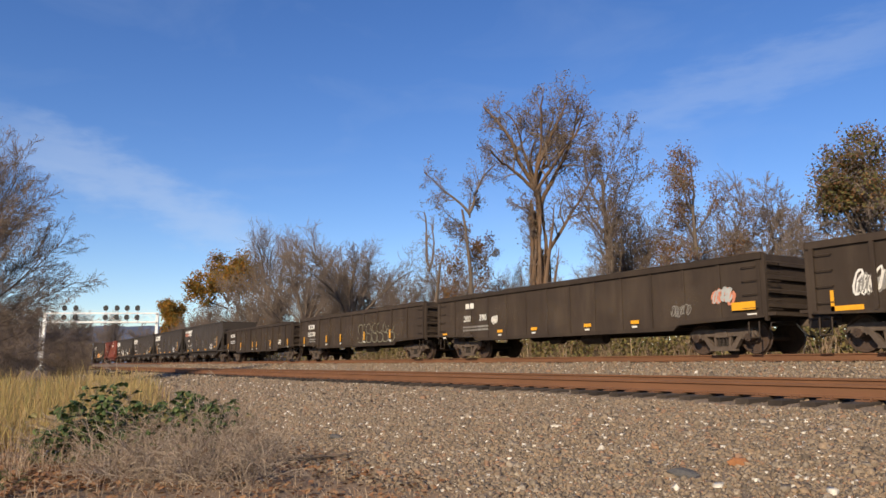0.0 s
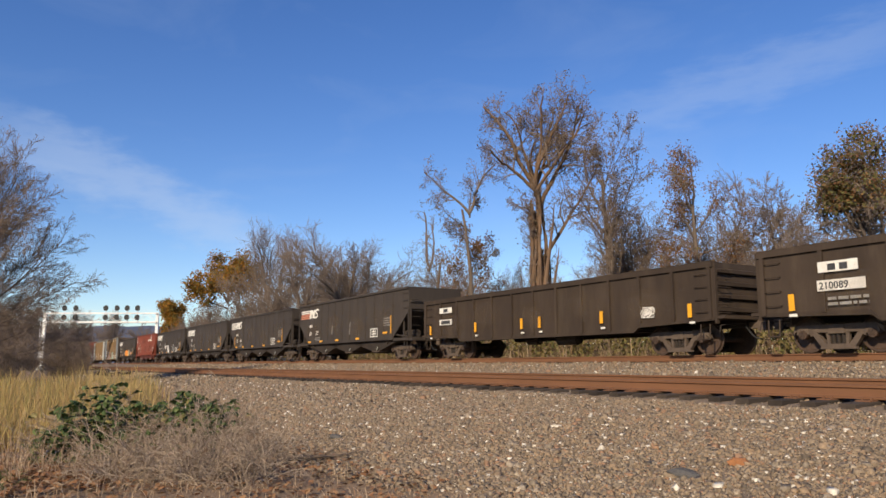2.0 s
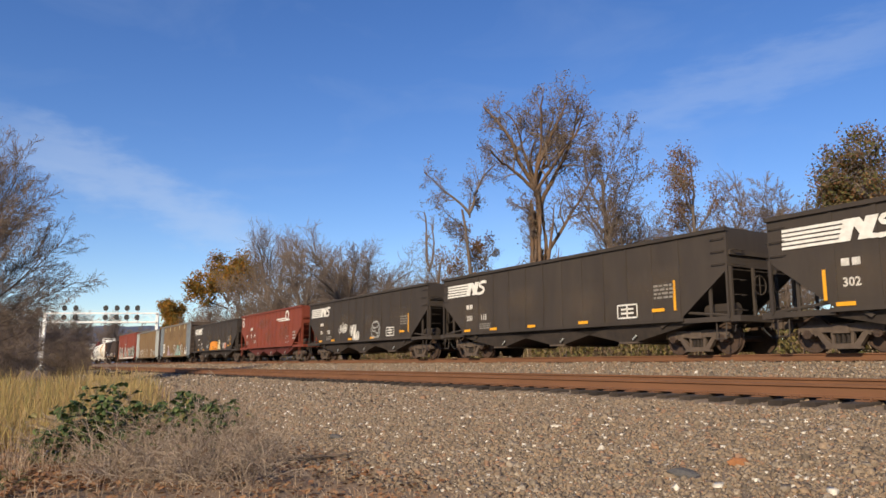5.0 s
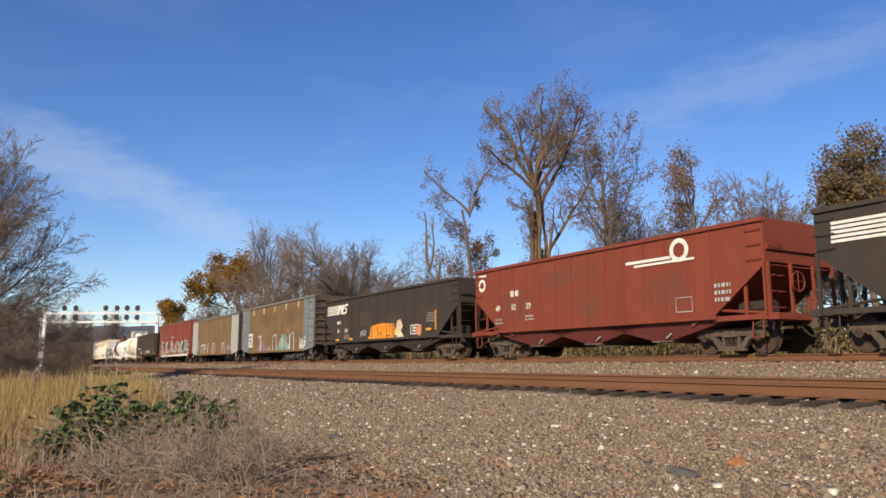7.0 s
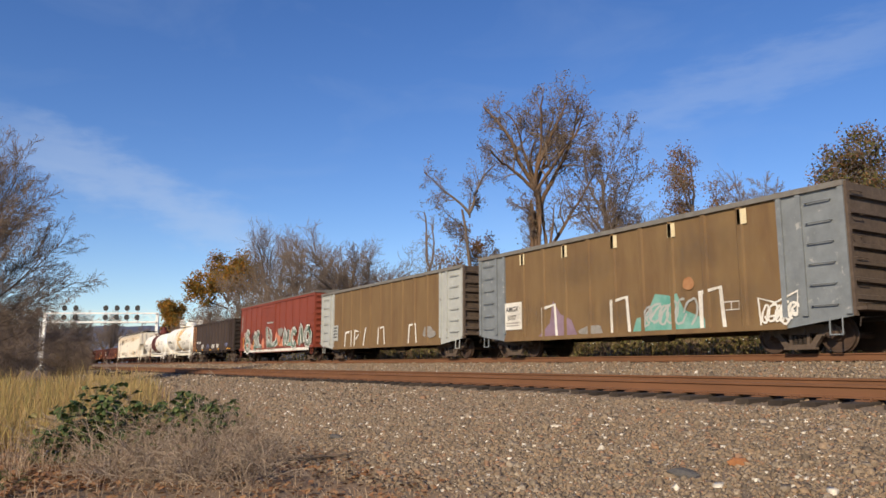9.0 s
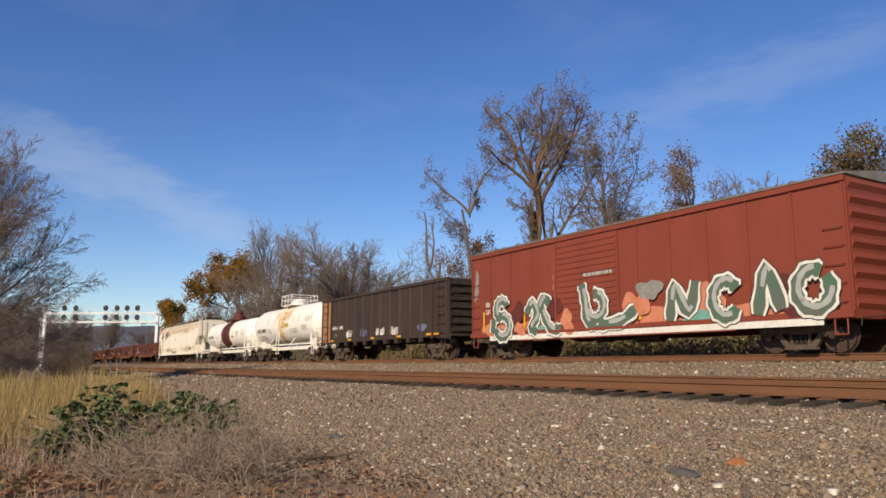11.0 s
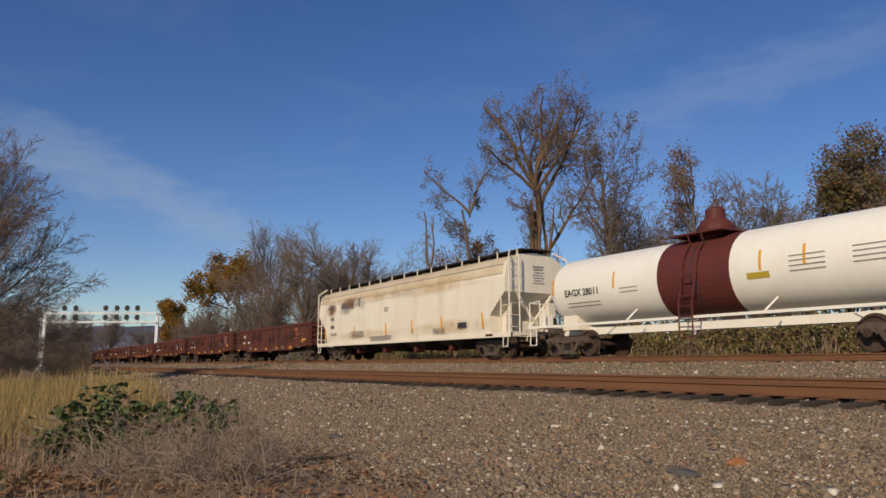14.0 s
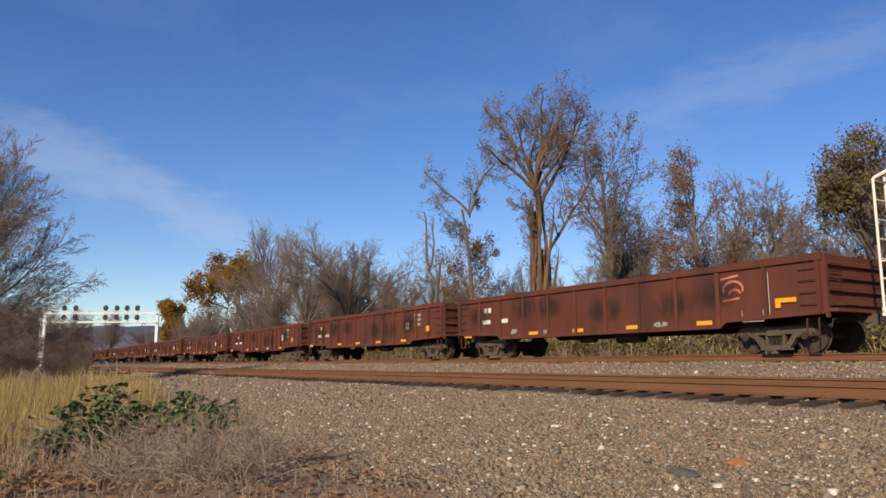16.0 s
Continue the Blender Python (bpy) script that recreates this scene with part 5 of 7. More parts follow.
def coal_hoppers():
    made = []
    half, y = 7.66, -1.524
    for centre, first, last, warm, seed, words in ((-74.58, "300", "327", True, 1, "black coal hopper with faded red and white stripes and number"),
                                                   (-91.37, "302", "086", False, 2, "black coal hopper with white stripes, number and upright yellow strip"),
                                                   (-108.0, "300", "115", False, 3, "black coal hopper with white stripes and sparse reflectors"),
                                                   (-124.74, "301", "153", False, 4, "black coal hopper with round white sprayed scribbles"),
                                                   (-156.8, "301", "413", False, 5, "black coal hopper with a large orange graffiti block")):
        car = hopper(words, half, 3.52, M_BLACK_B, 12)
        hopper_marks(car, half, first, last, warm, seed)
        if seed == 1:
            strokes(car, [[(-2.0, 1.5), (-1.9, 2.0)], [(0.6, 1.4), (0.7, 2.1)]], 0.09, M_GREYTXT, y)
        if seed == 2:
            patch(car, "reflector", -half + 1.45, 1.25, 0.09, 0.75, M_YELLOW, y)
        if seed == 4:
            strokes(car, tag_lines(-2.75, 1.55, 1.15, 0.5, 21, 4), 0.04, M_WHITE, y)
            strokes(car, tag_lines(-1.2, 1.35, 0.8, 0.55, 22, 3) + tag_lines(-0.75, 1.0, 0.75, 0.5, 23, 3), 0.045, M_WHITE, y)
            strokes(car, [curl(2.1, 1.5, 0.52, 0.5, 0, 360, 20), curl(2.1, 1.8, 0.4, 0.15, 0, 360, 14), curl(1.9, 1.55, 0.15, 0.1, 20, 330, 10), curl(2.3, 1.5, 0.2, 0.15, 160, 400, 10), curl(2.1, 1.3, 0.3, 0.15, 180, 360, 10)], 0.05, M_PALEGREY, y)
        if seed == 5:
            strokes(car, tag_lines(-2.5, 1.25, 0.8, 0.35, 31, 3), 0.03, M_PALEGREY, y)
            blob(car, [(-1.25, 1.05), (-1.15, 1.75), (0.2, 1.85), (1.6, 1.78), (1.75, 1.4), (1.65, 1.02), (0.4, 0.98)], M_ORANGE, y, 0.004)
            blob(car, [(1.6, 1.1), (1.95, 1.9), (2.3, 1.95), (2.55, 1.6), (2.35, 1.4), (2.7, 1.05), (2.1, 0.95)], M_CREAMFLAG, y, 0.006)
            strokes(car, [[(-1.35, 1.6), (-1.0, 1.75), (-0.95, 1.2), (-1.2, 1.05)], [(-0.3, 1.7), (-0.2, 1.2), (0.1, 1.4), (0.3, 1.15)], [(0.7, 1.75), (0.8, 1.15), (1.2, 1.2)], [(1.5, 1.8), (1.55, 1.1)]], 0.07, M_INK, y, lift=0.008)
            blob(car, puff(4.2, 1.35, 0.3, 0.22, 6), M_SALMON, y, 0.009)
        for k in range(4):
            film(car, -6.5 + 3.3 * k, 1.05 + 0.3 * (k % 2), 3.0, 1.5, F_DUST, y - 0.01)
        made.append((car, centre))
    car = hopper("red oxide coal hopper with white wheel emblem and number", 6.93, 3.6, M_RED, 13)
    d = 0.55
    patch(car, "owner_mark", -4.95 + d, 2.34, 0.2, 0.22, M_WHITE, y)
    patch(car, "owner_mark", -4.65 + d, 2.34, 0.2, 0.22, M_WHITE, y)
    for words, x in (("49", -5.98), ("52", -4.92), ("29", -3.98)):
        lettering(car, words, x + d, 1.82, 0.23, M_WHITE, y)
    blob(car, closed_ring(3.55 + d, 3.08, 0.36, 0.22), M_WHITE, y, 0.005, "emblem", "white wheel emblem")
    part("emblem_stripe", Mesher().box(1.35 + d, 3.2 + d, y - 0.006, y, 2.86, 2.95), M_WHITE, car)
    part("emblem_stripe", Mesher().box(1.7 + d, 4.1 + d, y - 0.008, y, 2.74, 2.81), M_WHITE, car)
    blob(car, closed_ring(-6.95 + d, 2.95, 0.26, 0.14), M_WHITE, y, 0.005, "emblem", "white wheel emblem")
    part("emblem_stripe", Mesher().box(-7.2 + d, -6.65 + d, y - 0.006, y, 3.3, 3.38), M_WHITE, car)
    strokes(car, [[(3.35 + d, 1.24), (3.35 + d, 1.66), (3.95 + d, 1.66), (3.95 + d, 1.24), (3.35 + d, 1.24)]], 0.025, M_PALEGREY, y, "inspection_stencil", "outlined inspection stencil")
    bars(car, -6.0 + d, 1.45, 0.5, 2, M_GREYTXT, y, 0.15, 5)
    bars(car, -4.0 + d, 1.5, 0.5, 2, M_PALEGREY, y, 0.12, 6)
    bars(car, 4.75 + d, 1.85, 0.55, 3, M_PALEGREY, y, 0.2, 7)
    for x, z, w, h in ((-5.5, 1.1, 3.0, 1.8), (-1.5, 1.1, 3.0, 1.4), (2.0, 1.1, 3.0, 1.6), (-3.0, 2.2, 4.0, 1.2)):
        film(car, x, z, w, h, F_DUST, y - 0.01)
    made.append((car, -140.8))
    return made


def scrap_gondolas():
    made = []
    y = -1.534
    car = tall_gondola("high-sided tan gondola with blue-grey corners and teal graffiti", 7.9, 4.12, M_TAN, M_BLUEGREY, M_RIM, 9, 1.75, "scratched blue-grey corner panel")
    d = 0.88
    for x in (-5.95, -3.45, -0.95, 1.5, 4.0):
        patch(car, "cream_flag", x + d, 3.5, 0.3, 0.42, M_CREAMFLAG, y - 0.01, "cream painted patch under the rim")
    patch(car, "number_panel", -7.0 + d, 1.05, 1.15, 1.05, M_WHITE, y - 0.002)
    lettering(car, "AMGX", -6.9 + d, 1.75, 0.2, M_INK, y - 0.008)
    lettering(car, "5037", -6.8 + d, 1.42, 0.2, M_INK, y - 0.008)
    bars(car, -6.85 + d, 1.28, 0.8, 2, M_GREYTXT, y - 0.008, 0.1, 3)
    for x in (-4.6, -1.0, 2.62):
        strokes(car, [[(x + d, 0.7), (x + d, 1.75), (x + 0.7 + d, 1.85), (x + 0.78 + d, 0.7)]], 0.13, M_WHITE, y, "repair_patch", "weathered white outlined bracket")
    blob(car, [(-5.0 + d, 0.66), (-4.2 + d, 1.2), (-4.0 + d, 2.0), (-3.6 + d, 1.5), (-3.0 + d, 1.25), (-2.7 + d, 0.68)], M_LILAC, y)
    blob(car, [(-0.15 + d, 0.6), (0.1 + d, 1.15), (0.5 + d, 1.2), (0.9 + d, 1.85), (1.5 + d, 1.75), (1.75 + d, 1.8), (2.0 + d, 1.3), (2.85 + d, 0.95), (2.85 + d, 0.6)], M_TEAL, y)
    strokes(car, tag_lines(0.4 + d, 0.8, 2.0, 0.8, 41, 4), 0.06, M_PALEGREY, y, lift=0.009)
    strokes(car, [[(4.55 + d, 0.65), (4.5 + d, 1.45), (5.0 + d, 1.3), (5.65 + d, 1.55), (5.6 + d, 1.0), (4.8 + d, 0.95)]] + tag_lines(4.6 + d, 0.7, 1.0, 0.6, 42, 3), 0.05, M_WHITE, y)
    blob(car, puff(2.2 + d, 2.05, 0.2, 0.2, 3, jag=0.05), M_RUSTCORNER, y)
    strokes(car, [[(3.4 + d, 1.2), (3.4 + d, 1.42), (3.9 + d, 1.42), (3.9 + d, 1.2), (3.4 + d, 1.2)], [(3.65 + d, 1.2), (3.65 + d, 1.42)]], 0.025, M_WHITE, y)
    blob(car, puff(-2.0 + d, 0.85, 0.5, 0.2, 13), M_GREYTXT, y)
    for x, z, w, h in ((-6.5, 0.7, 4.0, 1.6), (-2.0, 0.7, 4.0, 1.5), (2.0, 0.7, 4.5, 1.6), (-4.0, 2.2, 5.0, 1.6), (1.0, 2.2, 5.0, 1.7)):
        film(car, x, z, w, h, F_DUST, y - 0.02)
    made.append((car, -174.18))
    car = tall_gondola("high-sided tan gondola with pale grey corners and white graffiti", 8.13, 4.02, M_TAN, M_PALEGREY, M_RIM, 9, 1.9, "pale grey corner panel")
    d = 0.8
    strokes(car, [[(-5.3 + d, 0.65), (-5.2 + d, 1.5), (-4.4 + d, 1.6), (-4.4 + d, 0.7)], [(-4.0 + d, 0.65), (-3.9 + d, 1.6), (-3.2 + d, 1.5), (-3.8 + d, 1.1)], [(-2.8 + d, 0.7), (-2.5 + d, 1.7)]], 0.12, M_WHITE, y)
    for x in (-1.0, 2.4):
        strokes(car, [[(x + d, 0.75), (x + 0.1 + d, 1.6), (x + 0.7 + d, 1.65), (x + 0.8 + d, 0.75)]], 0.11, M_WHITE, y, "repair_patch", "weathered white outlined bracket")
    patch(car, "number_panel", -7.0 + d, 1.1, 0.7, 0.9, M_PALEGREY, y - 0.002)
    bars(car, -6.95 + d, 1.8, 0.55, 4, M_INK, y - 0.008, 0.18, 8)
    blob(car, puff(5.0 + d - 0.6, 1.2, 0.5, 0.3, 16), M_GREYTXT, y)
    made.append((car, -191.55))
    car = tall_gondola("high-sided dark brown gondola with a rust-orange corner and white tags", 7.47, 3.6, M_BROWN, M_BROWN, M_BROWN, 10, 1.45, "", 1.0)
    d = 1.1
    part("rusted_panel", Mesher().box(-7.45, -6.05, -1.522, -1.501, 1.02, 3.45), M_RUSTCORNER, car, "bright rust-orange corner panel")
    lettering(car, "AMGX  4206", -6.9 + d, 1.74, 0.21, M_WHITE, y)
    for x, w, seed in ((-4.85, 0.8, 51), (-2.95, 0.9, 52), (-0.9, 0.9, 53), (0.8, 0.8, 54)):
        strokes(car, tag_lines(x + d, 1.2, w, 0.4, seed, 3), 0.04, M_WHITE if seed != 52 else M_BLUETAG, y)
    blob(car, puff(4.0 + d, 1.45, 0.4, 0.2, 8), M_BLUETAG, y)
    for x in (-7.0, -4.5, -1.5, 1.5, 4.5, 5.2):
        patch(car, "reflector", x + d, 1.06, 0.45, 0.09, M_YELLOW, y - 0.05)
    for i in range(9):
        x = -5.2 + i * 1.25
        part("side_tab", Mesher().box(x, x + 0.3, -1.56, -1.46, 0.78, 1.02), M_BROWN, car)
    strokes(car, [[(-6.6 + d, 1.3), (-6.4 + d, 1.55), (-6.2 + d, 1.3)]], 0.03, M_PALEGREY, y)
    made.append((car, -226.8))
    return made


def red_boxcar():
    car = boxcar("brick red boxcar with corrugated door and broad green-white graffiti", 8.25, 4.28)
    y, d = -1.48, 0.8
    lettering(car, "EEC", -8.0 + d, 2.05, 0.18, M_WHITE, y)
    lettering(car, "237", -8.0 + d, 1.75, 0.18, M_WHITE, y)
    for x in (-8.1, -4.3, -5.35, 0.6):
        patch(car, "reflector", x + d, 1.1, 0.1, 0.75, M_YELLOW, y - 0.06, "upright yellow reflector strip")
    # pale ground of the piece, then large rounded letters-like forms with no reading
    for x0, x1 in ((-8.25 + d, -2.76), (0.56, 7.6)):
        blob(car, [(x0, 0.95), (x1, 0.95), (x1, 1.25), (x0 + (x1 - x0) * 0.8, 1.45), (x0 + (x1 - x0) * 0.5, 1.2), (x0 + (x1 - x0) * 0.2, 1.5), (x0, 1.2)], M_SALMON, y - 0.002, 0.012)
    part("graffiti", Mesher().box(-7.6 + d, 7.5, -1.565, -1.561, 0.66, 0.84), M_WHITE, car, "white sprayed base stripe along the sill")
    back = [(-7.5, 1.1, 0.35, 0.3, M_SALMON, 1), (-5.75, 1.45, 0.4, 0.65, M_MAROON, 2), (-5.6, 1.05, 0.3, 0.25, M_SALMON, 12), (-3.55, 1.75, 0.4, 0.45, M_MAROON, 4), (-2.9 + 0.1, 1.2, 0.35, 0.4, M_SALMON, 5), (0.5, 1.55, 0.5, 0.45, M_SALMON, 7),
            (1.1, 2.0, 0.45, 0.35, M_GREYTXT, 8), (3.3, 1.5, 0.5, 0.5, M_SALMON, 9), (5.9, 1.4, 0.5, 0.5, M_MAROON, 10)]
    for x, z, rx, rz, mat, seed in back:
        blob(car, puff(x + d, z, rx, rz, seed, 24, 0.22), mat, -1.562, 0.002 + 0.0003 * seed)
    letters = [[curl(-6.75, 1.85, 0.36, 0.38, 20, 250), curl(-6.7, 1.2, 0.46, 0.42, 120, -170), [(-7.35, 0.95), (-7.3, 1.5)]],
               [[(-5.1, 1.6), (-4.75, 2.0), (-4.45, 1.5), (-4.85, 1.1), (-4.5, 0.9)], [(-4.3, 1.95), (-3.95, 1.3), (-3.6, 0.95), (-3.1, 1.0)], [(-4.6, 1.4), (-4.1, 2.1), (-3.75, 1.9)]],
               [[(-2.0, 2.45), (-1.85, 1.9), (-1.75, 1.2), (-1.3, 1.0)], curl(-1.35, 1.65, 0.42, 0.42, 100, -200), [(-1.2, 1.0), (-0.2, 1.1), (0.5, 1.45)]],
               [[(1.9, 1.0), (2.1, 2.0), (2.6, 1.2), (2.9, 2.1)], curl(3.9, 1.5, 0.42, 0.5, 30, 330)], [[(4.9, 1.0), (5.2, 2.2), (5.6, 1.1)], curl(6.5, 1.55, 0.45, 0.5, 60, 400)]]
    for k, group in enumerate(letters):
        lines = [rounded([(x + d, z) for x, z in line], 4 if len(line) < 8 else 2) for line in group]
        up = 0.008 * (k % 2)
        for line in lines:
            strokes(car, [line], 0.46, M_INK, -1.562, lift=0.006 + up)
            strokes(car, [line], 0.41, M_WHITE, -1.562, lift=0.012 + up)
            strokes(car, [line], 0.28, M_GREEN, -1.562, lift=0.018 + up)
            strokes(car, [[(x + 0.05, z + 0.07) for x, z in line[2:-3]]], 0.12, M_PALEGREY, -1.562, lift=0.024 + up)
            up += 0.002
    for x in (-3.9, -0.6, 3.0):
        blob(car, [(x + d - 0.7, 0.98), (x + d + 0.8, 0.98), (x + d + 0.6, 1.15), (x + d - 0.1, 1.3)], M_TEAL, -1.562, 0.008)
    bars(car, -3.6 + d, 2.75, 0.8, 2, M_PALEGREY, y - 0.03, 0.35, 8)
    bars(car, -1.9 + d, 2.7, 1.4, 1, M_PALEGREY, y - 0.09, 0.2, 9)
    blob(car, [(-8.85 + d, 2.3), (-8.7 + d, 3.7), (-8.5 + d, 3.4), (-8.55 + d, 2.5)], M_GREYTXT, y)
    return [(car, -209.2)]


def tank_lettering(car, words, x, z, size, axis, radius):
    """Lettering on the curved shell, set on the tangent at its height."""
    mid = z + size * 0.5
    a = math.asin(max(-1, min(1, (mid - axis) / radius)))
    yy, zz = -math.cos(a) * (radius + 0.026), axis + math.sin(a) * (radius + 0.026)
    at = pose(x, yy, zz, 90 - math.degrees(a)) @ pose(0, -size * 0.5, 0)
    part("lettering", text_mesh(words, size * 1.38, M_INK), None, car, "black painted lettering", at=at)


def shell_strip(car, x, w, a0, a1, radius, axis, mat, name, label=""):
    """A strip that follows the curve of the shell from angle a0 to a1 above the horizontal."""
    m = Mesher()
    for i in range(7):
        a = radians(a0 + (a1 - a0) * i / 6)
        for xx in (x, x + w):
            m.v.append((xx, -math.cos(a) * (radius + 0.022), axis + math.sin(a) * (radius + 0.022)))
    m.f = [(2 * i, 2 * i + 1, 2 * i + 3, 2 * i + 2) for i in range(6)]
    part(name, m, mat, car, label)


def tank_cars():
    made = []
    axis, radius = 2.52, 1.36
    car = tank_car("large white tank car with rust-stained middle and railed walkway", 7.1, radius, axis, 6.8, (-0.62, 0.28), M_STAINBAND)
    d = 0.95
    tank_lettering(car, "GATX  60957", -6.1 + d - 0.35, 2.1, 0.27, axis, radius)
    for x in (-7.0, -3.9, -2.4, 1.6, 2.6, 5.0):
        shell_strip(car, x + d, 0.08, 2, 24, radius, axis, M_YELLOW, "reflector", "yellow upright reflector strip")
    shell_strip(car, 0.7, 0.9, -8, 2, radius, axis, M_HAZARD, "hazard_panel", "yellow hazard panel")
    for x, w, a0, a1 in ((-0.5, 1.6, -50, 80), (-0.2, 1.3, -30, 70), (0.1, 2.2, 0, 75), (-1.6, 1.4, 10, 75)):
        shell_strip(car, x, w, a0, a1, radius, axis, F_OCHRE, "rust_run", "ochre rust run down the shell")
    for x, w, a in ((-5.7, 1.4, -30), (-3.6, 0.9, -10), (1.1, 1.6, -16), (3.5, 1.0, -10), (4.3, 0.9, 14)):
        for k in range(4):
            shell_strip(car, x + d * 0.6, w, a - k * 4, a - k * 4 + 1.0, radius, axis, M_GREYTXT, "stencil_bars", "small stencilled data row")
    made.append((car, -242.6))
    axis, radius = 2.36, 1.22
    car = tank_car("white tank car with a broad maroon band and dome", 7.65, radius, axis, 7.1, (-1.35, 1.35), M_MAROON, True)
    tank_lettering(car, "EAGX 28011", -5.75, 2.12, 0.24, axis, radius)
    for x in (-6.45, -3.3, 2.3, 3.6, 6.1):
        shell_strip(car, x, 0.08, -6, 20, radius, axis, M_YELLOW, "reflector", "yellow upright reflector strip")
    for x, w, a in ((-5.7, 1.7, -24), (3.2, 1.0, 6), (4.9, 0.9, 8), (-3.0, 0.8, -8)):
        for k in range(2 if a < 0 else 4):
            shell_strip(car, x, w, a - k * 6, a - k * 6 + 1.4, radius, axis, M_GREYTXT, "stencil_bars", "small stencilled data row")
    shell_strip(car, 1.9, 0.7, -16, -8, radius, axis, M_HAZARD, "hazard_panel", "yellow hazard panel")
    for x in (0.55, 0.75):
        shell_strip(car, x - 0.6, 0.05, -50, 85, radius + 0.02, axis, M_INK, "band_strap")
    made.append((car, -258.0))
    return made


def white_hopper():
    car = covered_hopper("long off-white covered hopper with rust stains and roof walkway", 10.18, 4.1)
    y, d = -1.565, 0.05
    lettering(car, "PSPX", -8.1 + d, 2.28, 0.2, M_INK, y)
    lettering(car, "3088", -8.05 + d, 1.82, 0.2, M_INK, y)
    for x in (-8.85, -4.6, -0.7, 2.1, 4.9, 8.2):
        part("reflector", Mesher().prism([(x + d, 1.2), (x + 0.1 + d, 1.2), (x + 0.05 + d, 1.85), (x - 0.05 + d, 1.85)], y - 0.006, y), M_YELLOW, car, "upright orange reflector strip")
    for x, z, w, rows in ((-8.0, 1.5, 0.9, 2), (-5.0, 1.5, 1.6, 4), (-2.5, 1.15, 2.4, 3), (-0.9, 2.6, 0.5, 3), (4.2, 1.3, 1.0, 3)):
        bars(car, x + d, z, w, rows, M_GREYTXT, y, 0.09, int(x * 10))
    patch(car, "caution_panel", 6.3 + d, 1.02 + 0.25, 0.7, 0.24, M_INK, y)
    patch(car, "placard", 8.4 + d, 0.85, 0.5, 0.1, M_MAROON, -1.521)
    for x, z, w, h, mat in ((-8.9, 2.45, 1.8, 1.0, F_RUST), (-8.4, 2.5, 1.0, 0.7, F_GRIME), (-6.9, 2.4, 2.2, 0.9, F_GRIME), (-6.5, 2.7, 2.6, 0.9, F_RUST), (-4.2, 2.6, 1.2, 0.8, F_DUST), (-9.6, 2.9, 12.0, 0.75, F_TAN), (-2.0, 2.85, 11.6, 0.8, F_TAN), (-7.0, 1.0, 8.0, 0.7, F_TAN), (2.0, 1.0, 7.5, 0.8, F_TAN)):
        film(car, x + d, z, w, h, mat, y - 0.002)
    return [(car, -276.88)]


def brown_gondolas():
    made = []
    y = -1.50
    labels = ["faded red-brown gondola with white marks and yellow squares", "rusty red-brown gondola with close stakes"]
    for k in range(9):
        plain = k == 0
        car = gondola(labels[0] if plain else labels[1], 8.38, 2.44 + (0.0 if plain else 0.06 * math.sin(k * 1.7)), M_OXIDE, 12 if plain else (17, 15, 19)[k % 3], post_d=0.06 if plain else 0.09)
        d = 0.65
        patch(car, "owner_mark", -7.1 + d, 1.8, 0.2, 0.2, M_WHITE, y)
        patch(car, "owner_mark", -6.8 + d, 1.8, 0.2, 0.2, M_WHITE, y)
        for x in (-7.2, -6.0):
            patch(car, "number_bar", x + d, 1.35, 0.55, 0.16, M_PALEGREY if k % 2 else M_WHITE, y - 0.1 if not plain else y)
        for x in (-8.6, -4.1, -1.6, 1.0, 3.8):
            patch(car, "reflector", x + d, 0.82, 0.55, 0.12, M_YELLOW, y - (0.0 if plain else 0.1))
        if not plain:
            bars(car, 5.0 + d, 2.0, 0.6, 3, M_PALEGREY, y, 0.22, k)
        if plain:
            part("reflector", Mesher().prism([(6.4 + d, 1.15), (6.55 + d, 1.15), (6.55 + d, 1.28), (7.0 + d, 1.28), (7.0 + d, 1.40), (6.4 + d, 1.40)], y - 0.05, y - 0.04), M_YELLOW, car, "yellow hooked mark")
            strokes(car, [curl(5.1 + d, 1.75, 0.32, 0.22, 200, -20, 10), curl(5.15 + d, 1.62, 0.18, 0.12, 180, 0, 8), [(4.75 + d, 1.45), (5.3 + d, 1.5)], [(4.7 + d, 2.05), (5.3 + d, 2.12)]], 0.055, M_SALMON, y, "emblem", "worn pale emblem")
            strokes(car, tag_lines(2.2 + d, 0.85, 0.5, 0.14, 71, 3) + tag_lines(-3.2 + d, 0.85, 0.3, 0.14, 72, 2) + tag_lines(-5.2 + d, 0.9, 0.3, 0.16, 73, 2), 0.018, M_PALEGREY, y)
            strokes(car, [[(5.35 + d, 1.15), (5.35 + d, 0.85), (6.0 + d, 0.85), (6.0 + d, 1.15)], [(6.2 + d, 0.9), (6.2 + d, 2.1)]], 0.025, M_PALEGREY, y)
        else:
            patch(car, "inspection_stencil", 4.3 + d, 1.4, 0.35, 0.35, M_WHITE, y - 0.095)
            patch(car, "reflector", 6.3 + d, 1.25, 0.3, 0.25, M_YELLOW, y - 0.095)
        for j in range(6):
            film(car, -7.8 + 2.5 * j + 0.6 * math.sin(j * 2.1 + k), 1.1 + 0.2 * math.sin(j * 1.3), 2.0, 1.1, F_PATINA, y - (0.035 if plain else 0.1))
        made.append((car, -296.8 - 18.25 * k + (0.15 if k == 1 else 0)))
    return made


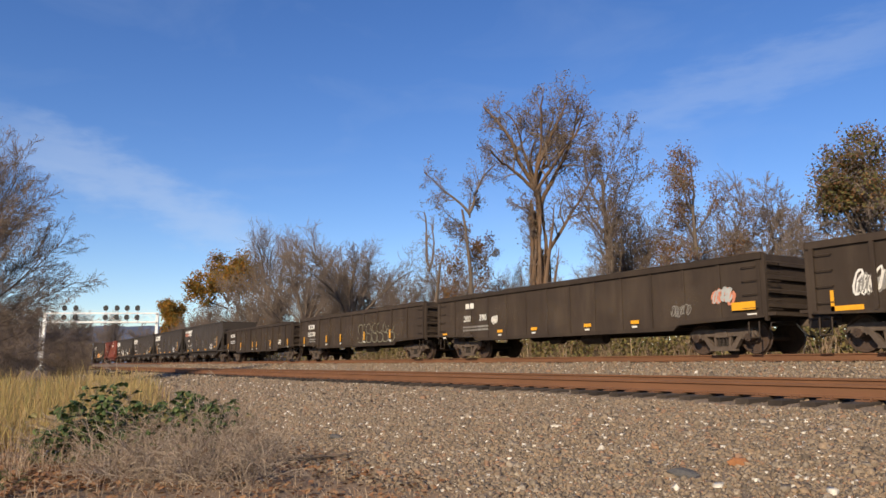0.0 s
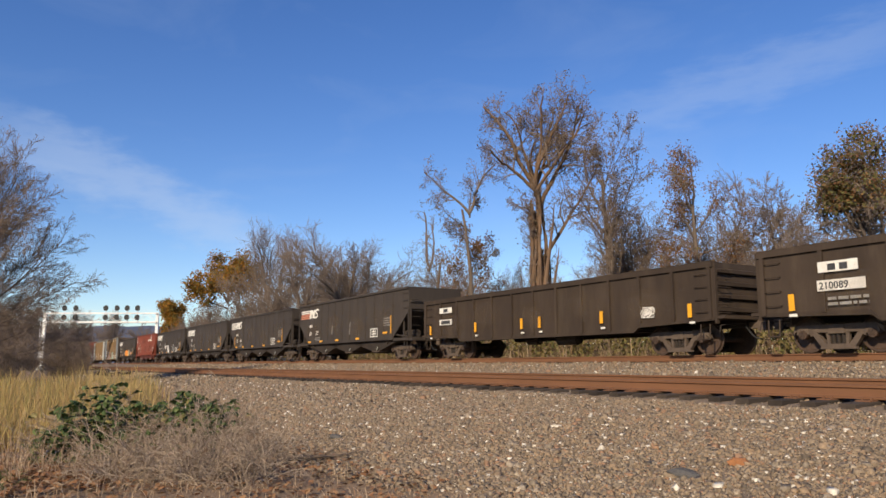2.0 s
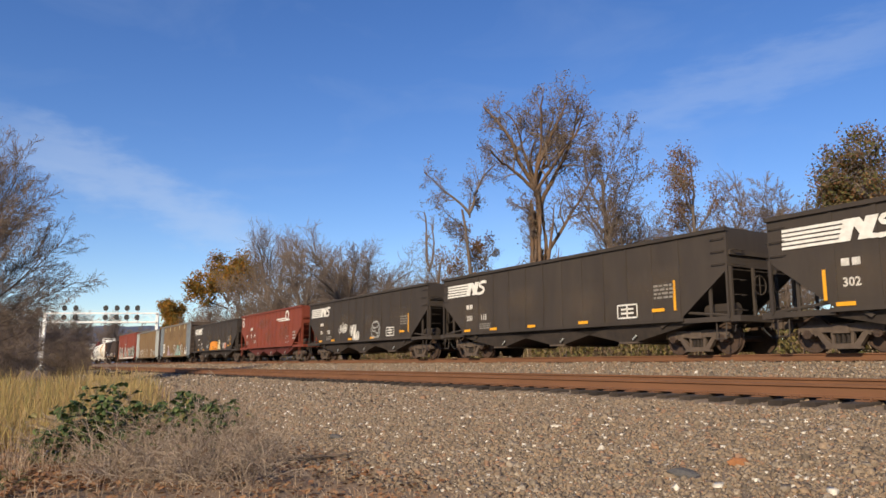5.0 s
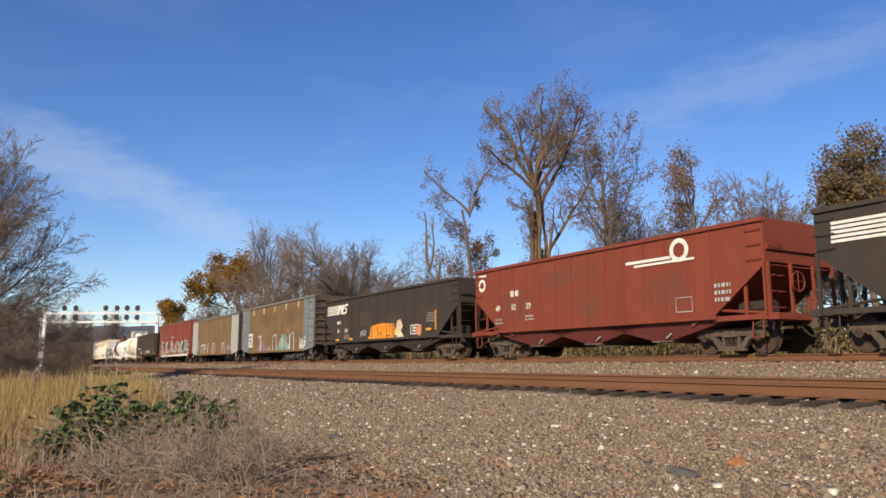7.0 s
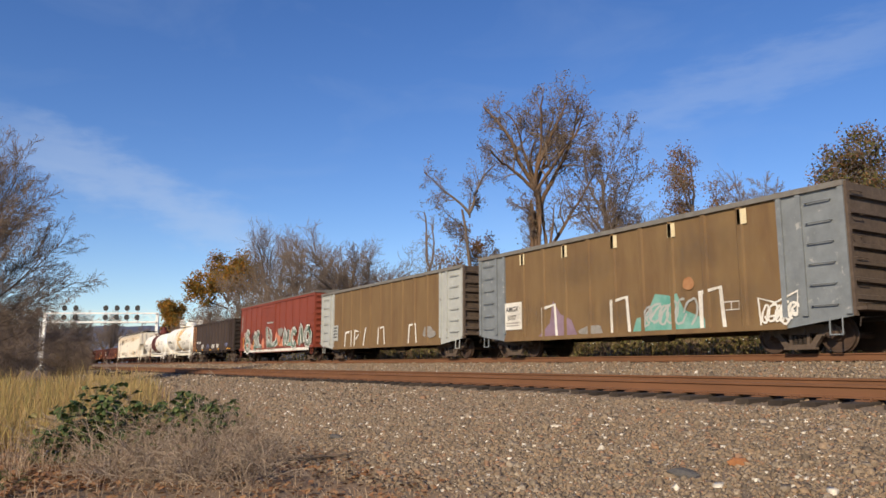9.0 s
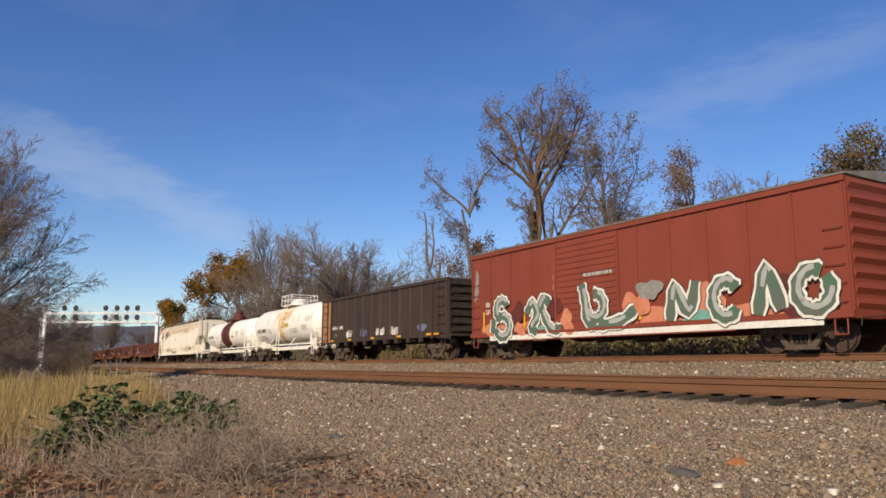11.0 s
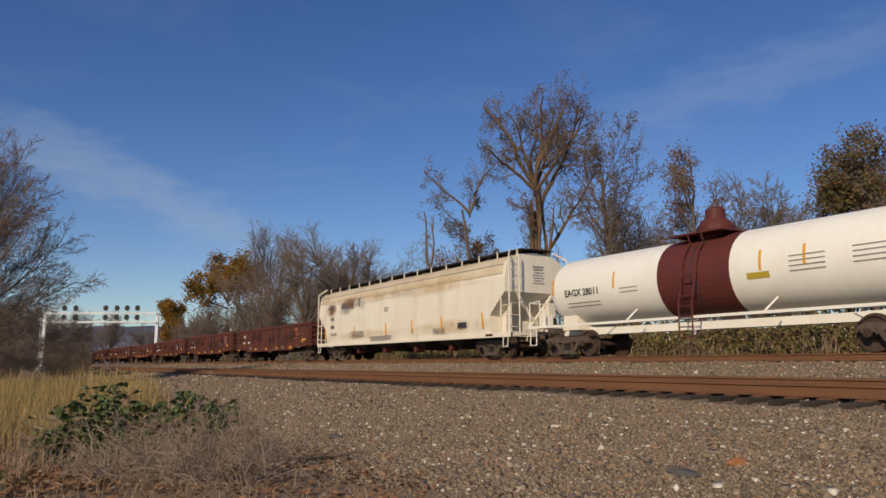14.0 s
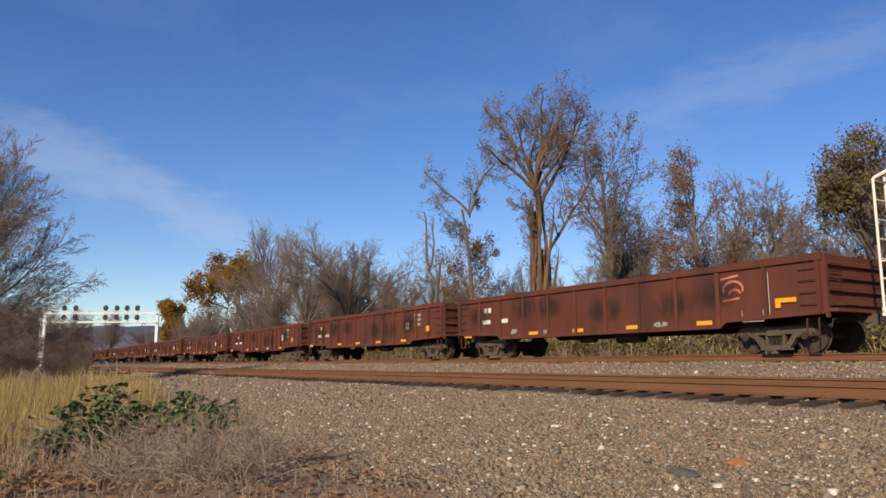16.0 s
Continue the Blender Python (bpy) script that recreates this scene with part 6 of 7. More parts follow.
# ---- trees and plants ----
M_BARK = material("grey brown bark", (0.175, 0.132, 0.10), (0.095, 0.072, 0.056), 3.0, 0.95, stretch=(1, 1, 0.25), bump=0.5)
M_BARKWARM = material("vine-covered bark", (0.20, 0.125, 0.075), (0.105, 0.068, 0.045), 4.0, 0.95, stretch=(1, 1, 0.2), bump=0.6)
M_TWIG = material("pale dry twigs", (0.235, 0.18, 0.142), (0.15, 0.115, 0.092), 2.0, 0.9, bump=0)
M_OAKLEAF = island_material("russet and green oak leaves", [(0, (0.13, 0.125, 0.045)), (0.3, (0.18, 0.15, 0.055)), (0.5, (0.24, 0.135, 0.055)), (0.7, (0.19, 0.09, 0.042)), (0.85, (0.28, 0.165, 0.06)), (0.94, (0.09, 0.08, 0.04))], 0.7, 6, 0, 0.35)
M_RUSTLEAF = island_material("rusty brown leaves", [(0, (0.23, 0.112, 0.048)), (0.4, (0.18, 0.10, 0.048)), (0.65, (0.30, 0.145, 0.048)), (0.88, (0.20, 0.15, 0.055))], 0.75, 6, 0, 0.35)
M_GOLDLEAF = island_material("orange and olive leaves", [(0, (0.36, 0.17, 0.03)), (0.4, (0.24, 0.17, 0.04)), (0.65, (0.42, 0.21, 0.035)), (0.85, (0.17, 0.15, 0.04))], 0.7, 6, 0, 0.35)
M_DRYLEAF = island_material("few withered leaves", [(0, (0.16, 0.105, 0.06)), (0.5, (0.11, 0.082, 0.05)), (0.8, (0.21, 0.14, 0.07))], 0.8, 6, 0, 0.3)
M_GREENLEAF = island_material("bramble leaves", [(0, (0.085, 0.12, 0.038)), (0.4, (0.135, 0.165, 0.052)), (0.7, (0.06, 0.09, 0.03)), (0.92, (0.24, 0.2, 0.07))], 0.5, 8, 0, 0.25)
M_STRAW = island_material("dry golden grass", [(0, (0.54, 0.39, 0.15)), (0.3, (0.43, 0.31, 0.12)), (0.5, (0.62, 0.46, 0.20)), (0.66, (0.28, 0.20, 0.09)), (0.78, (0.35, 0.31, 0.105)), (0.9, (0.46, 0.29, 0.14))], 0.8, 4, 0, 0.4)
M_STALK = island_material("bleached dead stalks", [(0, (0.33, 0.255, 0.185)), (0.4, (0.24, 0.18, 0.13)), (0.7, (0.44, 0.35, 0.26)), (0.9, (0.20, 0.13, 0.09))], 0.9, 4, 0)
M_WEED = island_material("dead grey weeds", [(0, (0.40, 0.29, 0.19)), (0.4, (0.30, 0.215, 0.145)), (0.7, (0.50, 0.38, 0.26)), (0.9, (0.34, 0.20, 0.12))], 0.9, 4, 0, 0.2)
M_LITTER = island_material("fallen leaves", [(0, (0.30, 0.15, 0.07)), (0.35, (0.22, 0.13, 0.075)), (0.7, (0.38, 0.21, 0.10)), (0.9, (0.46, 0.34, 0.21))], 0.8, 4, 0, 0.2)
M_UNDER = island_material("yellowing undergrowth", [(0, (0.23, 0.18, 0.065)), (0.3, (0.14, 0.135, 0.05)), (0.55, (0.18, 0.125, 0.075)), (0.8, (0.29, 0.23, 0.09)), (0.93, (0.13, 0.085, 0.055))], 0.85, 4, 0, 0.3)


class Limbs:
    """Tapered, bending limbs gathered into two meshes, the stout ones and the twigs; keeps the tips for leaves."""

    def __init__(self, seed, split=2):
        self.rng = random.Random(seed)
        self.v, self.f, self.tips, self.split = ([], []), ([], []), [], split

    def limb(self, p, d, length, r, level, cfg):
        rng, gauss = self.rng, self.rng.gauss
        n, wig, up = cfg["segs"][level], cfg["wiggle"][level], cfg["up"][level]
        sides = (7, 5, 4, 3, 3, 3)[level]
        d = Vector(d).normalized()
        pts, rads, dirs = [Vector(p)], [r], [d]
        end = cfg.get("end", 0.22) if level == 0 else 0.35
        step = length / n
        for i in range(n):
            d = Vector((d.x + gauss(0, wig), d.y + gauss(0, wig), d.z + gauss(0, wig) + up)).normalized()
            pts.append(pts[-1] + d * step)
            rads.append(max(cfg["thin"], r * (1 - (1 - end) * (i + 1) / n)))
            dirs.append(d)
        which = 0 if level < self.split else 1
        v, f = self.v[which], self.f[which]
        base = len(v)
        u = dirs[0].cross(Vector((0.31, 0.52, 0.79))).normalized()
        ring = RINGS[sides]
        for q, rad, dd in zip(pts, rads, dirs):
            u = (u - dd * u.dot(dd)).normalized()
            w = dd.cross(u)
            for c, s in ring:
                v.append(q + (u * c + w * s) * rad)
        for i in range(n):
            k = base + i * sides
            for j in range(sides):
                jn = (j + 1) % sides
                f.append((k + j, k + jn, k + sides + jn, k + sides + j))
        if level + 1 < cfg["levels"]:
            kids, first = cfg["kids"][level], cfg["first"][level]
            for c in range(kids):
                t = first + (1 - first) * (c + rng.uniform(0.1, 0.9)) / kids
                x = t * n
                i = min(int(x), n - 1)
                q = pts[i].lerp(pts[i + 1], x - i)
                dd = dirs[i + 1]
                az = rng.uniform(0, 6.283) if level else c * 2.4 + rng.uniform(-0.5, 0.5)
                side = dd.cross(Vector((math.cos(az), math.sin(az), 0.3))).normalized()
                ang = cfg["angle"][level] * rng.uniform(0.7, 1.25)
                kl = length * cfg["ratio"][level] * rng.uniform(0.7, 1.2) * (1 - cfg["fall"] * (t - first))
                self.limb(q, dd * math.cos(ang) + side * math.sin(ang), kl, max(cfg["thin"], rads[i + 1] * rng.uniform(0.42, 0.68)), level + 1, cfg)
        else:
            self.tips.append(pts[-1])

    def mesh(self, name, mat, which=0):
        me = bpy.data.meshes.new(name)
        me.from_pydata(self.v[which], [], self.f[which])
        me.materials.append(mat)
        me.polygons.foreach_set("use_smooth", [True] * len(me.polygons))
        return me


RINGS = {n: [(math.cos(2 * math.pi * k / n), math.sin(2 * math.pi * k / n)) for k in range(n)] for n in (3, 4, 5, 7)}
CFG = dict(levels=5, segs=(8, 6, 4, 3, 2), wiggle=(0.07, 0.13, 0.17, 0.2, 0.22), up=(0.06, 0.07, 0.04, 0.02, 0.0), kids=(10, 7, 5, 4, 0), first=(0.35, 0.2, 0.15, 0.1), angle=(0.65, 0.7, 0.75, 0.8),
           ratio=(0.52, 0.5, 0.5, 0.5), fall=0.45, thin=0.011)


def quads_mesh(name, centres, normals, ups, widths, heights, mat, bend=0.0):
    """Leaf-shaped pieces: a four-sided blade each, pointed at both ends."""
    n = len(centres)
    side = np.cross(normals, ups)
    side /= np.linalg.norm(side, axis=1)[:, None] + 1e-9
    w, h = widths[:, None], heights[:, None]
    v = np.stack([centres - ups * h * 0.5, centres + side * w * 0.5 + normals * bend * w, centres + ups * h * 0.5, centres - side * w * 0.5 + normals * bend * w], 1).reshape(-1, 3)
    me = bpy.data.meshes.new(name)
    me.vertices.add(len(v))
    me.vertices.foreach_set("co", v.ravel())
    me.loops.add(n * 4)
    me.loops.foreach_set("vertex_index", np.arange(n * 4))
    me.polygons.add(n)
    me.polygons.foreach_set("loop_start", np.arange(0, n * 4, 4))
    me.polygons.foreach_set("loop_total", np.full(n, 4))
    me.update(calc_edges=True)
    me.materials.append(mat)
    return me


def random_units(rng, n):
    v = rng.normal(0, 1, (n, 3))
    return v / np.linalg.norm(v, axis=1)[:, None]


def tree(name, label, at, height, cfg=None, seed=1, lean=(0, 0), trunk_r=None, leaves=None, per_tip=5, leaf=0.16, spread=0.35, group="", leaf_low=0.0, stems=1, bark=None, turn=0):
    c = dict(CFG)
    c.update(cfg or {})
    limbs = Limbs(seed)
    r = trunk_r or height * 0.018
    for k in range(stems):
        off = (0, 0) if stems == 1 else (math.cos(k * 2.1 + seed) * r * 1.1, math.sin(k * 2.1 + seed) * r * 1.1)
        ll = (lean[0] + off[0] * 0.35, lean[1] + off[1] * 0.35)
        limbs.limb((off[0], off[1], -0.3), (ll[0], ll[1], 1), height * (0.80 if k == 0 else 0.72), r * (1 if k == 0 else 0.8), 0, c)
    ob = tagged(new(name), label, "tree", group)
    ob.matrix_basis = pose(at[0], at[1], ground_z(*at), 0, 0, turn)
    part("trunk", limbs.mesh("trunk", bark or M_BARK), None, ob, "trunk with forking limbs")
    part("branchwork", limbs.mesh("branchwork", M_TWIG, 1), None, ob, "fine spreading twigs")
    if leaves and limbs.tips:
        rng = np.random.default_rng(seed + 100)
        tips = np.array(limbs.tips)
        low = tips[:, 2] > leaf_low * height
        tips = tips[low]
        n = len(tips) * per_tip
        cc = np.repeat(tips, per_tip, 0) + rng.normal(0, spread * 0.45, (n, 3))
        me = quads_mesh("crown", cc, random_units(rng, n), random_units(rng, n), leaf * rng.uniform(0.5, 1.0, n), leaf * rng.uniform(0.7, 1.3, n), leaves, 0.12)
        part("crown", me, None, ob, "loose crown of leaves")
    return ob


RIGHT, AWAY = Vector((0.5127, 0.8586, 0)), Vector((-0.8586, 0.5127, 0))


def grown_tree(name, label, at, stems, limbs, cfg=None, seed=1, leaves=None, per_tip=5, leaf=0.16, spread=0.35, group="", leaf_from=0.0, bark=None, thin_out=1.0, gap=1.0, holes=-0.12):
    """A tree with chosen main limbs. Stems: (across, away, height, radius, lean). Limbs: (height, turn, rise, length, radius, lift);
    turn 0 runs parallel to the view's right, 90 away from the tracks."""
    c = dict(CFG)
    c.update(cfg or {})
    tree_limbs = Limbs(seed)
    for which, (across, away, height, r, lean) in enumerate(stems):
        p = RIGHT * across + AWAY * away
        tree_limbs.limb((p.x, p.y, -0.3), RIGHT * (lean - across * 0.6 / height) - AWAY * (away * 0.6 / height) + Vector((0, 0, 1)), height + 0.3, r, 0, dict(c, levels=1, wiggle=(0.05,), up=(0.04,), end=0.06 if which else 0.3))
    lean, top = stems[0][4], stems[0][2]
    tree_limbs.tips = []
    for z, turn, rise, length, r, lift in limbs:
        p = RIGHT * (stems[0][0] * 0.4 + lean * min(z, top)) + AWAY * stems[0][1] * 0.4
        d = (RIGHT * math.cos(radians(turn)) + AWAY * math.sin(radians(turn))) * math.cos(radians(rise))
        ups = list(c["up"])
        ups[1] = lift
        tree_limbs.limb((p.x, p.y, z), (d.x, d.y, math.sin(radians(rise))), length, r, 1, dict(c, up=ups, kids=(0, 5, 3, 0), levels=4) if r < 0.028 else dict(c, up=ups))
    ob = tagged(new(name), label, "tree", group)
    ob.matrix_basis = pose(at[0], at[1], ground_z(*at))
    part("trunk", tree_limbs.mesh("trunk", bark or M_BARK), None, ob, "trunk with forking limbs")
    part("branchwork", tree_limbs.mesh("branchwork", M_TWIG, 1), None, ob, "fine spreading twigs")
    tips = np.array(tree_limbs.tips)
    if leaves:
        rng = np.random.default_rng(seed + 100)
        clump = np.array([noise.noise((p[0] * 0.9 * gap, p[1] * 0.9 * gap, p[2] * 0.9 * gap + seed)) for p in tips])
        tips = tips[(tips[:, 2] > leaf_from + clump * 1.2) & (rng.uniform(0, 1, len(tips)) < thin_out) & (clump > holes)]
        n = len(tips) * per_tip
        cc = np.repeat(tips, per_tip, 0) + rng.normal(0, spread * 0.45, (n, 3))
        me = quads_mesh("crown", cc, random_units(rng, n), random_units(rng, n), leaf * rng.uniform(0.5, 1.0, n), leaf * rng.uniform(0.7, 1.3, n), leaves, 0.12)
        part("crown", me, None, ob, "loose crown of leaves")
    return ob, max(p[2] for p in tree_limbs.tips)


def make_trees():
    bare = dict(kids=(15, 9, 7, 5, 0), ratio=(0.46, 0.5, 0.48, 0.5), first=(0.22, 0.15, 0.15, 0.1), angle=(0.75, 0.65, 0.7, 0.8), up=(0.06, 0.09, 0.05, 0.02, 0.0))
    # the tall vine-clad tree and its neighbours behind the far track
    locust = dict(segs=(8, 9, 6, 4, 2), kids=(0, 10, 7, 5, 0), first=(0, 0.28, 0.15, 0.1), angle=(0, 0.85, 0.85, 0.85), ratio=(0, 0.36, 0.52, 0.48), up=(0.03, 0.05, 0.02, -0.02, -0.08), wiggle=(0.04, 0.13, 0.22, 0.26, 0.3), fall=0.35)
    sprout = random.Random(12)
    shoots = [(sprout.uniform(1.5, 11.0), sprout.uniform(0, 360), sprout.uniform(25, 75), sprout.uniform(0.8, 2.0), 0.022, 0.04) for _ in range(110)]
    big, _ = grown_tree("tree", "tall bare tree, vine-clad forked trunk and airy crown", (-35.2, 28.0),
                        [(0, 0, 12.2, 0.46, -0.03), (0.42, 0.1, 9.0, 0.34, -0.04), (-0.36, -0.15, 10.5, 0.32, -0.02), (0.1, -0.4, 8.0, 0.32, -0.03)],
                        [(11.4, 178, 36, 4.3, 0.13, -0.02), (11.5, 170, 76, 6.2, 0.16, 0.04), (11.6, 20, 80, 5.6, 0.14, 0.03), (9.4, 0, 66, 7.6, 0.16, 0.07), (6.6, 5, 50, 7.4, 0.14, 0.06), (9.6, 185, 25, 1.9, 0.05, 0.03),
                         (11.2, 90, 64, 5.8, 0.13, 0.02), (11.0, 268, 66, 5.8, 0.13, 0.02), (12.0, 205, 52, 4.8, 0.11, 0.02), (12.0, 30, 48, 4.4, 0.11, 0.03), (11.8, 120, 60, 5.2, 0.12, 0.03), (11.9, 310, 70, 5.6, 0.12, 0.03)] + shoots,
                        locust, 11, M_DRYLEAF, 2, 0.10, 0.3, bark=M_BARKWARM)
    vines = random.Random(6)
    for k in range(34):
        a, r, top = k * 0.86, vines.uniform(0.55, 1.05), vines.uniform(6.0, 11.5)
        pts = []
        for i in range(10):
            t = i / 9
            p = RIGHT * (-0.03 * top * t + math.cos(a + 0.6 * t) * r * (1 - 0.55 * t) + vines.gauss(0, 0.06)) + AWAY * (math.sin(a + 0.6 * t) * r * (1 - 0.55 * t) + vines.gauss(0, 0.06))
            pts.append((p.x, p.y, -0.2 + top * t))
        part("vine", Mesher().path(pts, vines.uniform(0.04, 0.085), 5), M_BARKWARM, big, "hairy climbing vine stem")
    grown_tree("tree", "slender forked bare tree with a small top crown", (-41.0, 27.0), [(0, 0, 11.0, 0.24, -0.035)],
               [(10.8, 175, 52, 4.2, 0.10, 0.05), (10.9, 10, 62, 4.2, 0.11, 0.05), (9.6, 190, 28, 2.9, 0.06, 0.03), (8.8, 170, 35, 2.0, 0.05, 0.02), (10.6, 100, 60, 3.0, 0.07, 0.03), (7.2, 20, 50, 2.0, 0.05, 0.04)], dict(locust, kids=(0, 9, 6, 4, 0)), 23, M_DRYLEAF, 2, 0.1, 0.3)
    grown_tree("tree", "broken dead tree with few upright limbs", (-47.0, 27.0), [(0, 0, 8.2, 0.26, -0.02)],
               [(8.0, 180, 74, 4.4, 0.12, 0.02), (7.6, 0, 62, 3.9, 0.10, 0.06), (7.8, 5, 20, 1.8, 0.05, 0.05), (6.8, 190, 25, 1.4, 0.05, 0.02)], dict(locust, kids=(0, 5, 3, 2, 0)), 31)
    tree("tree", "young oak holding brown and russet leaves", (-43.0, 28.5), 11.2, dict(kids=(10, 6, 5, 4, 0), first=(0.2, 0.2, 0.15, 0.1), ratio=(0.42, 0.5, 0.5, 0.5)), 37, (0, 0), 0.18, M_RUSTLEAF, 4, 0.14, 0.45)
    tree("tree", "dense bare tree with fine upright twigs", (-31.0, 30.0), 14.6, dict(bare, angle=(0.5, 0.6, 0.7, 0.8)), 41, (0, 0), 0.3, M_DRYLEAF, 1, 0.1, 0.3)
    oak = dict(segs=(8, 7, 5, 3, 2), kids=(0, 9, 6, 4, 0), first=(0, 0.3, 0.2, 0.1), angle=(0, 0.75, 0.8, 0.8), ratio=(0, 0.42, 0.5, 0.5), wiggle=(0.04, 0.14, 0.2, 0.22, 0.25), up=(0.03, 0.05, 0.03, 0.02, 0.0), fall=0.3)
    grown_tree("tree", "slim oak holding thin russet leaves", (-24.6, 29.0), [(0, 0, 8.6, 0.19, 0.0)],
               [(8.2, 170, 70, 2.9, 0.07, 0.05), (8.4, 20, 75, 2.6, 0.07, 0.05), (7.2, 0, 45, 2.6, 0.06, 0.04), (7.0, 180, 50, 2.3, 0.06, 0.04), (6.0, 5, 28, 3.0, 0.06, 0.03), (5.6, 175, 30, 2.0, 0.05, 0.03), (4.8, 0, 22, 3.2, 0.06, 0.04),
                (4.4, 185, 25, 2.2, 0.05, 0.03), (6.6, 90, 45, 2.4, 0.05, 0.03), (7.4, 270, 50, 2.4, 0.06, 0.03), (3.6, 10, 30, 2.8, 0.06, 0.04), (5.2, 280, 35, 2.4, 0.05, 0.03)], oak, 43, M_RUSTLEAF, 6, 0.10, 0.42, leaf_from=4.2, thin_out=0.6, gap=1.2)
    tree("tree", "small bare tree with pale twigs", (-21.3, 31.0), 9.6, bare, 47, (0, 0), 0.16)
    grown_tree("tree", "broad oak holding ragged olive and russet leaves over open limbs", (-15.4, 28.4), [(0, 0, 5.0, 0.24, -0.02), (-0.5, 0.3, 4.6, 0.15, -0.12)],
               [(4.4, 178, 42, 3.3, 0.09, 0.04), (4.6, 165, 60, 3.7, 0.09, 0.04), (4.8, 200, 52, 3.4, 0.09, 0.04), (4.9, 120, 75, 4.0, 0.10, 0.03), (4.8, 20, 68, 4.3, 0.10, 0.05), (4.8, 0, 48, 4.0, 0.09, 0.05), (4.0, 182, 55, 2.9, 0.08, 0.02),
                (4.4, 270, 52, 3.3, 0.08, 0.04), (4.5, 60, 55, 3.8, 0.08, 0.05), (4.9, 180, 76, 3.8, 0.09, 0.02), (4.0, 190, 30, 2.6, 0.06, 0.05)], dict(oak, kids=(0, 9, 7, 5, 0)), 53, M_OAKLEAF, 10, 0.12, 0.40, leaf_from=6.3, thin_out=0.75, gap=1.3, holes=-0.04)
    # further off along the line
    grown_tree("tree", "spreading oak with orange and olive leaves beside the line", (-97.0, 25.9), [(0, 0, 9.5, 0.3, -0.03), (0.6, 0, 8.0, 0.2, 0.06)],
               [(8.0, 180, 32, 5.2, 0.12, 0.06), (9.0, 170, 55, 5.6, 0.12, 0.05), (9.2, 90, 75, 5.4, 0.12, 0.03), (9.0, 10, 60, 5.2, 0.12, 0.03), (8.4, 0, 40, 4.2, 0.10, 0.05), (8.8, 270, 50, 4.8, 0.11, 0.05), (8.5, 140, 45, 5.0, 0.11, 0.05),
                (8.6, 220, 45, 4.8, 0.11, 0.05), (6.5, 185, 30, 4.4, 0.08, 0.05), (6.0, 0, 35, 3.2, 0.08, 0.05)], dict(oak, kids=(0, 9, 6, 4, 0)), 59, M_GOLDLEAF, 8, 0.28, 0.75, leaf_from=8.8, gap=0.5, holes=-0.35)
    tree("tree", "small rounded tree with orange leaves", (-139.0, 27.8), 12.9, dict(kids=(12, 7, 5, 4, 0), first=(0.2, 0.2, 0.15, 0.1), ratio=(0.42, 0.5, 0.5, 0.5)), 61, (0, 0), 0.25, M_GOLDLEAF, 10, 0.34, 0.8)
    tree("tree", "low tree with bright orange leaves", (-82.0, 25.5), 6.6, dict(levels=4, kids=(10, 7, 5, 0), first=(0.2, 0.2, 0.15), ratio=(0.45, 0.5, 0.5)), 63, (0, 0), 0.12, M_GOLDLEAF, 5, 0.22, 0.6)
    group = "bare trees beside the line"
    fan = dict(segs=(6, 9, 6, 4, 2), kids=(0, 12, 8, 5, 0), first=(0, 0.25, 0.15, 0.1), angle=(0, 0.48, 0.55, 0.6), ratio=(0, 0.40, 0.5, 0.5), up=(0.03, 0.03, 0.03, 0.01, 0.0), wiggle=(0.03, 0.08, 0.13, 0.18, 0.2), fall=0.3)
    fans = []
    for at, seed, h, flare in (((-84.6, 27.0), 67, 15.2, 6), ((-72.5, 27.0), 71, 14.2, 6), ((-61.5, 27.0), 73, 12.2, 0)):
        turn = random.Random(seed)
        limbs = [(h * turn.uniform(0.22, 0.38), k * 36 + turn.uniform(-15, 15), turn.choice((38, 50, 60, 72, 80)) + flare + turn.uniform(-5, 5), h * turn.uniform(0.52, 0.66), h * 0.009, turn.uniform(0.0, 0.03)) for k in range(10)]
        fans.append(grown_tree("bare_tree", "bare grey tree with a broad fan of upswept twigs", at, [(0, 0, h * 0.4, h * 0.017, 0.0)], limbs, fan, seed, group=group))
    a, b, c = (f[0] for f in fans)
    tall = {f[0].name: f[1] for f in fans}
    rng = random.Random(4)
    spots = [(-90, 30, 0.9), (-79, 31, 0.92), (-66.5, 28, 0.92), (-55, 29, 0.75), (-52, 33, 0.8), (-112, 27, 0.95), (-124, 30, 0.9), (-105, 32, 0.9), (-57, 34, 0.95), (-69, 35, 1.0), (-46, 34, 0.8), (-40, 33, 0.8),
             (-37.5, 32, 0.85), (-34, 34, 0.85), (-29.0, 33, 0.85), (-27.5, 34, 0.8), (-26.0, 31, 0.7), (-23.0, 34, 0.8), (-19.5, 33, 0.75), (-18.0, 31, 0.65), (-16, 34, 0.8), (-13, 33, 0.7), (-38.2, 29.5, 0.6), (-33.2, 29, 0.62),
             (-29.3, 29, 0.66), (-22.5, 28.5, 0.52), (-150, 33, 1.0), (-165, 40, 1.1), (-185, 30, 1.0), (-36.5, 30, 0.55), (-31.8, 32, 0.95), (-27.0, 30, 0.62), (-25.0, 35, 0.95), (-20.3, 30, 0.6), (-17.0, 36, 0.9), (-45, 31, 0.62), (-42.5, 35, 0.85), (-34.5, 31, 0.75), (-28.5, 37, 1.05),
             (-23.6, 31, 0.7), (-49.5, 30, 0.6), (-88, 26, 0.95), (-80, 26, 0.9), (-93, 35, 1.1), (-75, 33, 1.05), (-63.5, 31, 0.9), (-101, 28, 0.85), (-108, 25, 0.7), (-118, 25.5, 0.75), (-131, 27, 0.7)]
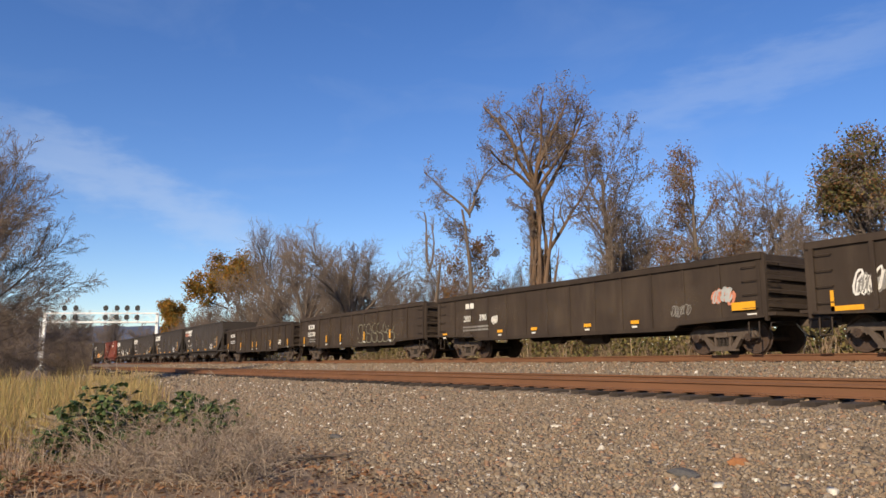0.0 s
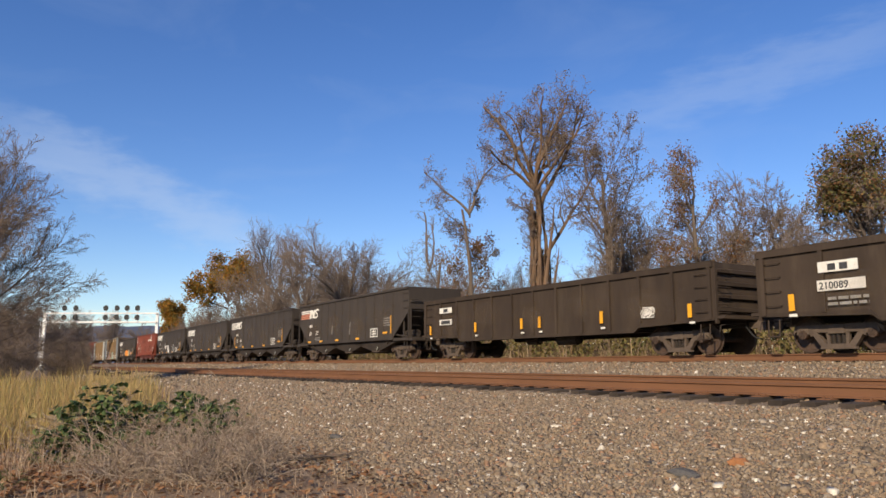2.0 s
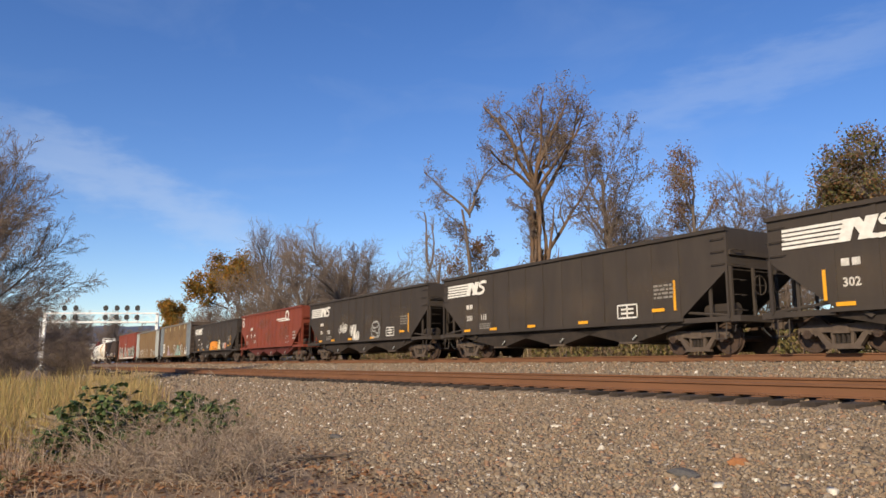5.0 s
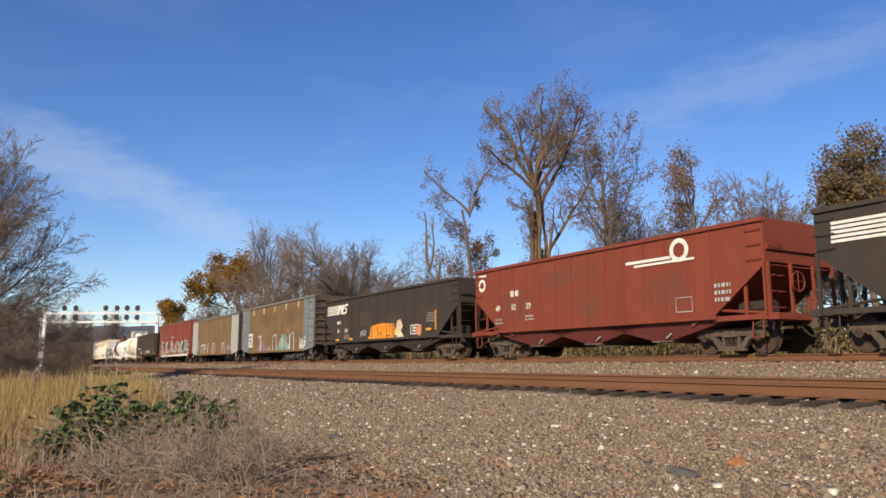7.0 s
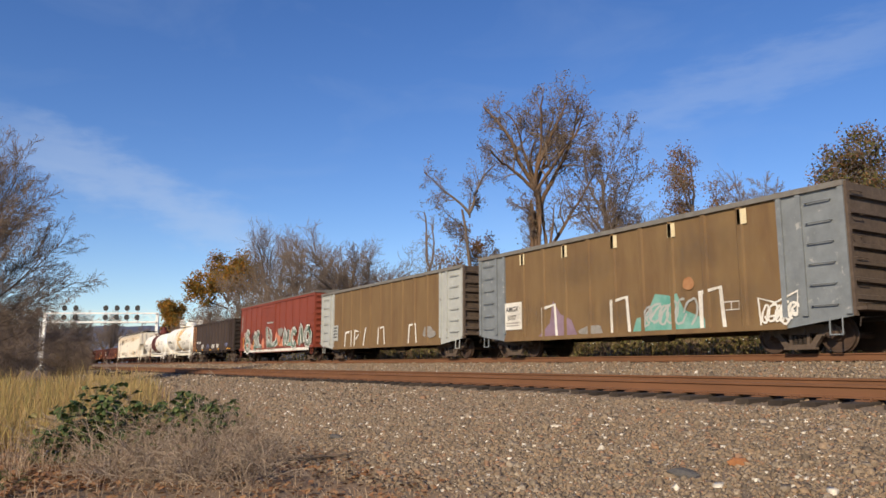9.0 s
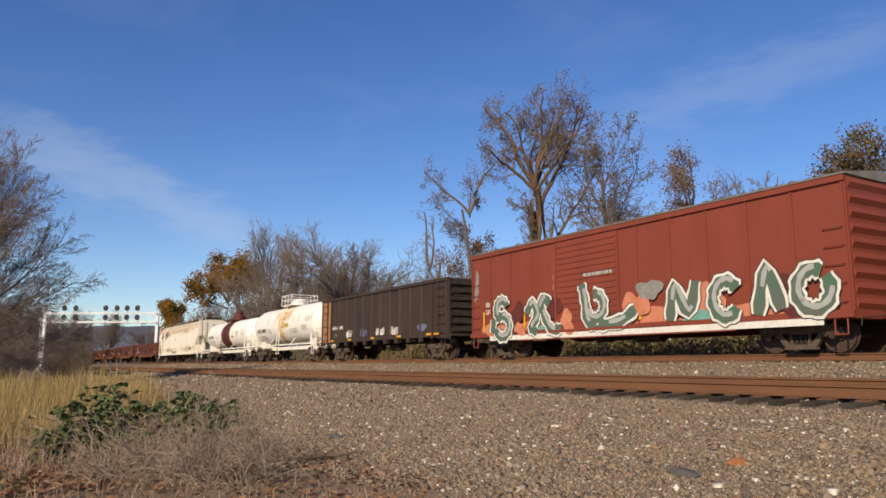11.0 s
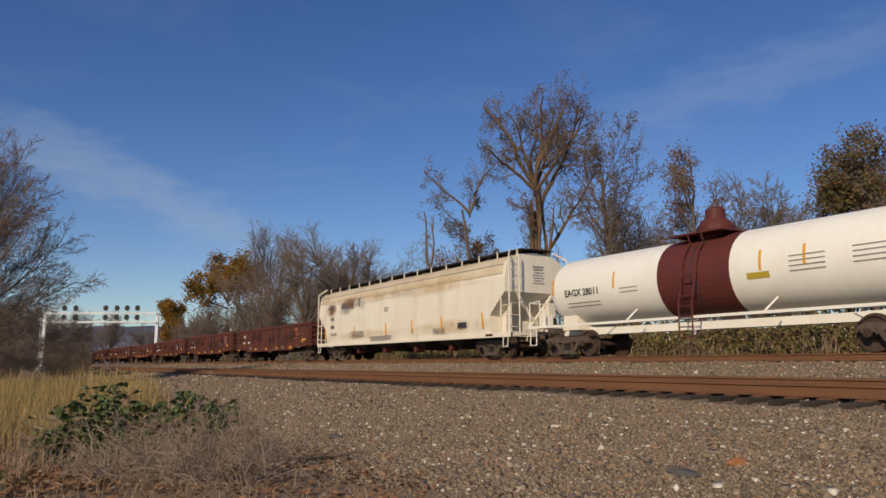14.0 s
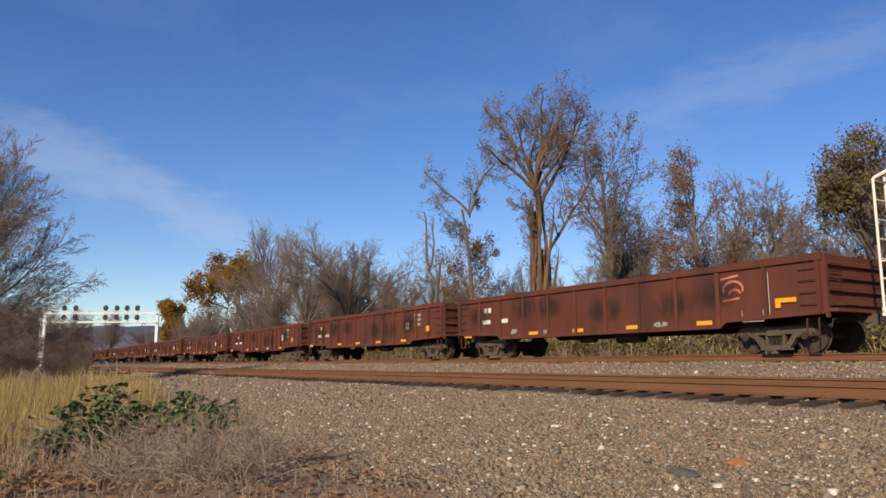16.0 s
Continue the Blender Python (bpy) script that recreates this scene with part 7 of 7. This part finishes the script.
    spots = [q for i, q in enumerate(spots) if q[0] < -46 or i % 5 in (0, 3)]
    for x, y, k in spots:
        src = rng.choice((a, b, c))
        s = k * 11.6 / tall[src.name]
        copy_thing(src, pose(x, y, ground_z(x, y) - 0.1, 0, 0, rng.uniform(0, 360)) @ Matrix.Scale(s, 4))
    # the bare tree on the near side of the line, and brush round its foot
    fan_rng = random.Random(8)
    sprays = []
    for k in range(26):
        rise = 2 + 82 * k / 25
        sprays.append((1.6 + 3.6 * k / 25 + fan_rng.uniform(-0.4, 0.4), fan_rng.uniform(-55, 45), rise + fan_rng.uniform(-5, 5), (5.3 if rise < 28 else 6.5) * fan_rng.uniform(0.78, 1.04), fan_rng.uniform(0.035, 0.06), 0.012 if rise > 30 else 0.03))
    grown_tree("tree", "large bare tree with long arching limbs and drooping outer twigs", (-41.6, -1.5), [(0, 0, 6.5, 0.3, -0.02)], sprays,
               dict(segs=(7, 10, 7, 5, 3), kids=(0, 15, 10, 5, 0), first=(0, 0.18, 0.12, 0.1), angle=(0, 0.42, 0.48, 0.55), ratio=(0, 0.36, 0.48, 0.5), up=(0.03, 0.02, -0.015, -0.04, -0.06), wiggle=(0.03, 0.06, 0.09, 0.13, 0.16), fall=0.4, thin=0.007), 79)
    shrub_cfg = dict(levels=4, kids=(9, 6, 5, 0), segs=(5, 4, 3, 2), first=(0.1, 0.1, 0.1), angle=(0.6, 0.7, 0.7), ratio=(0.6, 0.55, 0.5), wiggle=(0.15, 0.2, 0.2, 0.2), thin=0.009)
    br = tree("bare_shrub", "leafless brown brush thicket", (-71, 4.9), 3.9, shrub_cfg, 83, (0, 0), 0.06, M_DRYLEAF, 1, 0.07, 0.4, group="brush beside the line", stems=4)
    for x, y, s in [(-70, 5.3, 1.0), (-72, 6.0, 0.85), (-70, 6.3, 0.65), (-68, 6.4, 0.55), (-75, 5.6, 1.1), (-78, 6.6, 0.8), (-52, -1.6, 1.1), (-55, -1.2, 1.2), (-49, -2.8, 1.2), (-47, -2.2, 1.0), (-58, -0.7, 1.2), (-60, 0.3, 1.0),
                    (-62, -0.6, 1.4), (-57, -2.9, 1.6), (-40, -2.0, 0.7), (-64, -1.9, 1.6), (-85, 7.4, 0.9), (-90, 6.9, 1.1), (-96, 8.2, 0.9), (-44, -1.9, 1.0), (-50, -0.6, 0.9), (-71, 4.4, 0.7), (-73, 5.2, 0.95), (-71, 5.8, 0.85), (-74, 6.6, 0.65), (-76, 5.0, 1.05), (-80, 6.0, 1.0), (-69, 5.9, 0.7), (-66, 1.2, 1.0), (-64, 0.4, 1.1), (-70, 1.8, 1.1), (-56, 0.2, 0.9), (-53, 0.3, 0.8), (-46, 0.2, 0.7), (-150, 5.5, 1.2), (-155, 7.5, 1.3), (-150, 3.0, 1.4), (-160, 9.5, 1.3), (-88, 7.9, 0.95), (-92, 8.2, 0.95), (-98, 8.7, 0.95), (-104, 8.9, 0.95), (-95, 7.8, 1.05), (-101, 8.2, 1.1), (-110, 9.0, 1.1)]:
        copy_thing(br, pose(x, y, ground_z(x, y) - 0.05, 0, 0, rng.uniform(0, 360)) @ Matrix.Scale(s, 4))
    for x, y, s in [(-160, 5, 0.75), (-175, 10, 0.7), (-185, 16, 0.75), (-200, 8, 0.9), (-210, 0, 1.0), (-230, 20, 0.9), (-170, 1, 0.85), (-195, 24, 0.8), (-250, 14, 1.1), (-260, 30, 1.0), (-240, 4, 1.0), (-150, -4, 1.0), (-220, 12, 0.8)]:
        copy_thing(rng.choice((a, b, c)), pose(x, y, ground_z(x, y) - 0.1, 0, 0, rng.uniform(0, 360)) @ Matrix.Scale(s, 4))


def blades(name, label, category, areas, mat, seed, curve=0.35, keep=None):
    """Standing blades or stems: each a narrow strip of three bent pieces."""
    rng = np.random.default_rng(seed)
    vs, fs, total = [], [], 0
    for x0, x1, y0, y1, n, h0, h1, w in areas:
        px, py = rng.uniform(x0, x1, n), rng.uniform(y0, y1, n)
        if keep:
            ok = np.array([keep(a, b) > rng.uniform() for a, b in zip(px, py)])
            px, py = px[ok], py[ok]
            n = len(px)
        pz = np.array([ground_z(a, b) for a, b in zip(px, py)]) - 0.02
        h = rng.uniform(h0, h1, n) * np.array([0.85 + 0.7 * noise.noise((a * 0.7, b * 0.7, 4)) for a, b in zip(px, py)])
        az = rng.uniform(0, 6.283, n)
        lean = rng.uniform(0.05, 1.0, n) * curve
        dx, dy = np.cos(az), np.sin(az)
        fa = rng.uniform(0, 6.283, n)
        sx, sy = np.cos(fa) * w * 0.5, np.sin(fa) * w * 0.5
        rings = []
        for t, k in ((0, 1.0), (0.4, 0.9), (0.75, 0.65), (1.0, 0.12)):
            off = lean * h * t * t
            z = pz + h * t * np.sqrt(np.maximum(0.1, 1 - (lean * t) ** 2 * 0.6))
            x, y = px + dx * off, py + dy * off
            rings.append(np.stack([np.stack([x - sx * k, y - sy * k, z], -1), np.stack([x + sx * k, y + sy * k, z], -1)], 1))
        v = np.concatenate(rings, 1)
        q = np.array([(0, 1, 3, 2), (2, 3, 5, 4), (4, 5, 7, 6)])
        vs.append(v.reshape(-1, 3))
        fs.append((q[None] + (np.arange(n) * 8)[:, None, None] + total).reshape(-1, 4))
        total += n * 8
    v, f = np.concatenate(vs), np.concatenate(fs)
    me = bpy.data.meshes.new(name)
    me.vertices.add(len(v))
    me.vertices.foreach_set("co", v.ravel())
    me.loops.add(f.size)
    me.loops.foreach_set("vertex_index", f.ravel())
    me.polygons.add(len(f))
    me.polygons.foreach_set("loop_start", np.arange(0, f.size, 4))
    me.polygons.foreach_set("loop_total", np.full(len(f), 4))
    me.update(calc_edges=True)
    me.materials.append(mat)
    return tagged(new(name, me), label, category, kind="stuff")


def scatter_leaves(name, label, areas, mat, seed, size, lift):
    rng = np.random.default_rng(seed)
    cs = []
    for x0, x1, y0, y1, n, top in areas:
        px, py = rng.uniform(x0, x1, n), rng.uniform(y0, y1, n)
        pz = np.array([ground_z(a, b) for a, b in zip(px, py)])
        cs.append(np.stack([px, py, pz + lift + rng.uniform(0, 1, n) ** 1.6 * top], -1))
    c = np.concatenate(cs)
    n = len(c)
    nn = random_units(rng, n)
    if lift < 0.1:
        nn = nn * 0.5 + np.array((0, 0, 1.0))
        nn /= np.linalg.norm(nn, axis=1)[:, None]
    up = np.cross(nn, random_units(rng, n))
    up /= np.linalg.norm(up, axis=1)[:, None] + 1e-9
    me = quads_mesh(name, c, nn, up, size * rng.uniform(0.5, 1, n), size * rng.uniform(0.8, 1.5, n), mat, 0.15)
    return tagged(new(name, me), label, "plants", kind="stuff")


def leaflets_mesh(name, centres, normals, ups, sizes, mat):
    """Six-cornered leaflets, folded along the midrib and pointed at the tip."""
    side = np.cross(normals, ups)
    side /= np.linalg.norm(side, axis=1)[:, None] + 1e-9
    s = sizes[:, None]
    rows = [centres]
    for along, across, fall in ((0.28, 0.30, 0.06), (0.65, 0.27, 0.03)):
        rows += [centres + ups * s * along + side * s * across - normals * s * fall, centres + ups * s * along + normals * s * 0.05, centres + ups * s * along - side * s * across - normals * s * fall]
    rows.append(centres + ups * s - normals * s * 0.12)
    v = np.stack(rows, 1).reshape(-1, 3)
    quads = np.array([(1, 4, 5, 2), (2, 5, 6, 3)])
    tris = np.array([(0, 1, 2), (0, 2, 3), (4, 7, 5), (5, 7, 6)])
    n = len(centres)
    me = bpy.data.meshes.new(name)
    faces = [tuple(f + 8 * k) for k in range(n) for f in quads] + [tuple(f + 8 * k) for k in range(n) for f in tris]
    me.from_pydata(v.tolist(), [], [tuple(int(q) for q in f) for f in faces])
    me.materials.append(mat)
    return me


def make_bramble():
    """The green bramble: arching canes with hanging leaves of several leaflets, on a heap of dead stalks."""
    rng = np.random.default_rng(5)
    bush = tagged(new("bramble_bush"), "low bramble bush with green leaves among dry grey canes", "bush")
    bush.location = (-10.6, 2.0, ground_z(-10.6, 2.0))
    canes = Limbs(91, 9)
    cfg = dict(CFG, levels=3, segs=(8, 5, 2), kids=(5, 3, 0), first=(0.3, 0.2), angle=(0.7, 0.7), ratio=(0.32, 0.5), wiggle=(0.10, 0.2, 0.2), up=(-0.10, -0.08, -0.05), thin=0.0025, fall=0.3)
    along, deep = np.array((0.5127, 0.8586)), np.array((-0.8586, 0.5127))
    for k in range(170):
        s = rng.uniform(-1.45, 1.1)
        p = along * s + deep * rng.normal(0.1, 0.35)
        lift = 0.78 + 0.22 * math.cos((s + 0.75) * 4.6)
        canes.limb((p[0], p[1], -0.05), (rng.normal(0, 0.4), rng.normal(0, 0.4), 1), rng.uniform(0.6, 1.25) * lift, 0.006, 0, cfg)
    part("cane", canes.mesh("cane", M_STALK), None, bush, "arching grey-brown canes")
    mounds = []
    for across, high, wide, count in ((-0.85, 0.88, 0.22, 100), (-0.5, 0.96, 0.10, 36), (0.4, 0.92, 0.15, 62), (0.75, 0.78, 0.22, 90), (-0.1, 0.76, 0.28, 80), (-1.35, 0.72, 0.10, 22), (1.1, 0.76, 0.05, 9), (-0.8, 0.58, 0.26, 100)):
        w = across + rng.normal(0, wide, count)
        t = rng.uniform(0, 1, count)
        z = np.maximum(0.10, high * (1.0 - 0.55 * ((w - across) / (2 * wide)) ** 2) - 0.5 * t ** 1.3 + rng.normal(0, 0.06, count))
        back = rng.normal(-0.15, 0.22, count) - 0.45 * t
        mounds.append(np.stack([along[0] * w + deep[0] * back, along[1] * w + deep[1] * back, z], -1))
    tips = np.concatenate(mounds)
    n = len(tips)
    cs, ns, us, ss = [], [], [], []
    for k in range(5):
        az = rng.uniform(0, 6.283, n) if k == 0 else az
        a = az + (k - 2) * 0.75
        up = np.stack([np.cos(a), np.sin(a), rng.uniform(-0.9, 0.1, n)], -1)
        up /= np.linalg.norm(up, axis=1)[:, None]
        nn = np.array((-0.1, -0.35, 1.0)) + rng.normal(0, 0.4, (n, 3))
        nn -= up * np.sum(nn * up, 1)[:, None]
        nn /= np.linalg.norm(nn, axis=1)[:, None]
        cs.append(tips + rng.normal(0, 0.012, (n, 3)))
        ns.append(nn)
        us.append(up)
        ss.append(rng.uniform(0.06, 0.125, n))
    part("foliage", leaflets_mesh("foliage", np.concatenate(cs), np.concatenate(ns), np.concatenate(us), np.concatenate(ss), M_GREENLEAF), None, bush, "green leaves of five pointed leaflets")
    heap = Limbs(97, 9)
    cfg = dict(CFG, levels=3, segs=(8, 5, 3), kids=(4, 3, 0), first=(0.35, 0.3), angle=(0.55, 0.6), ratio=(0.42, 0.5), wiggle=(0.12, 0.16, 0.2), up=(-0.13, -0.08, -0.05), thin=0.0021, fall=0.3)
    for k in range(520):
        far = rng.uniform(7.7, 9.7)
        left = -far * min(0.45, max(0.225, rng.normal(0.325, 0.06)))
        p = deep * far + along * left
        heap.limb((p[0], p[1], ground_z(p[0], p[1]) - 0.02), (rng.normal(0, 0.55), rng.normal(0, 0.55), 1), rng.uniform(0.25, 0.55) * (1.6 if far > 8.6 else 1.15), 0.0045, 0, cfg)
    tagged(new("dead_stalks", heap.mesh("dead_stalks", M_STALK)), "tangled heap of bleached dead stalks round the bramble", "weeds", kind="stuff")


def verge(x, y):
    """How thickly dead weeds stand: thick in the verge, gone at the ballast's foot."""
    edge = 3.5 + 0.5 * math.sin(x * 0.7) + max(0, min(2.2, (-x - 14) * 0.12))
    return max(0.0, min(1.0, (edge - y) / 0.9)) * (0.55 + 0.45 * noise.noise((x * 0.8, y * 0.8, 3)))


def golden(x, y):
    edge = 3.0 + max(0, min(2.6, (-x - 14) * 0.16))
    return max(0.0, min(1.0, (edge - y) / 1.0)) * max(0.0, min(1.0, 0.6 + 1.1 * noise.noise((x * 0.5, y * 0.5, 9))))


def make_plants():
    blades("dry_grass", "tall dry golden grass standing on the verge", "grass", [(-19, -12.6, -1.0, 4.0, 9000, 0.3, 1.0, 0.012), (-27, -19, -1.5, 5.0, 8000, 0.4, 1.15, 0.016), (-38, -27, -2.0, 6.0, 5000, 0.4, 1.1, 0.025)], M_STRAW, 7, 0.45, golden)
    blades("weeds", "dead grey-brown weeds and stalks on the verge", "weeds", [(-13.6, -5.5, -0.5, 4.2, 9000, 0.04, 0.20, 0.007), (-11.3, -9.0, 0.2, 3.6, 2200, 0.25, 0.68, 0.007), (-16, -12, -1.0, 4.5, 3500, 0.15, 0.5, 0.010), (-45, -16, -3.0, 6.5, 3500, 0.2, 0.6, 0.02)], M_WEED, 8, 1.2, verge)
    blades("green_grass", "small patch of short green grass on the verge", "grass", [(-9.9, -8.8, -0.3, 0.45, 1500, 0.05, 0.15, 0.008)], M_GREENLEAF, 14, 0.7)
    scatter_leaves("leaf_litter", "fallen brown leaves on the verge", [(-13.5, -6.0, -0.5, 3.9, 2600, 0.03), (-11.5, -9.5, 0.0, 1.2, 500, 0.05), (-9.9, -8.3, 0.2, 1.2, 600, 0.05)], M_LITTER, 9, 0.075, 0.02)
    scatter_leaves("undergrowth", "yellowing bushes and weeds behind the far track", [(-60, -9, 22.5, 25.5, 9000, 0.6), (-60, -9, 25.8, 29.0, 60000, 2.3), (-130, -60, 24.0, 28.0, 20000, 2.4), (-60, -9, 29, 36, 40000, 3.4)], M_UNDER, 10, 0.17, 0.1)
    blades("undergrowth_stems", "dry stems behind the far track", "plants", [(-70, -9, 25.0, 29.0, 9000, 0.8, 2.4, 0.03), (-60, -8, 27, 36, 5000, 1.0, 3.2, 0.04), (-160, -70, 22.5, 28, 4000, 0.8, 2.4, 0.07)], M_WEED, 12, 0.4)
    make_bramble()


# ---- signal bridge, hill and small things ----
def make_signal_bridge():
    bridge = tagged(new("signal_bridge"), "white steel signal bridge spanning the tracks with black signal heads", "signal bridge")
    bridge.matrix_basis = pose(-140.0, 6.2, 0, 0, 0, -30.6)
    ya, yb, z0, z1 = 0.85, 19.35, 7.15, 8.65
    for y in (ya, yb):
        part("post", Mesher().box(-0.22, 0.22, y - 0.22, y + 0.22, -1.0, z1 + 0.1), M_GALV, bridge, "white steel post")
        part("post_base", Mesher().box(-0.5, 0.5, y - 0.5, y + 0.5, -1.2, -0.1), M_PALEGREY, bridge)
    for z in (z0, z1):
        for dx in (-0.5, 0.5):
            part("chord", Mesher().box(dx - 0.07, dx + 0.07, ya, yb, z - 0.09, z + 0.09), M_GALV, bridge)
    n = 11
    for i in range(n):
        a, b = ya + (yb - ya) * i / n, ya + (yb - ya) * (i + 1) / n
        for dx in (-0.5, 0.5):
            part("lacing", Mesher().rod((dx, a, z0 if i % 2 else z1), (dx, b, z1 if i % 2 else z0), 0.035, n=4), M_GALV, bridge)
    part("walkway", Mesher().box(-0.5, 0.5, ya, yb, z0 + 0.1, z0 + 0.14), M_GALV, bridge)
    part("railing", Mesher().rod((0.55, ya, z1 + 0.45), (0.55, yb, z1 + 0.45), 0.02, n=4), M_GALV, bridge)
    part("ladder", Mesher().rod((0.3, ya - 0.5, 0.5), (0.3, ya - 0.5, z0), 0.04, n=4).rod((0.3, ya - 0.25, 0.5), (0.3, ya - 0.25, z0), 0.04, n=4), M_GALV, bridge)
    for y in (4.35, 6.2, 11.1, 12.95, 14.6, 16.3):
        mast = part("signal_mast", Mesher().rod((0.7, y, z0 - 0.1), (0.7, y, z1 + 1.1), 0.05, n=6), M_GALV, bridge)
        for z in (9.45, 7.92):
            h = Mesher()
            outline = [(y + 0.40 * math.cos(a), z + 0.10 * (1 if math.sin(a) > 0 else -1) + 0.36 * math.sin(a)) for a in np.linspace(0.05, 6.28, 22)]
            h.sweep(outline, 0.80, 0.86)
            head = part("signal_head", h, M_SIGNAL, mast, "rounded black signal backboard")
    return bridge


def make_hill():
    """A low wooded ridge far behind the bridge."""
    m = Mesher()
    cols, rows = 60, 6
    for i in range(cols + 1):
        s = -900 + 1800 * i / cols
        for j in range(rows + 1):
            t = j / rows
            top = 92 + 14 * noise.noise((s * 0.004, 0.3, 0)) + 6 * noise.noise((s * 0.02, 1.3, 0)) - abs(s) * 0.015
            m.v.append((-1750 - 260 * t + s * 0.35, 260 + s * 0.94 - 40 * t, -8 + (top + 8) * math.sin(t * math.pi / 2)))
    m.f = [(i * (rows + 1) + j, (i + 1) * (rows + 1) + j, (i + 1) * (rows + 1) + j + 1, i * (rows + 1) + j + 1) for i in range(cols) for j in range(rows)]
    # the blue-grey is distance haze painted into the woods' base colour
    mat = material("woods with painted haze", (0.115, 0.135, 0.185), (0.09, 0.105, 0.15), 0.02, 1.0, bump=0, spec=0.0)
    tagged(new("backdrop", m.data("backdrop", mat, True)), "low wooded ridge in the distance, blue-grey from painted haze", "hill", kind="structure")


def rough_stone(name, label, at, size, mat, seed, flat=0.4):
    rng = random.Random(seed)
    bm = bmesh.new()
    bmesh.ops.create_icosphere(bm, subdivisions=2, radius=1)
    for v in bm.verts:
        k = 1 + 0.35 * noise.noise(v.co * 1.3 + Vector((seed, 0, 0)))
        v.co = Vector((v.co.x * size * k, v.co.y * size * 0.6 * k, v.co.z * size * flat * k))
    me = bpy.data.meshes.new(name)
    bm.to_mesh(me)
    bm.free()
    me.materials.append(mat)
    ob = tagged(new(name, me), label, "stone")
    ob.matrix_basis = pose(at[0], at[1], ground_z(*at) + size * flat * 0.5, rng.uniform(-8, 8), rng.uniform(-8, 8), rng.uniform(20, 50))


def make_small_things():
    grey = material("dark slate stone", (0.085, 0.08, 0.072), (0.12, 0.11, 0.1), 20, 0.9, bump=0.4)
    orange = material("iron-stained stone", (0.34, 0.145, 0.055), (0.25, 0.11, 0.05), 20, 0.9, bump=0.4)
    rough_stone("rock", "flat dark grey slab lying on the ballast", (-4.85, 5.42), 0.15, grey, 2, 0.3)
    rough_stone("rock", "orange iron-stained stone lying on the ballast", (-4.70, 5.98), 0.095, orange, 5, 0.5)
    rough_stone("rock", "dark stone at the foot of the ballast", (-10.9, 4.6), 0.12, grey, 8, 0.35)
    white = material("crumpled white paper", (0.72, 0.71, 0.68), (0.6, 0.6, 0.58), 9, 0.6, bump=0.3)
    cup = tagged(new("paper_cup"), "crumpled white paper cup thrown on the verge", "litter")
    cup.matrix_basis = pose(-11.0, 0.66, ground_z(-11.0, 0.66) + 0.06, 0, 62, 35)
    part("cup_wall", Mesher().lathe_z([(0, 0.035), (0.05, 0.042), (0.1, 0.047), (0.135, 0.05), (0.135, 0.045), (0.1, 0.041), (0.02, 0.032)], 0, 0, 14), white, cup)
    part("straw", Mesher().rod((0.01, 0, 0.02), (0.04, 0.01, 0.26), 0.006), white, cup)
    old = Mesher().prism([(-0.11, 0), (0.11, 0), (0.11, 0.16), (0.09, 0.18), (-0.09, 0.18), (-0.11, 0.16)], -1.25, 1.25).data("discarded_tie", M_TIE)
    fix_normals(old)
    for x, y, z, rx, rz in ((-57.5, 7.2, 0, 4, 60), (-58.6, 7.0, 0, -3, 75), (-60.2, 7.4, 0, 2, 40), (-59.0, 7.2, 0.17, 6, 82), (-62.5, 7.5, 0, 0, 66), (-55.8, 7.6, 0, 5, 50), (-64.5, 7.3, 0, -4, 78)):
        ob = tagged(new("discarded_tie", old), "old grey-brown timber tie dumped beside the track", "railway tie", "dumped ties")
        ob.matrix_basis = pose(x, y, ground_z(x, y) + z, rx, 0, rz)
    log = Limbs(17, 9)
    log.limb((0, 0, 0.06), (0.45, 0.86, 0.04), 1.0, 0.035, 0, dict(CFG, levels=3, segs=(6, 4, 3), kids=(4, 3, 0), up=(0, 0.02, 0), first=(0.2, 0.2), thin=0.004))
    ob = tagged(new("dead_branch", log.mesh("dead_branch", M_BARK)), "dead grey branch lying beside the ballast", "branch")
    ob.location = (-9.3, 3.2, ground_z(-9.3, 3.2))


# ---- build ----
make_ground()
make_tracks()
CARS = black_gondolas() + coal_hoppers() + scrap_gondolas() + red_boxcar() + tank_cars() + white_hopper() + brown_gondolas()
make_ballast()
make_trees()
make_plants()
make_signal_bridge()
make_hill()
make_small_things()


def motions():
    for car, q in CARS:
        walk(car, [(t, pose(q + SPEED * t, FAR_Y, FAR_Z)) for t in (0, 4, 8, 12, 16)])
    # wheels roll while they pass within sight
    start = {car.name: q for car, q in CARS}
    for ws, x, car in WHEELSETS:
        q = start[car.name] + x
        t0, t1 = max(0.0, (-62 - q) / SPEED), min(16.0, (-6 - q) / SPEED)
        rows = [(0, 0.0)]
        if t1 > t0 + 0.2:
            f0, f1 = math.ceil(t0 * FPS), math.floor(t1 * FPS)
            rows = [(f / FPS, (f - f0) / FPS * SPEED / WHEEL_R) for f in range(f0, f1 + 1)]
            if f0 > 0:
                rows.insert(0, (0, 0.0))
        if rows[-1][0] < 16:
            rows.append((16, rows[-1][1]))
        walk(ws, [(t, pose(x, 0, WHEEL_R, 0, math.degrees(a) % 360, 0)) for t, a in rows])


motions()
